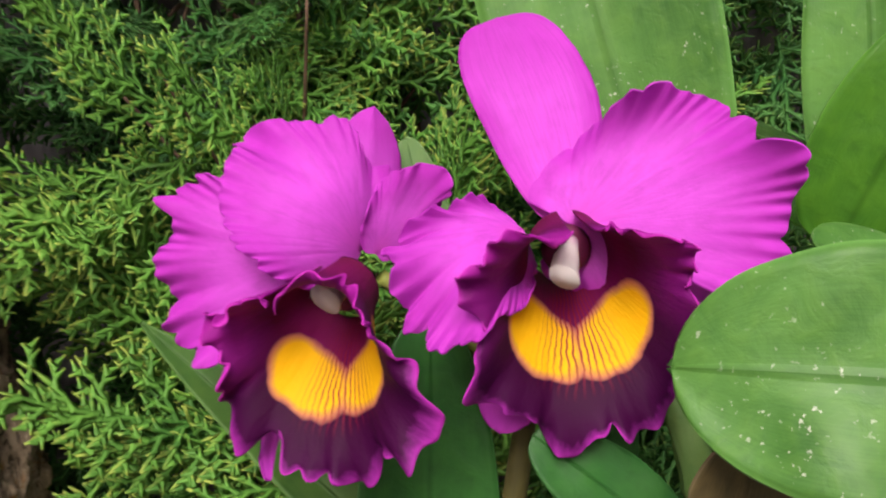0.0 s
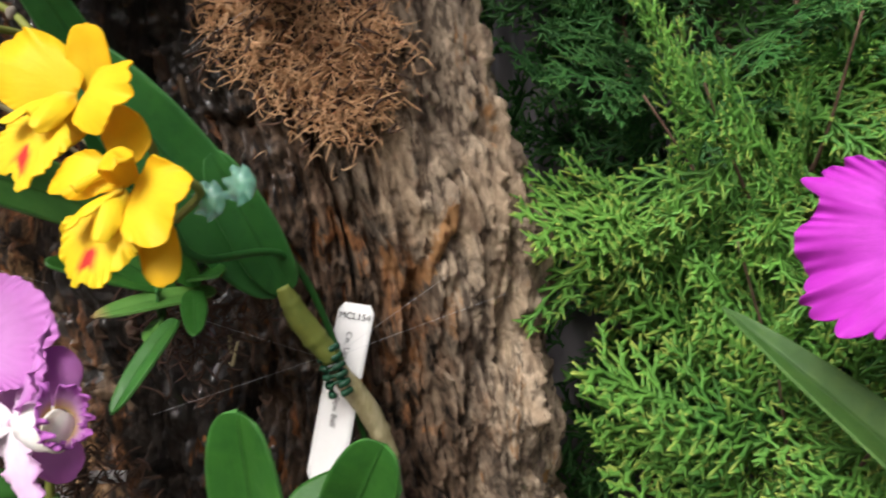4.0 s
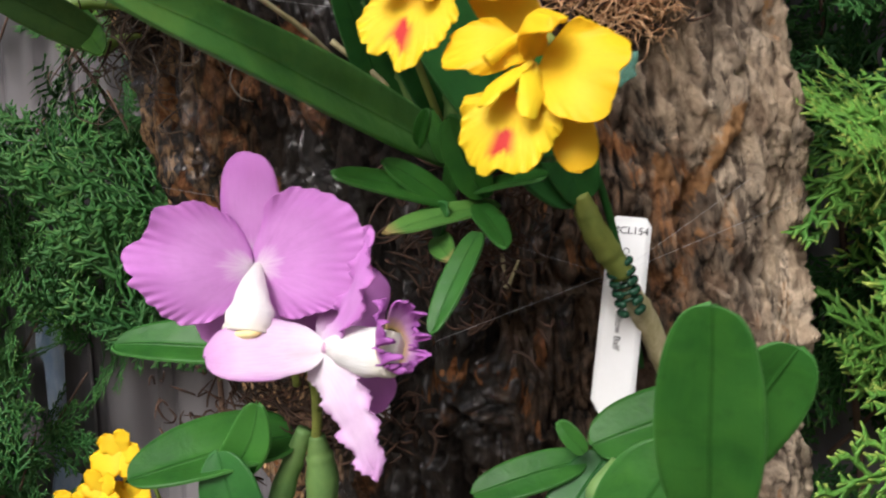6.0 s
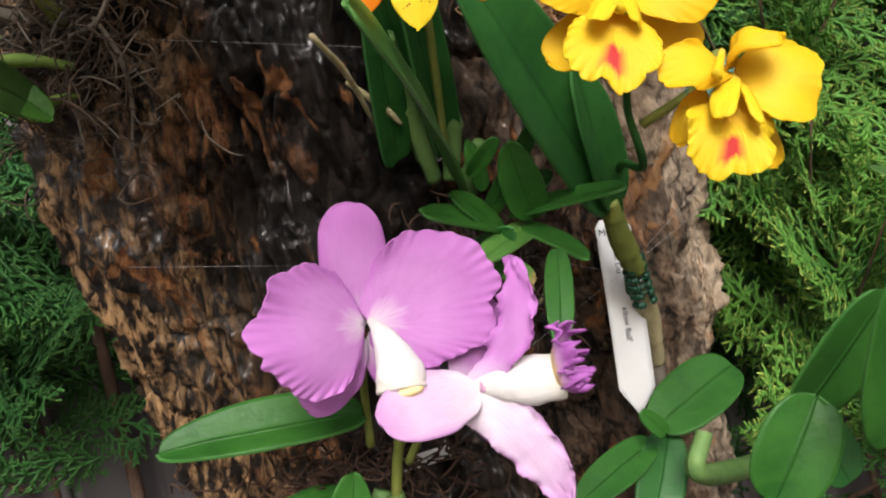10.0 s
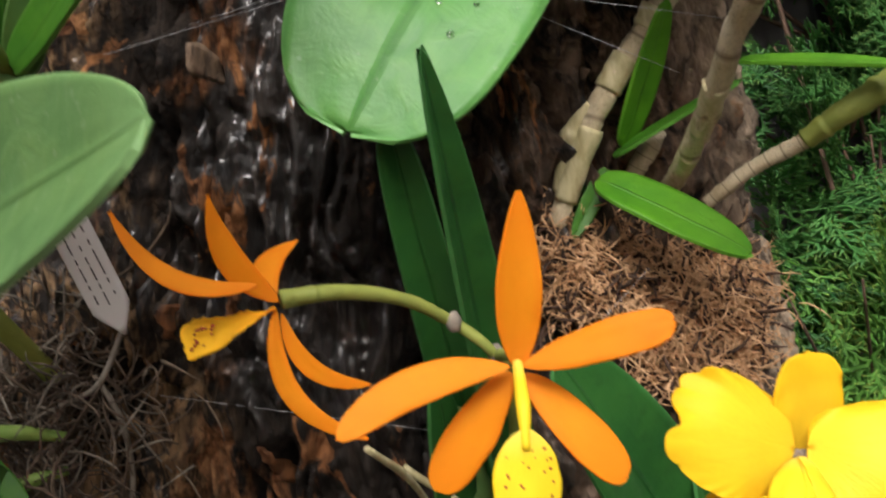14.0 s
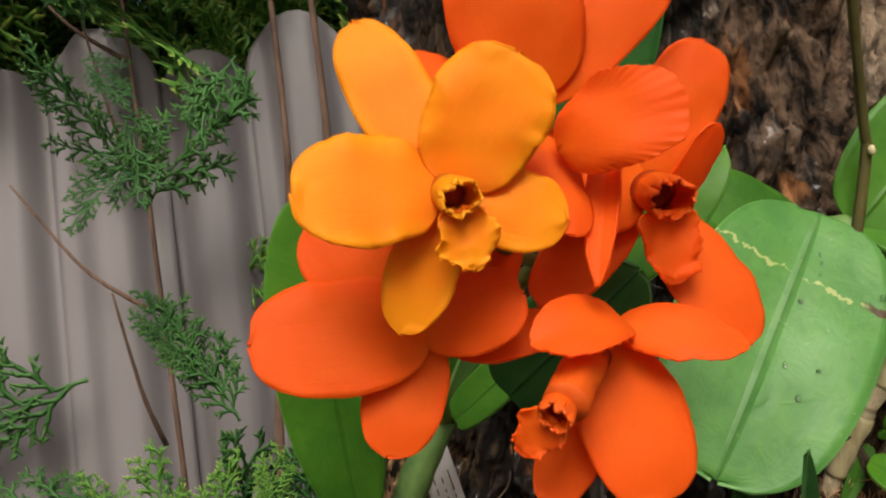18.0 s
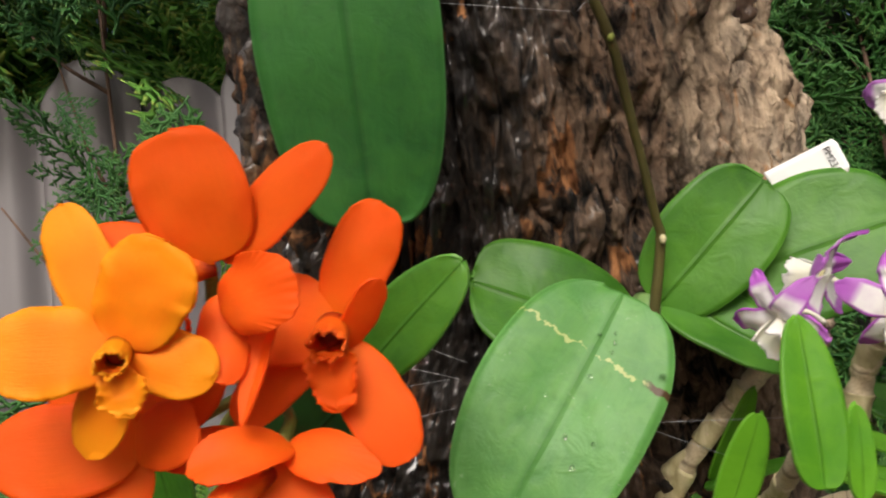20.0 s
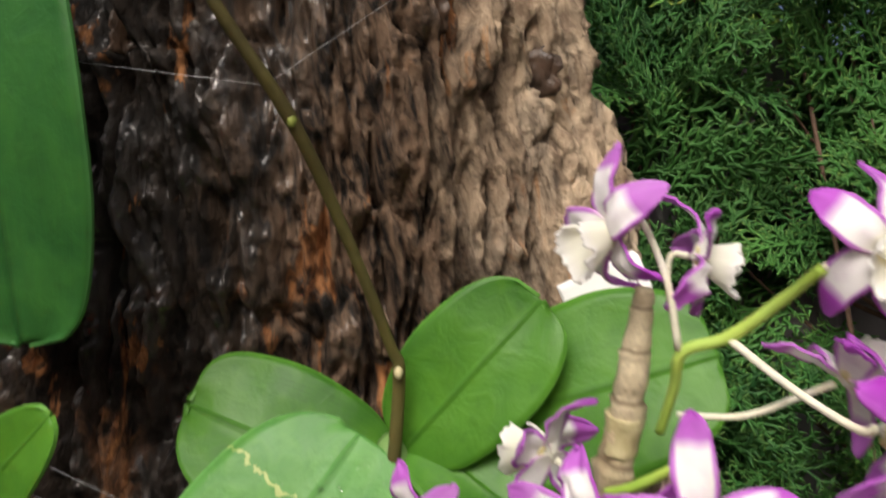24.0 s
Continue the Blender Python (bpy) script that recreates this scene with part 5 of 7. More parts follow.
petal(y2, "lip_lobe", (-0.3532, 0.2030, 1.3467), (-0.3667, 0.1890, 1.3330), 0.0094, YELLOW_LIP, (-0.75, -1, 0.2), a=0.35, b=0.3, arch=0.002, cup=-0.0015, ruffle=0.0006, waves=3)
petal(y2, "lip_lobe", (-0.3526, 0.2030, 1.3466), (-0.3528, 0.1890, 1.3279), 0.0083, YELLOW_LIP, (0.75, -1, 0.2), a=0.35, b=0.3, arch=0.002, cup=-0.0015, ruffle=0.0006, waves=3)
column(y2, (-0.3544, 0.2020, 1.3546), (-0.3640, 0.1913, 1.3463), 0.0041, YELLOW_LIP)

# ---- the orange star-flowered orchid ----
star = thing("epidendrum_orchid", (-0.39, 0.36, 1.32), "orchid with strap leaves and orange star-shaped flowers", "orchid")
leaf(star, (-0.4296, 0.3639, 1.3508), (-0.4587, 0.2555, 1.4914), 0.0177, LEAF_DARK, (-0.25, -1, 0.1), a=0.12, b=0.22, fold=0.004)
leaf(star, (-0.4228, 0.3591, 1.3499), (-0.4528, 0.2194, 1.5017), 0.0216, LEAF_DARK, (0.3, -1, 0.1), a=0.2, b=0.6, fold=0.006)
leaf(star, (-0.4207, 0.3551, 1.3332), (-0.4791, 0.1592, 1.3829), 0.0290, LEAF_MID, (0.8, -0.6, 0.3), "strap leaf reaching forward", a=0.22, b=0.4, fold=0.003, arch=0.003)
leaf(star, (-0.4474, 0.3534, 1.3497), (-0.4526, 0.2994, 1.4157), 0.0188, LEAF_DARK, (0.3, -1, 0.1), a=0.15, b=0.4)
for base, tip, w, fc, mt in (
        ((-0.4130, 0.3208, 1.3088), (-0.4524, 0.2827, 1.3238), 0.0147, (-0.1, -0.8, 0.6), LEAF_DEEP),
        ((-0.3968, 0.3190, 1.3092), (-0.4061, 0.3029, 1.3445), 0.0190, (-0.3, -1, 0.2), LEAF_DEEP),
        ((-0.3928, 0.3299, 1.3063), (-0.4344, 0.2906, 1.2973), 0.0147, (-0.1, -0.7, 0.7), LEAF_BROWNTIP),
        ((-0.4010, 0.3232, 1.3073), (-0.3834, 0.2955, 1.2878), 0.0122, (0.3, -0.8, 0.5), LEAF_DEEP),
        ((-0.3958, 0.2983, 1.2949), (-0.4116, 0.2714, 1.2560), 0.0120, (-0.2, -1, 0.1), LEAF_DEEP),
        ((-0.4153, 0.3260, 1.3267), (-0.4189, 0.3210, 1.3506), 0.0084, (0, -1, 0.1), LEAF_DEEP),
        ((-0.4012, 0.3287, 1.3199), (-0.3848, 0.3169, 1.3283), 0.0107, (0, -1, 0.3), LEAF_DARK),
        ((-0.4176, 0.3332, 1.3112), (-0.3923, 0.2943, 1.3524), 0.0096, (0.1, -1, 0.3), LEAF_DEEP),
        ((-0.4050, 0.3304, 1.3131), (-0.3633, 0.2855, 1.3154), 0.0135, (0.1, -0.7, 0.7), LEAF_DEEP),
        ((-0.4107, 0.3219, 1.3057), (-0.4363, 0.3002, 1.3285), 0.0131, (-0.1, -0.8, 0.6), LEAF_DEEP),
        ((-0.4238, 0.3125, 1.3344), (-0.4128, 0.2939, 1.3474), 0.0078, (0, -1, 0.2), LEAF_DEEP),
        ((-0.4269, 0.3371, 1.2952), (-0.4110, 0.3068, 1.3061), 0.0147, (0, -1, 0.2), LEAF_DARK),
        ((-0.4213, 0.3223, 1.2936), (-0.4087, 0.2981, 1.2845), 0.0114, (0, -1, 0.3), LEAF_BROWNTIP)):
    leaf(star, base, tip, w, mt, fc, arch=0.10 * w)
for pts in ([(-0.4297, 0.3647, 1.3370), (-0.4389, 0.3422, 1.3750), (-0.4452, 0.3153, 1.4032)], [(-0.4215, 0.3649, 1.3361), (-0.4174, 0.3535, 1.3627), (-0.4246, 0.3319, 1.3854)], [(-0.4174, 0.3607, 1.3246), (-0.4072, 0.3444, 1.3503)]):
    stem(star, pts, [.004, .0055, .0035], BULB, "pseudobulb", nodes=3)
stem(star, [(-0.4233, 0.3542, 1.3471), (-0.4296, 0.2953, 1.4071), (-0.4389, 0.2667, 1.4217), (-0.4502, 0.2634, 1.4336), (-0.4645, 0.2549, 1.4423), (-0.4822, 0.2455, 1.4467), (-0.4972, 0.2391, 1.4466)], [.0019, .0019, .0017, .0018, .0020, .0022, .0024], STEM, "flower_stem", n=60)
for at in ((-0.4499, 0.2623, 1.4335), (-0.4384, 0.2666, 1.4220)):
    part("node", drop_blob(at, .0026, (1, 1, 1.2), 6, 0.3), ROOT, star)
o2 = flower(star, [(-0.4381, 0.2666, 1.4216), (-0.4383, 0.2494, 1.4210), (-0.4455, 0.2130, 1.4190)], .0018, STEM, "orange star flower with a speckled yellow lip")
petal(o2, "sepal", (-0.4462, 0.2128, 1.4184), (-0.4408, 0.2001, 1.4581), 0.0108, ORANGE, (0, -1, -0.15), a=0.65, b=0.85, ruffle=0, cup=0.001)
petal(o2, "petal", (-0.4485, 0.2110, 1.4195), (-0.4910, 0.2050, 1.4120), 0.0094, ORANGE, (-0.1, -1, 0.3), a=0.6, b=0.45, ruffle=0.0003, side=0.004)
petal(o2, "petal", (-0.4453, 0.2105, 1.4189), (-0.4138, 0.1938, 1.4228), 0.0096, ORANGE, (0.1, -1, 0.25), a=0.6, b=0.3, ruffle=0.0003)
petal(o2, "sepal", (-0.4474, 0.2151, 1.4179), (-0.4691, 0.2219, 1.3936), 0.0116, ORANGE, (-0.2, -1, 0), a=0.55, b=0.35, ruffle=0)
petal(o2, "sepal", (-0.4442, 0.2146, 1.4168), (-0.4263, 0.2103, 1.3887), 0.0116, ORANGE, (0.2, -1, 0.1), a=0.55, b=0.35, ruffle=0)
part("lip_tube", tube([(-0.4462, 0.2122, 1.4198), (-0.4488, 0.2041, 1.4108), (-0.4511, 0.2001, 1.4014)], [.0013, .0018, .0009], 16, 12, 0.1), YELLOW_LIP, o2)
part("lip", blade((-0.4500, 0.2006, 1.4059), (-0.4538, 0.2010, 1.3806), 0.0161, (0, -1, 0.15), 0.7, 0.75, cup=-0.0015, ruffle=0.0003, waves=5, nv=34, nu=17, seed=5), YELLOW_LIP, o2, "yellow lip with dark red speckles")
FRECKLE = plain_material("freckle_red", (0.25, 0.02, 0.005), (0.4, 0.05, 0.01), 200, 0.6, 0.1)
sp_rng = random.Random(5)
freckle = []
for i in range(30):
    fx, fy = sp_rng.uniform(-1, 1), sp_rng.uniform(0.12, 0.75)
    p = np.array((-0.4506, 0.1979, 1.4043)) + fy * (np.array((-0.4542, 0.1982, 1.3812)) - np.array((-0.4506, 0.1979, 1.4043)))
    p = p + np.array((fx * 0.0058 * math.sin(math.pi * (0.25 + 0.6 * fy)), 0.0010 * abs(fx) - 0.0004, 0))
    freckle.append(drop_blob(p, sp_rng.uniform(.0002, .0004), (1, 0.6, 1), 4))
part("freckles", join(*freckle), FRECKLE, o2)
o1 = flower(star, [(-0.4883, 0.2405, 1.4469), (-0.4942, 0.2395, 1.4472), (-0.4989, 0.2384, 1.4469)], .0024, STEM, "orange star flower seen from its side")
petal(o1, "sepal", (-0.4984, 0.2384, 1.4463), (-0.5109, 0.2293, 1.4750), 0.0080, ORANGE, (-0.3, -0.9, 0.2), a=0.7, b=0.95, ruffle=0, side=-0.004)
petal(o1, "petal", (-0.5027, 0.2325, 1.4510), (-0.5332, 0.2235, 1.4732), 0.0052, ORANGE, (-0.2, -0.9, 0.4), a=0.5, b=0.6, ruffle=0, side=-0.008)
petal(o1, "sepal", (-0.4993, 0.2404, 1.4482), (-0.4906, 0.2513, 1.4634), 0.0079, ORANGE, (-0.3, -0.9, 0), a=0.6, b=0.7, ruffle=0, side=-0.005)
petal(o1, "petal", (-0.4996, 0.2388, 1.4444), (-0.4821, 0.2417, 1.4073), 0.0058, ORANGE, (-0.3, -0.9, 0.1), a=0.4, b=0.5, ruffle=0, side=0.009)
petal(o1, "sepal", (-0.4981, 0.2407, 1.4433), (-0.4784, 0.2477, 1.4207), 0.0050, ORANGE, (-0.3, -0.9, 0.3), a=0.5, b=0.5, ruffle=0, side=0.006)
part("lip", blade((-0.4992, 0.2376, 1.4450), (-0.5231, 0.2387, 1.4398), 0.0114, (-0.2, -0.9, 0.5), 1.3, 0.16, ruffle=0.0008, waves=4, wob=0.08, cup=0.001, nv=34, nu=17, seed=6), SPECKLED, o1, "orange lip with dark red speckles")
for i in range(16):
    k, w = rnd(0.62, 0.95), rnd(-0.35, 0.35)
    p = np.array((-0.4992, 0.2364, 1.4449)) + k * (np.array((-0.5229, 0.2371, 1.4397)) - np.array((-0.4992, 0.2364, 1.4449))) + w * k * np.array((0.003, -0.0003, 0.010))
    part("freckle", drop_blob(p, rnd(.0003, .0006), (1, 0.6, 1), 4), FRECKLE, o1)

# ---- the pink cattleya ----
pink = thing("cattleya_orchid", (-0.46, 0.36, 1.17), "cattleya with two soft pink flowers on the wet trunk", "orchid")
leaf(pink, (-0.4937, 0.3076, 1.2455), (-0.5781, 0.2990, 1.2531), 0.0263, LEAF_DEEP, (0, -0.7, 0.8), fold=0.005)
leaf(pink, (-0.5025, 0.3284, 1.2014), (-0.5632, 0.2798, 1.1933), 0.0395, LEAF_DEEP, (-0.1, -0.7, 0.75), fold=0.006)
leaf(pink, (-0.5251, 0.3008, 1.1899), (-0.5043, 0.2974, 1.2236), 0.0208, LEAF_DEEP, (0.3, -1, 0.2), side=0.004)
leaf(pink, (-0.5119, 0.2932, 1.1611), (-0.5229, 0.2915, 1.2031), 0.0283, LEAF_DARK, (0, -0.8, 0.6))
stem(pink, [(-0.4958, 0.3282, 1.1372), (-0.4885, 0.3264, 1.1798), (-0.4877, 0.3222, 1.2029)], [.005, .0085, .004], BULB, "pseudobulb", nodes=2)
stem(pink, [(-0.5197, 0.3215, 1.1390), (-0.5072, 0.3210, 1.1757), (-0.4927, 0.3209, 1.2060)], [.005, .006, .004], BULB, "pseudobulb", nodes=2)
stem(pink, [(-0.4878, 0.3220, 1.2003), (-0.4823, 0.3140, 1.2237), (-0.4754, 0.2907, 1.2484)], [.0025, .0025, .002], STEM, "flower_stem")
k1 = flower(pink, [(-0.4935, 0.3173, 1.2281), (-0.4905, 0.3037, 1.2610), (-0.4851, 0.2749, 1.2854)], .002, STEM, "soft pink flower with a white and yellow lip")
petal(k1, "sepal", (-0.4888, 0.2760, 1.2857), (-0.4826, 0.2660, 1.3343), 0.0270, PINK, (0.05, -1, 0.05), a=0.5, b=0.38, ruffle=0.0004)
frill(k1, "petal", (-0.4865, 0.2710, 1.2870), (-0.5315, 0.2450, 1.2950), 0.0485, PINK, (-0.15, -1, 0.1), heel=0.0, egg=-0.12, full=1.2, arch=0.004, ruffle=0.0022, waves=4, crimp=0.0006, crimps=30, jag=0.11, bulge=0.004, seed=89, nu=180)
frill(k1, "petal", (-0.4843, 0.2700, 1.2868), (-0.4333, 0.2640, 1.2949), 0.0516, PINK, (0.15, -1, 0.1), heel=0.08, egg=0.05, full=0.85, arch=0.004, ruffle=0.0022, waves=4, crimp=0.0006, crimps=30, jag=0.11, bulge=0.004, seed=97, nu=180)
petal(k1, "sepal", (-0.4845, 0.2780, 1.2827), (-0.4662, 0.2826, 1.2477), 0.0255, PINK, (0.1, -1, 0))
petal(k1, "sepal", (-0.4890, 0.2771, 1.2833), (-0.5153, 0.2731, 1.2584), 0.0231, PINK, (-0.1, -1, 0))
part("lip", tube([(-0.4841, 0.2701, 1.2880), (-0.4808, 0.2583, 1.2798), (-0.4796, 0.2520, 1.2695), (-0.4802, 0.2496, 1.2622)], [.0016, .0055, .0094, .0096], 30, 28, 0.10, flat=0.8, seed=7), WHITE_TUBE, k1, "white bell-shaped lip")
part("lip_mouth", drop_blob((-0.4783, 0.2465, 1.2623), 0.0059, (1.0, 0.75, 0.42), 10, 0.15), plain_material("lip_yellow", (0.84, 0.66, 0.22), (0.92, 0.80, 0.48), 120, 0.6, 0.2), k1, "yellow mouth of the lip")
k2 = flower(pink, [(-0.4794, 0.3096, 1.2186), (-0.4699, 0.2917, 1.2367), (-0.4542, 0.2627, 1.2529)], .002, STEM, "soft pink flower turned aside, lip frilled with purple")
petal(k2, "petal", (-0.4540, 0.2598, 1.2547), (-0.4269, 0.2534, 1.2999), 0.0165, PINK, (-0.8, -0.7, 0.1), a=0.4, b=0.3, ruffle=0.003, waves=5, nv=50, nu=25, side=0.010, wob=0.04)
petal(k2, "sepal", (-0.4561, 0.2680, 1.2528), (-0.4333, 0.2740, 1.2822), 0.0254, PINK, (0.2, -1, 0), b=0.35)
petal(k2, "sepal", (-0.4511, 0.2570, 1.2543), (-0.4918, 0.2360, 1.2553), 0.0262, PINK_WHITE, (-0.2, -0.9, 0.45), a=0.45, b=0.4, arch=0.003)
petal(k2, "petal", (-0.4559, 0.2573, 1.2525), (-0.4282, 0.2430, 1.2055), 0.0216, PINK_WHITE, (-0.3, -1, 0.1), a=0.35, b=0.55, ruffle=0.0028, waves=8, nv=60, nu=25, wob=0.05, side=-0.004)
petal(k2, "sepal", (-0.4525, 0.2701, 1.2488), (-0.4324, 0.2734, 1.2274), 0.0244, PINK, (0.2, -1, 0.1))
part("lip", tube([(-0.4517, 0.2592, 1.2540), (-0.4420, 0.2551, 1.2545), (-0.4297, 0.2513, 1.2527), (-0.4191, 0.2493, 1.2513)], [.003, .0078, .0098, .0085], 30, 28, 0.08, flat=0.8, seed=8), WHITE_TUBE, k2, "white tubular lip with a yellow throat")
part("lip_frill", trumpet((-0.4212, 0.2490, 1.2545), (0.9, -0.4, 0.05), (0.1, 0.2, -1), 0.007, 0.0070, 0.0091, 0.0074, 0.0177, 0.0038, 8, 175, 0.2, 1.0, 0.0, 26, 160, seed=8, jagged=0.14), PURPLE_FRILL, k2, "frilled purple rim of the lip")
column(k2, (-0.4507, 0.2553, 1.2545), (-0.4365, 0.2530, 1.2522), 0.0076)

# ---- small yellow flowers low on the trunk ----
spray_y = thing("oncidium_orchid", (-0.585, 0.34, 1.16), "small yellow-flowered orchid low on the trunk", "orchid")
oy = [(-0.5776, 0.2968, 1.2016), (-0.5879, 0.2934, 1.1835), (-0.5769, 0.3015, 1.1783), (-0.6014, 0.2893, 1.1750)]
stem(spray_y, [(-0.5626, 0.3198, 1.1382), (-0.5699, 0.3088, 1.1816), (-0.5734, 0.3029, 1.1922), (-0.5778, 0.2967, 1.1989)], [.0012, .001, .0008, .0008], STEM_BRIGHT, "flower_stem")
for i, c in enumerate(oy):
    c = np.array(c)
    f = flower(spray_y, [c + (0.01, 0.015, -0.01), c + (0.004, 0.008, -0.004), c], .0008, STEM_BRIGHT)
    for k in range(5):
        a = k * 1.257 + i * 0.7
        d = np.array((math.cos(a), -0.25, math.sin(a)))
        petal(f, "petal", c, c + d * (0.012 if k != 3 else 0.017), 0.010 if k != 3 else 0.017, YELLOW, (0, -1, 0.2), ruffle=0.001, nv=14, nu=9)

# ---- fleshy-leaved orchid low at the trunk's dry side ----
low = thing("phalaenopsis_orchid", (-0.285, 0.36, 1.16), "orchid without flowers, broad fleshy green leaves", "orchid")
for base, tip, w, fc, mt in (
        ((-0.3102, 0.2213, 1.1994), (-0.3054, 0.1917, 1.2718), 0.0315, (-0.15, -1, 0.15), LEAF_DEEP),
        ((-0.3098, 0.2786, 1.2005), (-0.2776, 0.2497, 1.2500), 0.0299, (0.2, -1, 0.3), LEAF_DEEP),
        ((-0.3044, 0.3446, 1.2110), (-0.3579, 0.3283, 1.1962), 0.0309, (-0.2, -0.8, 0.6), LEAF_DEEP),
        ((-0.3615, 0.3273, 1.1904), (-0.4085, 0.3074, 1.1801), 0.0185, (-0.1, -0.8, 0.6), LEAF_DEEP),
        ((-0.3516, 0.3294, 1.1917), (-0.3777, 0.3077, 1.1584), 0.0233, (-0.1, -0.9, 0.4), LEAF_DARK),
        ((-0.3436, 0.2540, 1.1778), (-0.3179, 0.2502, 1.2154), 0.0328, (-0.2, -1, 0.3), LEAF_DEEP),
        ((-0.3107, 0.2504, 1.1776), (-0.3207, 0.2596, 1.2070), 0.0231, (0, -1, 0.3), LEAF_DARK),
        ((-0.3593, 0.3127, 1.1969), (-0.3690, 0.3112, 1.2105), 0.0086, (0, -1, 0.1), LEAF_DEEP)):
    leaf(low, base, tip, w, mt, fc, fold=0.10 * w, b=0.34, arch=0.05 * w)
stem(low, [(-0.285, 0.36, 1.15), (-0.3507, 0.3036, 1.1777), (-0.3441, 0.3055, 1.1955)], [.006, .005, .004], BULB)

# ---- the orange cattleya with a dense flower head ----
# dark red of the throat, with the shade inside the tube painted in
THROAT = plain_material("throat_red", (0.16, 0.010, 0.004), (0.34, 0.03, 0.010), 200, 0.6, 0.2)


def cupped_lip(fl, at, axis, down, s, mat, lobe_mat, seed):
    """A short tube, an added dark red blob for the throat's colour and shade, and a frilled, pointed front lobe."""
    at, ax = np.array(at), unit(axis)
    dn = np.asarray(down, float)
    dn = unit(dn - ax * dn.dot(ax))
    lip = part("lip", trumpet(at, ax, dn, .012 * s, .0034 * s, .0036 * s, .0030 * s, .0026 * s, .0011 * s, 5, 180, 0.2, 1.5, 0.0, 26, 72, seed=seed, jagged=0.12), mat, fl)
    root = at + ax * .0085 * s + dn * .0026 * s
    part("lip_lobe", blade(root, root + ax * .0035 * s + dn * .0125 * s, .0122 * s, ax - 0.3 * dn, 0.22, 0.42, cup=.0010 * s, ruffle=.0013 * s, waves=3, wob=0.16, curl=.001 * s, nv=40, nu=21, seed=seed), lobe_mat, lip)
    part("throat", drop_blob(at + ax * .0035 * s, .0030 * s, (1, 0.8, 1), 8), THROAT, lip)
    return lip


def sheaths(plant, pts, radii, spans):
    """Dry papery sleeves round stretches of a cane."""
    c = smooth_path(pts, 101)
    for k0, k1 in spans:
        i0, i1 = int(k0 * 100), int(k1 * 100)
        r = float(np.interp((k0 + k1) / 2, np.linspace(0, 1, len(radii)), radii))
        part("sheath", tube([c[i0], c[(i0 + i1) // 2], c[i1]], [r * 1.03, r * 1.07, r * 1.16], 16, 14, 0.16, seed=sow()), HUSK, plant)


oran = thing("cattleya_orchid", (-0.58, 0.33, 1.43), "cattleya with a head of red-orange flowers and fleshy leaves", "orchid")
leaf(oran, (-0.5993, 0.2503, 1.4611), (-0.5095, 0.1207, 1.4622), 0.0537, LEAF_PALE, (-0.7, -0.75, 0.2), "broad leaf reaching towards the viewer", a=0.11, b=0.5, fold=0.006, arch=0.004, waist=0.5)
leaf(oran, (-0.5957, 0.2684, 1.4930), (-0.6017, 0.2257, 1.6049), 0.0349, LEAF, (-0.3, -1, 0.1), fold=0.007, a=0.55, b=0.5)
leaf(oran, (-0.5894, 0.2675, 1.4928), (-0.6237, 0.2178, 1.4379), 0.0201, LEAF_OLIVE, (-0.55, -0.7, 0.5), arch=0.022, side=0.012, a=0.4)
leaf(oran, (-0.6368, 0.2198, 1.4359), (-0.6545, 0.2153, 1.4958), 0.0368, LEAF_OLIVE, (0.2, -1, 0.2))
leaf(oran, (-0.5618, 0.2649, 1.5262), (-0.5521, 0.2427, 1.5738), 0.0144, LEAF, (0.6, -1, 0), a=0.3)
leaf(oran, (-0.5590, 0.2595, 1.5256), (-0.5128, 0.2309, 1.5587), 0.0165, LEAF, (0.2, -1, 0.6), a=0.25)
leaf(oran, (-0.5128, 0.2150, 1.5645), (-0.4726, 0.1970, 1.5983), 0.0269, LEAF, (0.1, -1, 0.3))
leaf(oran, (-0.5457, 0.2170, 1.5330), (-0.5084, 0.1878, 1.5631), 0.0334, LEAF_DARK, (0, -1, 0.1))
stem(oran, [(-0.5849, 0.2730, 1.4841), (-0.5750, 0.2690, 1.5064), (-0.5618, 0.2649, 1.5262)], [.0036, .0064, .0044], BULB, "pseudobulb")
stem(oran, [(-0.6262, 0.2730, 1.4463), (-0.6124, 0.2758, 1.4497), (-0.5991, 0.2788, 1.4516), (-0.5861, 0.2734, 1.4825)], [.0065, .007, .006, .004], ROOT, "rhizome", nodes=4)
stem(oran, [(-0.5618, 0.2649, 1.5262), (-0.5650, 0.2175, 1.5462), (-0.5434, 0.1766, 1.5646), (-0.5329, 0.1690, 1.5728)], [.0028, .0028, .0025, .0022], STEM, "flower_stem")

f1 = flower(oran, [(-0.5392, 0.1727, 1.5666), (-0.5542, 0.1515, 1.5711), (-0.5679, 0.1275, 1.5799)], .002, STEM, "amber orange flower facing the viewer")
petal(f1, "sepal", (-0.5696, 0.1254, 1.5820), (-0.5829, 0.1297, 1.6203), 0.0183, AMBER, (-0.1, -1, 0), a=0.45, b=0.38)
petal(f1, "petal", (-0.5700, 0.1237, 1.5799), (-0.5997, 0.1170, 1.5813), 0.0242, AMBER, (-0.1, -1, 0.1), a=0.35, b=0.35, ruffle=0.001)
petal(f1, "petal", (-0.5669, 0.1243, 1.5802), (-0.5508, 0.1158, 1.6047), 0.0260, AMBER, (0.1, -1, 0.1), a=0.35, b=0.3, ruffle=0.001)
petal(f1, "sepal", (-0.5659, 0.1255, 1.5780), (-0.5435, 0.1259, 1.5704), 0.0178, AMBER, (0.1, -1, 0), a=0.4, b=0.35)
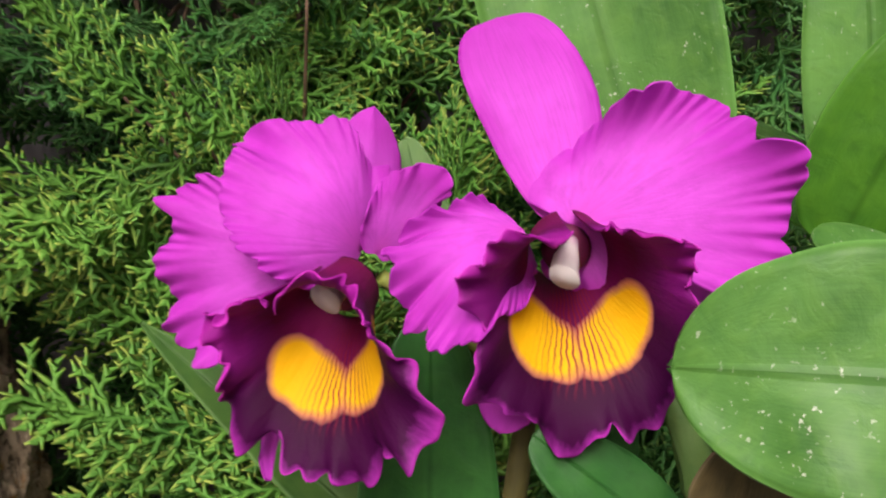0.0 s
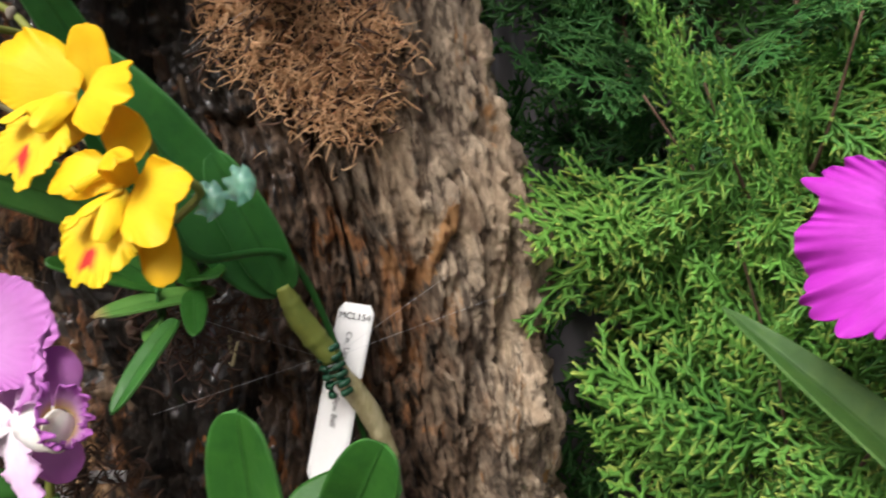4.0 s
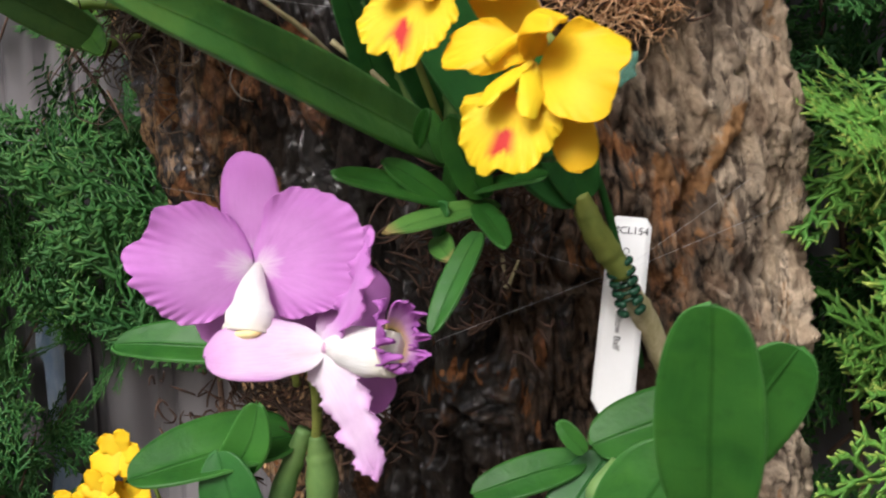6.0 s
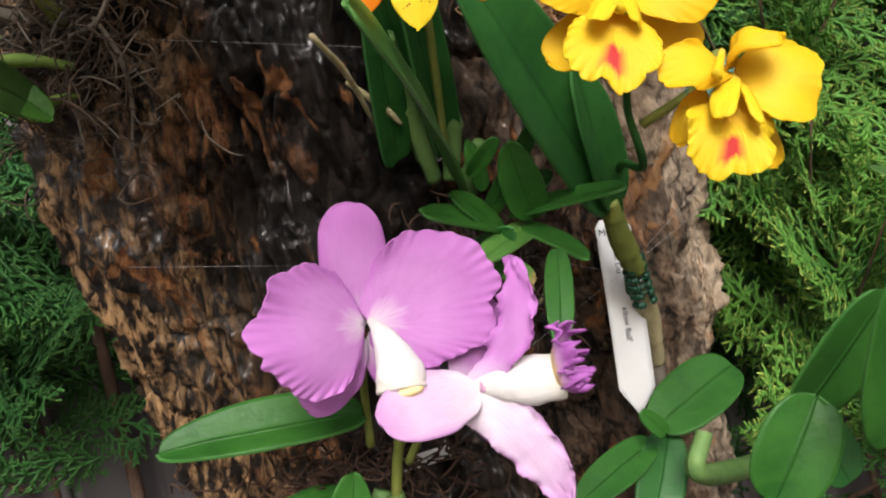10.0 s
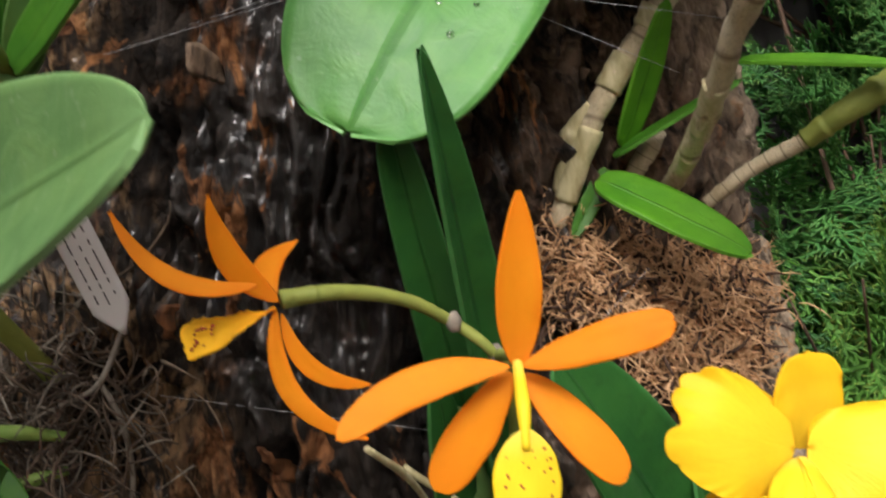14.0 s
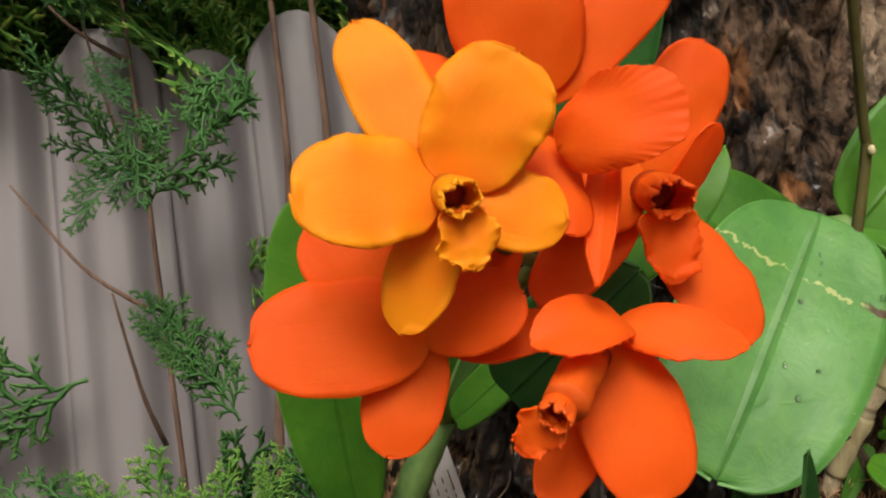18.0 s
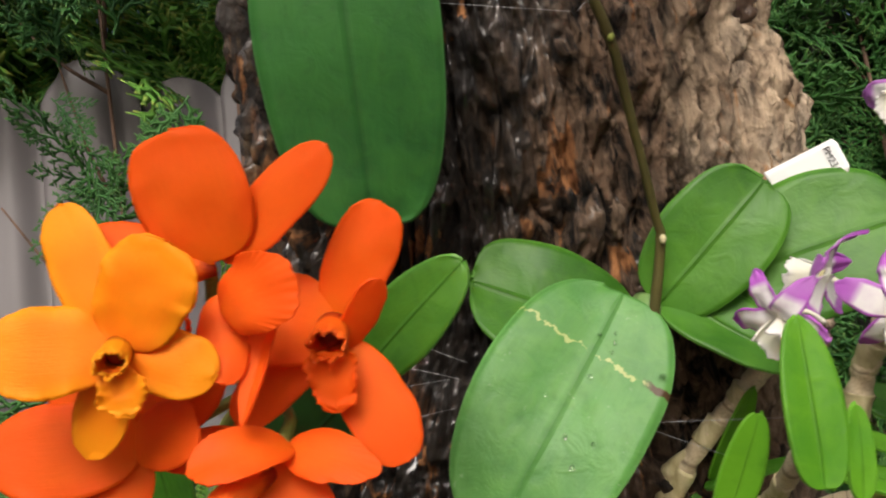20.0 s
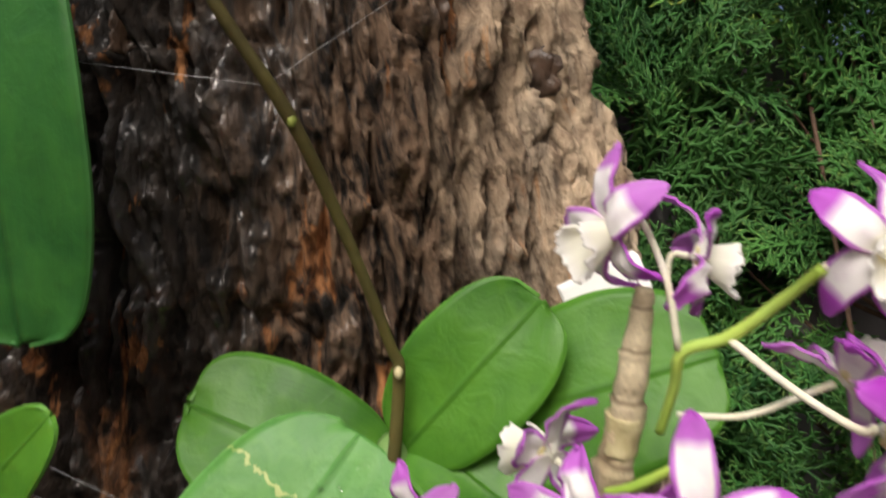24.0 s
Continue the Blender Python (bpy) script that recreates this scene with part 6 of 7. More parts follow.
petal(f1, "sepal", (-0.5691, 0.1262, 1.5761), (-0.5810, 0.1331, 1.5519), 0.0155, AMBER, (0, -1, 0.1), a=0.45, b=0.45)
cupped_lip(f1, (-0.5681, 0.1256, 1.5795), (0.10, -1, -0.35), (0.15, 0.1, -1), 0.98, AMBER_LIP, AMBER, 9)

f2 = flower(oran, [(-0.5451, 0.1770, 1.5634), (-0.5608, 0.1696, 1.5572), (-0.5738, 0.1514, 1.5534)], .002, STEM, "red-orange flower half hidden behind another")
petal(f2, "petal", (-0.5732, 0.1513, 1.5533), (-0.6139, 0.1459, 1.5544), 0.0276, RED_ORANGE, (-0.15, -1, 0.15), a=0.35, b=0.33)
petal(f2, "sepal", (-0.5746, 0.1526, 1.5522), (-0.5868, 0.1518, 1.5257), 0.0193, RED_ORANGE, (0, -1, 0.1), a=0.4, b=0.38)
petal(f2, "petal", (-0.5753, 0.1517, 1.5523), (-0.5528, 0.1381, 1.5572), 0.0193, RED_ORANGE, (0.1, -1, 0.2), a=0.4, b=0.32)
petal(f2, "sepal", (-0.5740, 0.1563, 1.5544), (-0.5983, 0.1554, 1.5815), 0.0230, RED_ORANGE, (0, -1, 0))
petal(f2, "sepal", (-0.5726, 0.1562, 1.5542), (-0.5501, 0.1555, 1.5755), 0.0203, RED_ORANGE, (0, -1, 0))

f3 = flower(oran, [(-0.5391, 0.1763, 1.5625), (-0.5321, 0.1665, 1.5545), (-0.5331, 0.1474, 1.5462)], .002, STEM, "red-orange nodding flower with a dark throat")
frill(f3, "petal", (-0.5282, 0.1430, 1.5472), (-0.5528, 0.1260, 1.5470), 0.0154, RED_ORANGE, (-0.2, -0.85, 0.5), full=0.85, egg=0.2, arch=0.004, ruffle=0.0010, waves=2, jag=0.06, curl=0.003, seed=103)
frill(f3, "petal", (-0.5305, 0.1460, 1.5478), (-0.5055, 0.1350, 1.5385), 0.0160, RED_ORANGE, (0.1, -0.85, 0.5), full=0.95, egg=-0.1, arch=0.002, ruffle=0.0010, waves=2, jag=0.06, seed=107)
petal(f3, "sepal", (-0.5339, 0.1457, 1.5449), (-0.5277, 0.1421, 1.5073), 0.0264, RED_ORANGE, (0.1, -1, 0.1), a=0.4, b=0.32)
petal(f3, "sepal", (-0.5366, 0.1500, 1.5375), (-0.5511, 0.1520, 1.5084), 0.0157, RED_ORANGE, (-0.1, -1, 0.1), a=0.4, b=0.4)
petal(f3, "sepal", (-0.5408, 0.1520, 1.5503), (-0.5688, 0.1520, 1.5481), 0.0133, RED_ORANGE, (0, -0.9, 0.5), a=0.45, b=0.4)
part("lip_tube", tube([(-0.5366, 0.1450, 1.5420), (-0.5429, 0.1375, 1.5382), (-0.5492, 0.1300, 1.5325)], [.0038, .0052, .0050], 20, 20, 0.10, seed=13), RED_LIP, f3)
cupped_lip(f3, (-0.5472, 0.1360, 1.5345), (-0.50, -0.80, -0.45), (-0.75, -0.15, -0.7), 0.85, RED_LIP, RED_ORANGE, 10)

f4 = flower(oran, [(-0.5525, 0.1642, 1.5746), (-0.5505, 0.1575, 1.5916), (-0.5447, 0.1363, 1.6020)], .002, STEM, "red-orange flower at the top of the head")
petal(f4, "petal", (-0.5424, 0.1363, 1.6009), (-0.5505, 0.1239, 1.6356), 0.0316, RED_ORANGE, (-0.1, -1, 0.2), a=0.35, b=0.3)
petal(f4, "sepal", (-0.5418, 0.1393, 1.6011), (-0.5088, 0.1282, 1.6278), 0.0162, RED_ORANGE, (0.1, -1, 0), a=0.45, b=0.4)
frill(f4, "petal", (-0.5421, 0.1300, 1.5869), (-0.5184, 0.1120, 1.5911), 0.0209, RED_ORANGE, (0.3, -1, 0.2), full=0.8, egg=0.1, arch=0.003, ruffle=0.0012, waves=2, crimp=0.0002, jag=0.06, bulge=0.0025, seed=101)
petal(f4, "sepal", (-0.5425, 0.1360, 1.5919), (-0.5419, 0.1270, 1.5673), 0.0143, RED_ORANGE, (0.2, -1, 0.1), a=0.4, b=0.35, cup=-0.002)
petal(f4, "sepal", (-0.5278, 0.1380, 1.5888), (-0.5386, 0.1280, 1.5561), 0.0077, RED_ORANGE, (-0.4, -1, 0.1), a=0.4, b=0.6, fold=0.002)
petal(f4, "sepal", (-0.5482, 0.1393, 1.6018), (-0.5816, 0.1310, 1.6097), 0.0185, RED_ORANGE, (0, -0.9, 0.4))
cupped_lip(f4, (-0.5454, 0.1413, 1.6017), (-1, -0.35, -0.25), (0, 0.1, -1), 1.1, RED_LIP, RED_ORANGE, 11)

f5 = flower(oran, [(-0.5505, 0.1795, 1.5721), (-0.5340, 0.1739, 1.5758), (-0.5152, 0.1552, 1.5798)], .002, STEM, "red-orange flower at the side of the head")
petal(f5, "sepal", (-0.5143, 0.1551, 1.5805), (-0.4960, 0.1455, 1.6133), 0.0207, RED_ORANGE, (0, -1, 0.05), a=0.45, b=0.32)
petal(f5, "petal", (-0.5147, 0.1531, 1.5805), (-0.5442, 0.1488, 1.5872), 0.0290, RED_ORANGE, (-0.1, -1, 0.2), a=0.35, b=0.32)
petal(f5, "petal", (-0.5117, 0.1517, 1.5735), (-0.4994, 0.1398, 1.5906), 0.0113, RED_ORANGE, (0.55, -0.9, 0), a=0.35, b=0.35)
petal(f5, "sepal", (-0.5128, 0.1536, 1.5753), (-0.4974, 0.1490, 1.5387), 0.0205, RED_ORANGE, (0.1, -1, 0.1), a=0.45, b=0.36)
petal(f5, "sepal", (-0.5180, 0.1554, 1.5776), (-0.5464, 0.1540, 1.5556), 0.0176, RED_ORANGE, (-0.1, -1, 0.2), a=0.45, b=0.4)
cupped_lip(f5, (-0.5147, 0.1512, 1.5792), (-0.05, -1, -0.35), (0, 0.1, -1), 1.3, RED_LIP, RED_ORANGE, 12)

# ---- the moth orchid rosette ----
moth = thing("phalaenopsis_orchid", (-0.3900, 0.2879, 1.5801), "moth orchid rosette with rounded leaves and an arching bare stem", "orchid")
scarred = leaf(moth, (-0.4010, 0.2735, 1.5834), (-0.4709, 0.2544, 1.4921), 0.0753, LEAF_SCARRED, (-0.15, -1, 0.25), "broad pale leaf with a yellow scar and a tear", a=0.3, b=0.33, fold=0.004)
leaf(moth, (-0.3917, 0.2920, 1.5727), (-0.4652, 0.2880, 1.5981), 0.0577, LEAF, (-0.1, -0.9, 0.45), a=0.55, b=0.33, fold=0.004, side=-0.006)
leaf(moth, (-0.3862, 0.2740, 1.5770), (-0.3360, 0.2625, 1.6240), 0.0484, LEAF, (0.05, -1, 0.25), a=0.33, b=0.28, fold=0.003)
leaf(moth, (-0.3640, 0.2818, 1.5819), (-0.2806, 0.2559, 1.6012), 0.0634, LEAF, (0.2, -1, 0.3), a=0.35, b=0.28, fold=0.003)
leaf(moth, (-0.3819, 0.2767, 1.5801), (-0.3385, 0.2561, 1.5453), 0.0328, LEAF, (0.1, -0.9, 0.5))
stem(moth, [(-0.3926, 0.2742, 1.5578), (-0.3854, 0.2600, 1.6014), (-0.3872, 0.2544, 1.6126), (-0.3975, 0.2308, 1.6490), (-0.4073, 0.2084, 1.6770), (-0.4241, 0.1864, 1.7082), (-0.4353, 0.1717, 1.7391)], [.0024, .0022, .0019, .0019, .0021, .0018, .0016], STEM_DARK, "flower_stem", n=60)
for at, mt in (((-0.3851, 0.2557, 1.6033), HUSK), ((-0.4069, 0.2075, 1.6764), STEM)):
    part("node", drop_blob(at, .0017, (0.9, 0.9, 1.2), 8, 0.3), mt, moth)
stem(moth, [(-0.3900, 0.2879, 1.5801), (-0.3911, 0.2742, 1.5741), (-0.3952, 0.2849, 1.5492)], [.004, .006, .004], BULB)


def settle(ob, p, lift=0.0005):
    """The point of a leaf's front that lies in line with p, seen along y."""
    co = np.zeros(len(ob.data.vertices) * 3)
    ob.data.vertices.foreach_get("co", co)
    co = co.reshape(-1, 3) + np.array(spot(ob))
    d = np.hypot(co[:, 0] - p[0], co[:, 2] - p[2])
    near = np.argsort(d)[:10]
    near = near[np.argsort(co[near, 1])][:5]
    w = 1 / (d[near] + 0.0005) ** 2
    return np.array((p[0], (co[near, 1] * w).sum() / w.sum() - lift, p[2]))


# hanging leaf above the orange flowers
hang = thing("phalaenopsis_orchid", (-0.5031, 0.2039, 1.7734), "moth orchid leaf hanging down the wet bark", "orchid")
leaf(hang, (-0.5031, 0.2039, 1.7734), (-0.5039, 0.2444, 1.6211), 0.0743, LEAF_DARK, (-0.2, -1, 0.05), a=0.3, b=0.28, fold=0.004)
stem(hang, [(-0.5049, 0.2138, 1.7752), (-0.5029, 0.2307, 1.8075), (-0.5011, 0.2670, 1.8459)], [.006, .007, .006], ROOT)

# ---- the dendrobium ----
dend = thing("dendrobium_orchid", (-0.315, 0.352, 1.462), "dendrobium with knotty canes and white flowers tipped violet", "orchid")
stem(dend, [(-0.3399, 0.3378, 1.4696), (-0.3419, 0.2954, 1.4851), (-0.3441, 0.2468, 1.5113), (-0.3426, 0.2081, 1.5235), (-0.3387, 0.1977, 1.5452), (-0.3317, 0.1833, 1.5671), (-0.3250, 0.1701, 1.5968), (-0.3212, 0.1629, 1.6175)], [.0036, .0040, .0042, .0043, .0043, .0042, .0038, .0020], CANE, "cane", nodes=15, n=150, bumps=0.35)
stem(dend, [(-0.3883, 0.3372, 1.4648), (-0.3681, 0.3187, 1.5047), (-0.3513, 0.3080, 1.5255), (-0.3392, 0.2990, 1.5401), (-0.3194, 0.2873, 1.5651)], [.0038, .0043, .0046, .0048, .004], CANE_SHORT, "cane", nodes=7, n=80, bumps=0.25)
stem(dend, [(-0.3226, 0.3403, 1.4636), (-0.3067, 0.3280, 1.4726), (-0.2899, 0.3119, 1.4785)], [.0026, .0030, .0036], CANE_SHORT, "cane", nodes=3, n=40, bumps=0.2)
stem(dend, [(-0.2911, 0.3122, 1.4781), (-0.2798, 0.2991, 1.4845), (-0.2599, 0.2841, 1.4930)], [.0040, .0050, .0052], STEM, "cane", nodes=2, n=40)
stem(dend, [(-0.3548, 0.3399, 1.4760), (-0.3454, 0.3315, 1.4889), (-0.3390, 0.3298, 1.4933)], [.004, .004, .0015], CANE_SHORT, "cane", nodes=2, bumps=0.25)
stem(dend, [(-0.3849, 0.3352, 1.4776), (-0.3775, 0.3265, 1.4971), (-0.3710, 0.3191, 1.5063)], [.003, .0048, .002], HUSK, "cane", nodes=1)
sheaths(dend, [(-0.3399, 0.3378, 1.4696), (-0.3419, 0.2954, 1.4851), (-0.3441, 0.2468, 1.5113), (-0.3426, 0.2081, 1.5235), (-0.3387, 0.1977, 1.5452), (-0.3317, 0.1833, 1.5671), (-0.3250, 0.1701, 1.5968), (-0.3212, 0.1629, 1.6175)], [.0036, .0040, .0042, .0043, .0043, .0042, .0038, .0020], ((0.03, 0.10), (0.14, 0.20), (0.34, 0.40), (0.46, 0.52), (0.58, 0.63), (0.78, 0.82)))
sheaths(dend, [(-0.3883, 0.3372, 1.4648), (-0.3681, 0.3187, 1.5047), (-0.3513, 0.3080, 1.5255), (-0.3392, 0.2990, 1.5401), (-0.3194, 0.2873, 1.5651)], [.0042, .0048, .0052, .0055, .004], ((0.05, 0.2), (0.3, 0.42), (0.55, 0.66), (0.8, 0.9)))
for base, tip, w, fc, mt in (
        ((-0.3732, 0.3227, 1.4779), (-0.3318, 0.2987, 1.4385), 0.0240, (0, -0.75, 0.75), LEAF_LIME),
        ((-0.3621, 0.3297, 1.4875), (-0.3228, 0.2951, 1.5010), 0.0102, (0, -0.6, 0.9), LEAF),
        ((-0.3101, 0.3118, 1.5136), (-0.2709, 0.2759, 1.4932), 0.0103, (0, -0.7, 0.8), LEAF_LIME),
        ((-0.3572, 0.3285, 1.4899), (-0.3429, 0.2952, 1.5344), 0.0127, (0.3, -1, 0.1), LEAF_LIME),
        ((-0.3733, 0.3364, 1.4747), (-0.3802, 0.3334, 1.4856), 0.0111, (0, -1, 0.2), LEAF_DARK),
        ((-0.3644, 0.3327, 1.4829), (-0.3843, 0.3320, 1.4587), 0.0079, (0, -1, 0.2), LEAF),
        ((-0.3823, 0.1427, 1.5177), (-0.3790, 0.1505, 1.5659), 0.0183, (0.1, -1, 0.2), LEAF_LIME),
        ((-0.3692, 0.1485, 1.5124), (-0.3656, 0.1507, 1.5388), 0.0086, (0.1, -1, 0.2), LEAF_LIME),
        ((-0.3387, 0.1810, 1.5419), (-0.2854, 0.1290, 1.5187), 0.0177, (0.1, -0.8, 0.7), LEAF_LIME),
        ((-0.3353, 0.1891, 1.5321), (-0.3157, 0.1643, 1.5139), 0.0158, (0, -0.9, 0.5), LEAF),
        ((-0.2824, 0.1157, 1.5031), (-0.2810, 0.1037, 1.5663), 0.0193, (0.1, -1, 0.2), LEAF_LIME),
        ((-0.3397, 0.2102, 1.5386), (-0.3055, 0.1872, 1.5137), 0.0154, (0, -0.8, 0.7), LEAF),
        ((-0.3509, 0.2131, 1.5119), (-0.3222, 0.1889, 1.4989), 0.0116, (0, -0.8, 0.7), LEAF_LIME),
        ((-0.4030, 0.1690, 1.5069), (-0.3919, 0.1576, 1.5390), 0.0128, (0, -1, 0.2), LEAF_LIME)):
    leaf(dend, base, tip, w, mt, fc, b=0.45, fold=0.06 * w)
stem(dend, [(-0.3195, 0.1715, 1.5850), (-0.3169, 0.1634, 1.5951), (-0.3155, 0.1576, 1.6027), (-0.3064, 0.1544, 1.6050), (-0.2973, 0.1468, 1.6113), (-0.2920, 0.1363, 1.6166)], [.0011, .0012, .0013, .0014, .0013, .0011], STEM_BRIGHT, "flower_stem", n=50)
stem(dend, [(-0.3325, 0.1748, 1.5719), (-0.3257, 0.1686, 1.5742), (-0.3141, 0.1620, 1.5805), (-0.3122, 0.1597, 1.5840)], [.0011, .0012, .001, .0005], STEM_BRIGHT, "flower_stem")


def dendro_flower(at, pedicel, heading, up, s=1.0, lip=True):
    """Five white, violet-tipped segments round a cream lip. heading: the way the flower looks."""
    at, hd = np.array(at), unit(heading)
    upv = np.asarray(up, float)
    upv = unit(upv - hd * upv.dot(hd))
    rt = np.cross(upv, hd)
    f = flower(dend, pedicel + [tuple(at)], .0009 * s, PEDICEL)
    s = 0.9 * s
    for name, ang, ln, w, back in (("sepal", 90, .0185, .0088, -.2), ("petal", 18, .0185, .0112, .1), ("petal", 162, .0185, .0112, .1), ("sepal", -52, .0175, .0095, -.15), ("sepal", 232, .0175, .0095, -.15)):
        a = math.radians(ang + rnd(-9, 9))
        d = math.cos(a) * rt + math.sin(a) * upv + back * hd
        petal(f, name, at, at + unit(d) * ln * s * rnd(1.0, 1.22), w * s * rnd(0.95, 1.15), WHITE_VIOLET, hd, a=0.5, b=0.52, arch=rnd(.0005, .0055) * s, side=rnd(-.0018, .0018) * s, curl=rnd(-.005, .011) * s, ruffle=.0005 * s, waves=4, twist=rnd(-40, 40), nv=26, nu=13)
    if lip:
        part("lip", trumpet(at, hd - 0.15 * upv, -upv, .012 * s, .0026 * s, .0062 * s, .0100 * s, .0036 * s, .0009 * s, 4, 140, 0.2, 1.1, 0.10, 22, 60, seed=sow(), jagged=0.10), WHITE_LIP, f)
        part("column", drop_blob(at + hd * .004 * s - upv * .001 * s, .0015 * s, (1, 1, 1.3), 6), COLUMN, f)
    return f


for at, ped, hd, up, s in (
        ((-0.3284, 0.1564, 1.6301), [(-0.3164, 0.1575, 1.6032), (-0.3182, 0.1538, 1.6185), (-0.3224, 0.1543, 1.6317)], (-0.85, -0.35, -0.1), (0.2, 0, 1), 0.95),
        ((-0.3099, 0.1594, 1.6235), [(-0.3159, 0.1593, 1.6054), (-0.3166, 0.1600, 1.6167), (-0.3150, 0.1612, 1.6240)], (0.8, -0.2, -0.1), (0.2, 0, 1), 0.85),
        ((-0.2819, 0.1301, 1.6190), [(-0.2920, 0.1363, 1.6166), (-0.2868, 0.1361, 1.6188)], (-0.1, -1, -0.2), (0.35, 0, 1), 0.9),
        ((-0.2869, 0.1458, 1.5947), [(-0.3169, 0.1630, 1.5892), (-0.3042, 0.1573, 1.5883), (-0.2923, 0.1510, 1.5924)], (0.4, -0.1, 0.4), (-0.3, 0, 1), 0.85),
        ((-0.2844, 0.1368, 1.5853), [(-0.3064, 0.1544, 1.6047), (-0.2971, 0.1468, 1.5937), (-0.2880, 0.1408, 1.5855)], (0.95, -0.35, -0.2), (-0.1, 0, 1), 1.05),
        ((-0.3720, 0.1778, 1.5658), [(-0.3583, 0.1784, 1.5628), (-0.3636, 0.1778, 1.5670), (-0.3687, 0.1787, 1.5671)], (-0.75, -0.3, -0.5), (-0.5, 0, 1), 0.95),
        ((-0.3421, 0.2071, 1.5785), [(-0.3318, 0.1932, 1.5690), (-0.3363, 0.2027, 1.5732)], (-0.35, 0.4, 0.3), (0, 0, 1), 1.1),
        ((-0.3370, 0.1685, 1.5640), [(-0.3311, 0.1751, 1.5694), (-0.3337, 0.1732, 1.5672)], (-0.45, -1, -0.3), (0.1, 0, 1), 1.1),
        ((-0.3180, 0.1483, 1.5675), [(-0.3279, 0.1731, 1.5690), (-0.3215, 0.1612, 1.5689)], (0.1, -1, -0.15), (0.1, 0, 1), 1.2),
        ((-0.3001, 0.1407, 1.5475), [(-0.3172, 0.1688, 1.5639), (-0.3060, 0.1597, 1.5567), (-0.3009, 0.1494, 1.5507)], (0.1, -1, -0.2), (0, 0, 1), 1.05),
        ((-0.3116, 0.1599, 1.5542), [(-0.3190, 0.1742, 1.5609), (-0.3147, 0.1696, 1.5574)], (0.1, -0.8, -0.5), (0, 0, 1), 0.85),
        ((-0.2965, 0.1494, 1.5332), [(-0.3136, 0.1718, 1.5376), (-0.3053, 0.1622, 1.5340)], (0.2, -0.6, -0.8), (0, -0.2, 1), 0.9),
        ((-0.3146, 0.1684, 1.5228), [(-0.3202, 0.1771, 1.5337), (-0.3170, 0.1728, 1.5277)], (0, -0.6, -0.8), (0, -0.2, 1), 0.8)):
    dendro_flower(at, ped, hd, up, s)


# ---- name tags ----
def name_tag(top, bottom, width, label, face=(0, -1, 0.1), texts=(), bars=0, bow=0.0, point=False):
    top, bottom = np.array(top), np.array(bottom)
    ax = bottom - top
    ln = np.linalg.norm(ax)
    ax = ax / ln
    n = np.asarray(face, float)
    n = unit(n - ax * n.dot(ax))
    s = np.cross(n, ax) * -1
    t = np.linspace(0, 1, 24)
    u = np.linspace(-1, 1, 7)
    T, U = np.meshgrid(t, u, indexing="ij")
    w = width / 2 * np.minimum(1, 0.72 + T * 9) * (np.where(T > 0.88, np.maximum(0.08, (1 - T) / 0.12), 1) if point else 1)
    grid = top + (T * ln)[..., None] * ax + (U * w)[..., None] * s + (bow * 4 * T * (1 - T))[..., None] * n
    root = thing("plant_tag", bottom, label, "plant label")
    part("strip", solid_sheet(grid, -normals(grid), 0.0005, np.stack([U.ravel(), T.ravel()], 1)), TAG, root)
    for words, at_t, at_u, size, turned in texts:
        cu = bpy.data.curves.new("lettering", "FONT")
        cu.body, cu.size, cu.align_x, cu.align_y = words, size, "CENTER", "CENTER"
        tmp = new("lettering", cu)
        dg = bpy.context.evaluated_depsgraph_get()
        me = bpy.data.meshes.new_from_object(tmp.evaluated_get(dg))
        bpy.data.objects.remove(tmp)
        me.materials.append(INK)
        right, upw = (ax, s * -1) if turned else (s * -1, -ax)
        right, upw = (V(ax), V(s)) if turned else (V(s), V(-ax))
        if right.cross(upw).dot(V(n)) < 0:
            right = -right if not turned else right
            upw = -upw if turned else upw
        p = V(top + ax * ln * at_t + s * width / 2 * at_u + n * (bow * 4 * at_t * (1 - at_t) + 0.0006)) - V(root.location)
        ob = new("lettering", me)
        ob.parent = root
        ob.matrix_basis = Matrix.Translation(p) @ Matrix((right, upw, V(n))).transposed().to_4x4()
    bar_sets = []
    for k in range(bars):
        uu = -0.5 + k / max(1, bars - 1)
        for seg in range(10):
            a = 0.3 + 0.055 * seg + 0.01 * (k % 2)
            c = top + ax * ln * (a + 0.02) + s * width / 2 * uu + n * (bow * 4 * a * (1 - a) + 0.0006)
            ex, ey = ax * ln * rnd(0.008, 0.03), s * width * 0.018
            bar_sets.append((np.array([c - ex - ey, c + ex - ey, c + ex + ey, c - ex + ey]), [(0, 1, 2, 3)], np.zeros((4, 2))))
    if bar_sets:
        part("lettering", join(*bar_sets), INK, root)
    return root


name_tag((-0.3373, 0.3800, 1.2958), (-0.3529, 0.3578, 1.1955), 0.0204, "white plastic plant tag stuck in the bark", (0.05, -1, 0.15),
         (("MCL154", 0.07, 0.0, 0.0052, False), ("Ctt. Litt", 0.22, 0.1, 0.0045, True), ("ellow Ball'", 0.55, 0.1, 0.0045, True)), 0, 0.0015, True)
name_tag((-0.3003, 0.2622, 1.6315), (-0.3263, 0.2794, 1.6223), 0.0159, "white plastic plant tag behind the moth orchid leaves", (0.1, -1, 0.1), (("PM231", 0.16, 0.0, 0.0042, False),))
name_tag((-0.5695, 0.2832, 1.5284), (-0.5517, 0.3267, 1.4524), 0.0127, "curved white plant tag with unreadable print", (0.1, -1, 0.05), (), 3, 0.003, True)
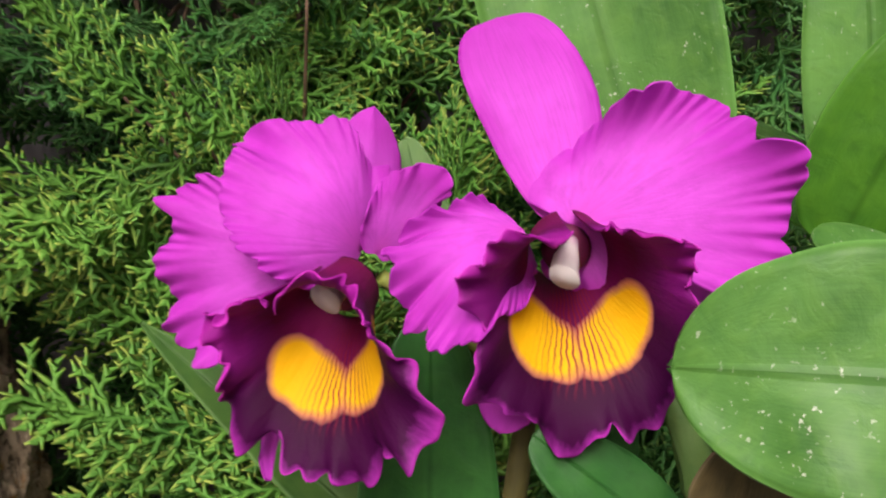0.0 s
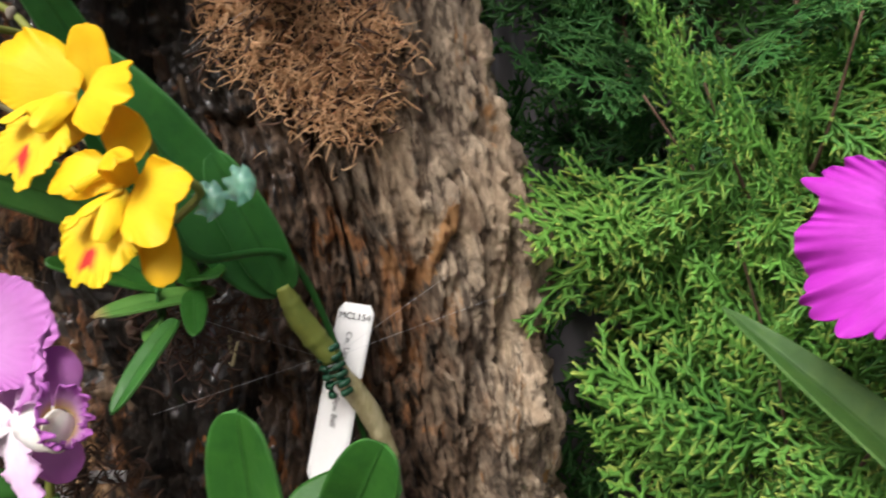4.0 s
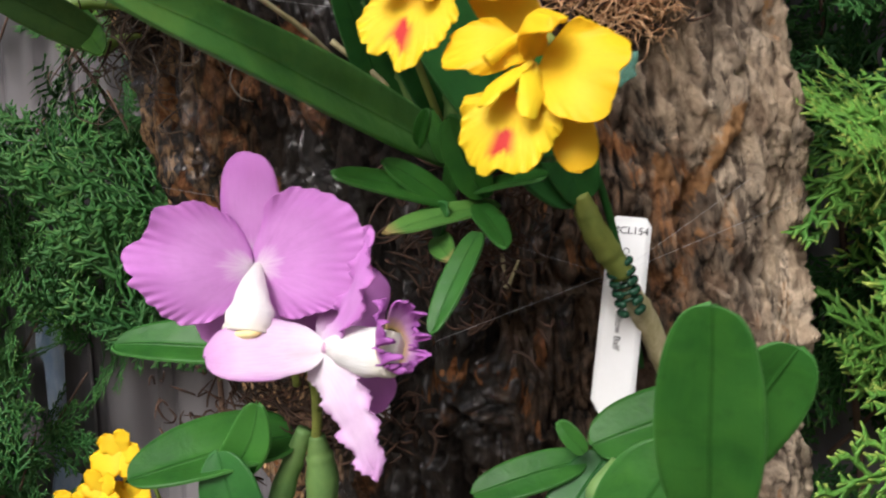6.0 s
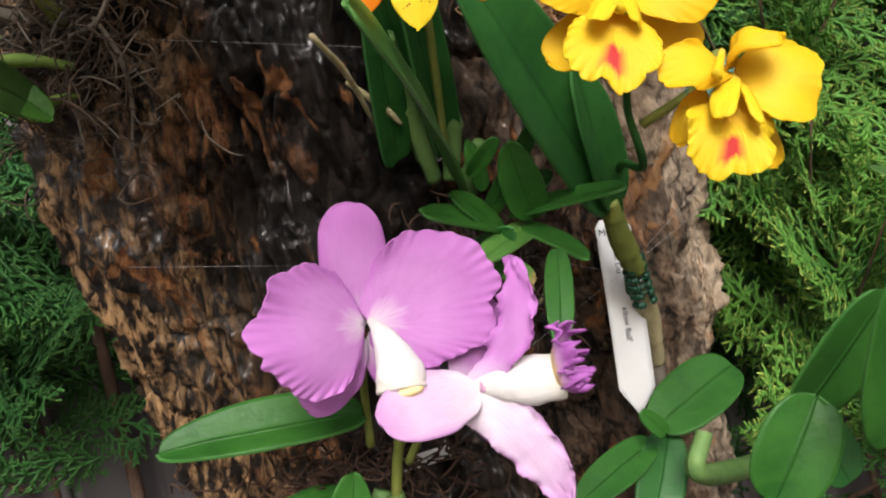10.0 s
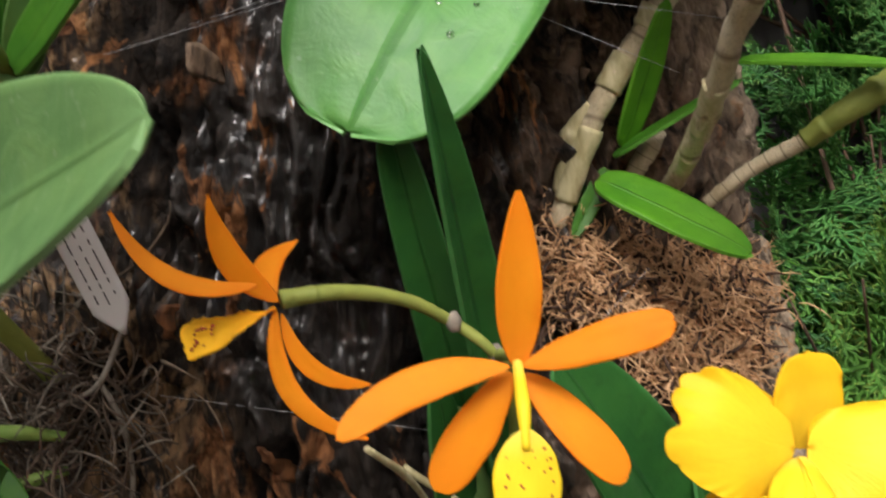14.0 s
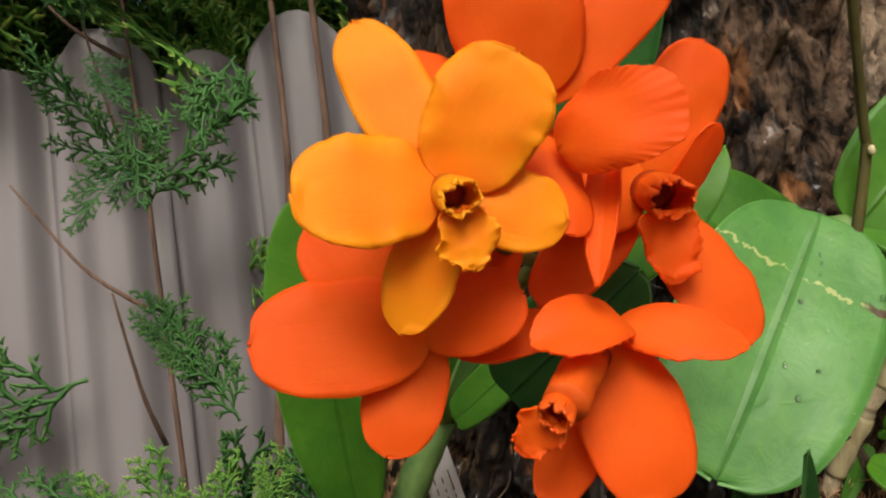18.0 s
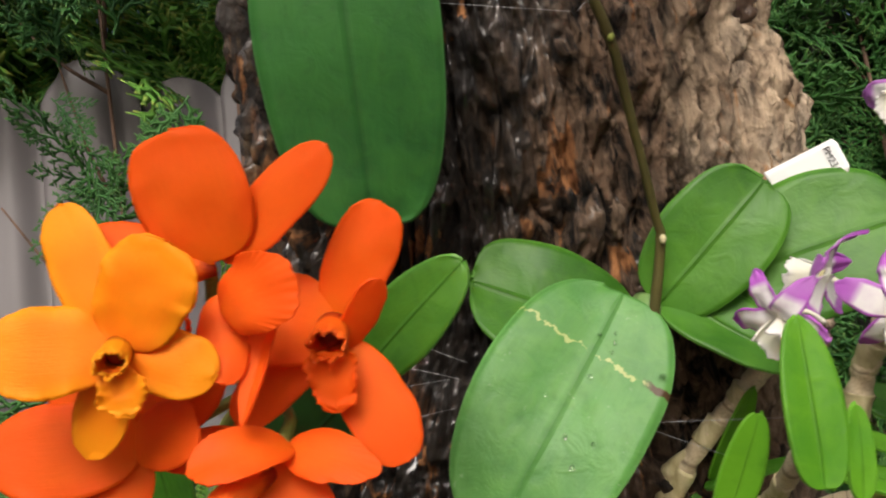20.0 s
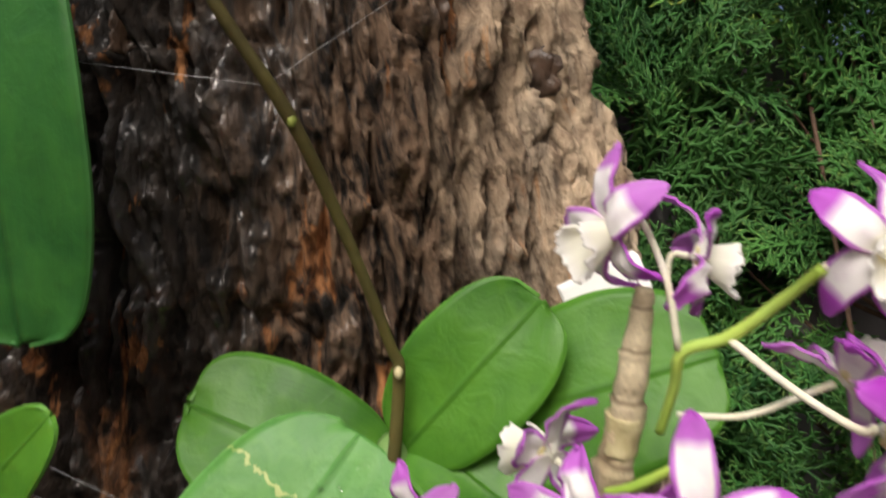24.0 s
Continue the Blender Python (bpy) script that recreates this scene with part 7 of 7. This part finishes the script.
name_tag((-0.4416, 0.3604, 1.4049), (-0.4213, 0.3743, 1.3475), 0.0111, "white plant tag among the strap leaves", (0.2, -1, 0.1))
name_tag((-0.4819, 0.3447, 1.2072), (-0.4567, 0.3415, 1.2091), 0.0066, "white plant tag under the pink flower", (0, -1, 0.3))


# ---- plant clips ----
def clip_part(at, size, mat, label):
    root = thing("plant_clip", at, label, "plant clip")
    at = np.array(at)
    for k, sg in enumerate((-1, 1)):
        c = at + np.array((sg * size * 0.30, -0.002, 0.12 * size * sg))
        n = 20
        ring = []
        for i in range(n):
            a = 2 * math.pi * i / n
            r = size * 0.34 * (1 + 0.16 * math.sin(a * 7))
            ring.append(c + np.array((r * math.cos(a) * 0.85, -0.0022 * math.sin(a * 7) - 0.001, r * math.sin(a))))
        vs = [c + (0, -0.003, 0)] + ring + [p + (0, 0.0016, 0) for p in ring] + [c + (0, 0.001, 0)]
        fs = [(0, 1 + i, 1 + (i + 1) % n) for i in range(n)] + [(1 + i, 1 + n + i, 1 + n + (i + 1) % n, 1 + (i + 1) % n) for i in range(n)] + [(2 * n + 1, 1 + n + (i + 1) % n, 1 + n + i) for i in range(n)]
        part("wing", (np.array(vs), fs, np.zeros((len(vs), 2))), mat, root)
    part("ring", tube([at + np.array((math.cos(a) * size * .16, math.sin(a) * size * .16 + .004, 0)) for a in np.linspace(0, 6.0, 12)], [.0012, .0012], 24, 6), mat, root)


def coil_clip(low, high, r, mat, label):
    """A beaded spring clip closed round a stem: a coil and two ribbed jaws."""
    low, high = np.array(low), np.array(high)
    ax = unit(high - low)
    ln = np.linalg.norm(high - low)
    a1 = unit(np.cross(ax, (0, -1, 0.2)))
    a2 = np.cross(ax, a1)
    root = thing("plant_clip", low, label, "plant clip")
    turns = [low + ax * ln * (0.15 + 0.7 * k) + 0.75 * r * (math.cos(30 * k) * a1 + math.sin(30 * k) * a2) for k in np.linspace(0, 1, 70)]
    part("coil", tube(turns, [.0009, .0010, .0009], 140, 6), mat, root)
    for sg in (-1, 1):
        side = unit(sg * a1 - 0.5 * a2 * (1 if a2[1] > 0 else -1))
        rows = []
        for i in range(6):
            for j in (-1.2, -0.4, 0.4, 1.2):
                p = low + ax * ln * i / 5 + r * 0.98 * unit(side + 0.45 * j * np.cross(ax, side))
                rows.append(drop_blob(p, r * 0.36, (1, 1, 1), 6, 0.2, i + j))
        part("jaw", join(*rows), mat, root)
    return root


coil_clip((-0.3387, 0.3560, 1.2527), (-0.3428, 0.3500, 1.2757), 0.0052, CLIP_DARK, "dark green beaded plastic clip round the orchid stem")
clip_part((-0.3366, 0.2459, 1.3467), 0.022, CLIP, "translucent green plastic butterfly clip on the stem")


# ---- moss, roots, lines, drops ----
def curls(name, spots, mat, label, n, length, r, seed, spread, category="moss"):
    """A cushion of many short curled strands, each scattered about one of the spots."""
    rg = random.Random(seed)
    sets = []
    for i in range(n):
        c, rad = spots[i % len(spots)]
        p = np.array(c) + np.array((rg.gauss(0, rad[0]), abs(rg.gauss(0, rad[1])) * -1 + 0.004, rg.gauss(0, rad[2])))
        d = unit((rg.uniform(-1, 1), rg.uniform(-0.9, 0.2), rg.uniform(-1, 0.8)))
        e = unit((rg.uniform(-1, 1), rg.uniform(-0.6, 0.4), rg.uniform(-1, 1)))
        ln = length * rg.uniform(0.5, 1.4)
        pts = [p, p + d * ln * 0.4, p + d * ln * 0.6 + e * ln * spread, p + d * ln * 0.5 + e * ln * spread * 1.9]
        sets.append(tube(pts, [r * 0.7, r, r * 0.3], 7, 5))
    ob = part(name, join(*sets), mat, None, origin=spots[0][0])
    tagged(ob, label, category, "", "stuff")
    return ob


MOSS_SPOTS = [((-0.3691, 0.3436, 1.4394), (.012, .006, .010)), ((-0.3462, 0.3495, 1.4216), (.016, .006, .014)), ((-0.3302, 0.3545, 1.4046), (.012, .006, .012)), ((-0.3832, 0.3427, 1.4533), (.008, .006, .010)), ((-0.3216, 0.3504, 1.4266), (.010, .005, .012))]
curls("moss", MOSS_SPOTS, MOSS, "tuft of dry orange-brown sphagnum moss on the trunk", 4800, 0.0075, 0.00036, 3, 0.6)
# fewer, thicker and darker strands at the same spots
curls("moss", [(p, (r[0] * 1.1, .004, r[2] * 1.1)) for p, r in MOSS_SPOTS], MOSS_DARK, "dark moss under the sphagnum tuft", 500, 0.012, 0.0009, 4, 0.5)
ROOT_SPOTS = [((-0.5803, 0.3496, 1.4412), (.018, .008, .018)), ((-0.5725, 0.3540, 1.4216), (.012, .008, .022)), ((-0.6005, 0.3580, 1.4086), (.014, .006, .014))]
curls("root_mat", ROOT_SPOTS, ROOT_BROWN, "matted brown aerial roots on the bark", 300, 0.020, 0.00045, 5, 0.35, "roots")
curls("root_mat", ROOT_SPOTS[:2], ROOT_BROWN, "grey aerial roots hanging on the bark", 40, 0.03, 0.0007, 6, 0.3, "roots")
curls("moss", [((-0.4145, 0.3505, 1.2902), (.02, .005, .018)), ((-0.5012, 0.3356, 1.2110), (.03, .005, .012))], MOSS_DARK, "dark moss round the orchid roots", 500, 0.012, 0.0007, 7, 0.5)
curls("root_mat", [((-0.5873, 0.3459, 1.4502), (.016, .006, .016)), ((-0.5763, 0.3572, 1.4229), (.014, .006, .02))], ROOT, "pale dry roots at the trunk's edge", 110, 0.022, 0.0005, 8, 0.3, "roots")

# orchid at the trunk's edge, mostly roots and stems
edge_o = thing("orchid", (-0.5880, 0.3641, 1.4480), "orchid with pale stems and green root tips at the trunk's edge", "orchid")
for pts, rr, mt, nm in (
        ([(-0.5815, 0.3495, 1.4427), (-0.5916, 0.3229, 1.4656), (-0.6021, 0.3010, 1.4930)], [.0035, .0038, .003], STEM, "stem"),
        ([(-0.5981, 0.3538, 1.4484), (-0.6232, 0.3427, 1.4543), (-0.6572, 0.3313, 1.4623)], [.005, .0065, .006], ROOT, "rhizome"),
        ([(-0.6144, 0.3426, 1.4601), (-0.6188, 0.3215, 1.4763), (-0.6325, 0.3104, 1.4899)], [.004, .005, .005], STEM, "stem"),
        ([(-0.6291, 0.3340, 1.4288), (-0.5996, 0.3399, 1.4273), (-0.5801, 0.3457, 1.4217)], [.0035, .003, .0018], ROOT_TIP, "root"),
        ([(-0.6045, 0.3462, 1.4021), (-0.5971, 0.3461, 1.4081), (-0.5814, 0.3464, 1.4099)], [.0022, .0028, .0015], ROOT_TIP, "root"),
        ([(-0.5676, 0.3449, 1.4415), (-0.5613, 0.3461, 1.4245), (-0.5611, 0.3523, 1.4034), (-0.5681, 0.3585, 1.3798)], [.0010, .0012, .001, .0006], ROOT, "root"),
        ([(-0.5533, 0.3394, 1.4576), (-0.5645, 0.3352, 1.4377), (-0.5783, 0.3351, 1.4325)], [.0009, .0011, .0008], ROOT, "root")):
    stem(edge_o, pts, rr, mt, nm)
leaf(edge_o, (-0.5972, 0.3362, 1.4055), (-0.6315, 0.2836, 1.4331), 0.0215, LEAF_OLIVE, (0, -1, 0.3))
leaf(edge_o, (-0.6185, 0.3394, 1.4266), (-0.5913, 0.3267, 1.3984), 0.0158, LEAF, (0, -0.8, 0.6))
leaf(edge_o, (-0.5596, 0.2657, 1.5247), (-0.5387, 0.2471, 1.5638), 0.0129, LEAF_OLIVE, (0.3, -1, 0.1))

# dry sticks on the bark
for pts, r in (([(-0.4803, 0.2787, 1.4014), (-0.4677, 0.3026, 1.3876), (-0.4566, 0.3362, 1.3683)], .0013), ([(-0.4659, 0.3248, 1.3881), (-0.4499, 0.3337, 1.3727), (-0.4439, 0.3384, 1.3660)], .0016), ([(-0.3966, 0.3488, 1.2830), (-0.3958, 0.3484, 1.2670), (-0.3875, 0.3403, 1.2798)], .001)):
    ob = part("dry_stick", tube(pts, [r, r * 1.1, r * 0.6], 16, 6, 0.3, seed=sow()), HUSK, None)
    tagged(ob, "thin dry brown flower stalk on the bark", "stick")

# nylon lines that tie the orchids to the trunk
for a, b in (((-0.3424, 0.3600, 1.2708), (-0.2818, 0.3628, 1.3099)), ((-0.3530, 0.3569, 1.2663), (-0.2576, 0.3900, 1.2992)), ((-0.4247, 0.3205, 1.2460), (-0.3497, 0.3527, 1.2696)), ((-0.3996, 0.3290, 1.2917), (-0.3524, 0.3541, 1.2713)),
             ((-0.5629, 0.3612, 1.4347), (-0.4537, 0.3146, 1.3992)), ((-0.5402, 0.3205, 1.5514), (-0.4795, 0.2983, 1.5550)), ((-0.5211, 0.2787, 1.5709), (-0.4752, 0.2733, 1.5552)), ((-0.5382, 0.2857, 1.5364), (-0.4791, 0.2754, 1.5433)),
             ((-0.3954, 0.2640, 1.5280), (-0.3254, 0.2844, 1.5202)), ((-0.5077, 0.2697, 1.5801), (-0.4723, 0.2672, 1.5622)), ((-0.4013, 0.2723, 1.5263), (-0.3528, 0.2806, 1.5028)), ((-0.4159, 0.2163, 1.6908), (-0.3773, 0.2500, 1.7300)),
             ((-0.3954, 0.3109, 1.4202), (-0.3627, 0.3179, 1.4409)), ((-0.5816, 0.3535, 1.3297), (-0.5055, 0.3462, 1.3122)), ((-0.4898, 0.2398, 1.7137), (-0.4182, 0.2192, 1.6920))):
    ob = part("nylon_line", tube([a, b], [.00006, .00006], 3, 5), LINE, None)
    tagged(ob, "thin clear nylon line tying orchids to the trunk", "fishing line", "nylon lines")

# water drops on leaves
def drop_on(p, r):
    ob = part("water_drop", drop_blob(p, r, (1, 0.55, rnd(1.0, 1.4)), 8), WATER, None)
    tagged(ob, "clear water drop resting on a leaf", "water drop", "water drops")


for p, r in (((-0.3913, 0.3221, 1.4163), .0011), ((-0.3883, 0.3233, 1.4036), .0011), ((-0.4002, 0.3223, 1.4109), .0012)):
    drop_on(p, r)
for p, r in (((-0.4225, 0.2270, 1.5504), .0010), ((-0.4369, 0.2293, 1.5280), .0010), ((-0.4364, 0.2305, 1.5158), .0012), ((-0.4417, 0.2276, 1.5452), .0006), ((-0.4147, 0.2253, 1.5665), .0009), ((-0.4082, 0.2252, 1.5668), .0007), ((-0.4094, 0.2672, 1.5630), .0009), ((-0.4117, 0.2681, 1.5590), .0007), ((-0.4266, 0.2749, 1.5240), .0009), ((-0.3939, 0.2677, 1.5466), .0014)):
    drop_on(settle(scarred, p, 0.0004), r)

# pale blue plastic glimpsed low behind the hedge
BLUE = plain_material("blue_plastic", (0.30, 0.46, 0.72), (0.78, 0.86, 0.95), 45, 0.25, 0.6, (1, 1, 0.3), 0.003)
u, v = np.meshgrid(np.linspace(0, 1, 9), np.linspace(0, 1, 30))
fold = vnoise(np.stack([u.ravel() * 3, v.ravel() * 5, 0 * u.ravel()], 1), 77).reshape(u.shape)
grid = np.stack([-0.9102 + 0.030 * (u - 0.5) + 0.012 * fold, 0.6550 + 0.014 * fold, 1.0000 + v * 0.2553], 2)
sheet = part("plastic_sheet", solid_sheet(grid, normals(grid), 0.0004, np.stack([u.ravel(), v.ravel()], 1)), BLUE)
tagged(sheet, "crumpled pale blue plastic sheet behind the hedge", "plastic sheet")
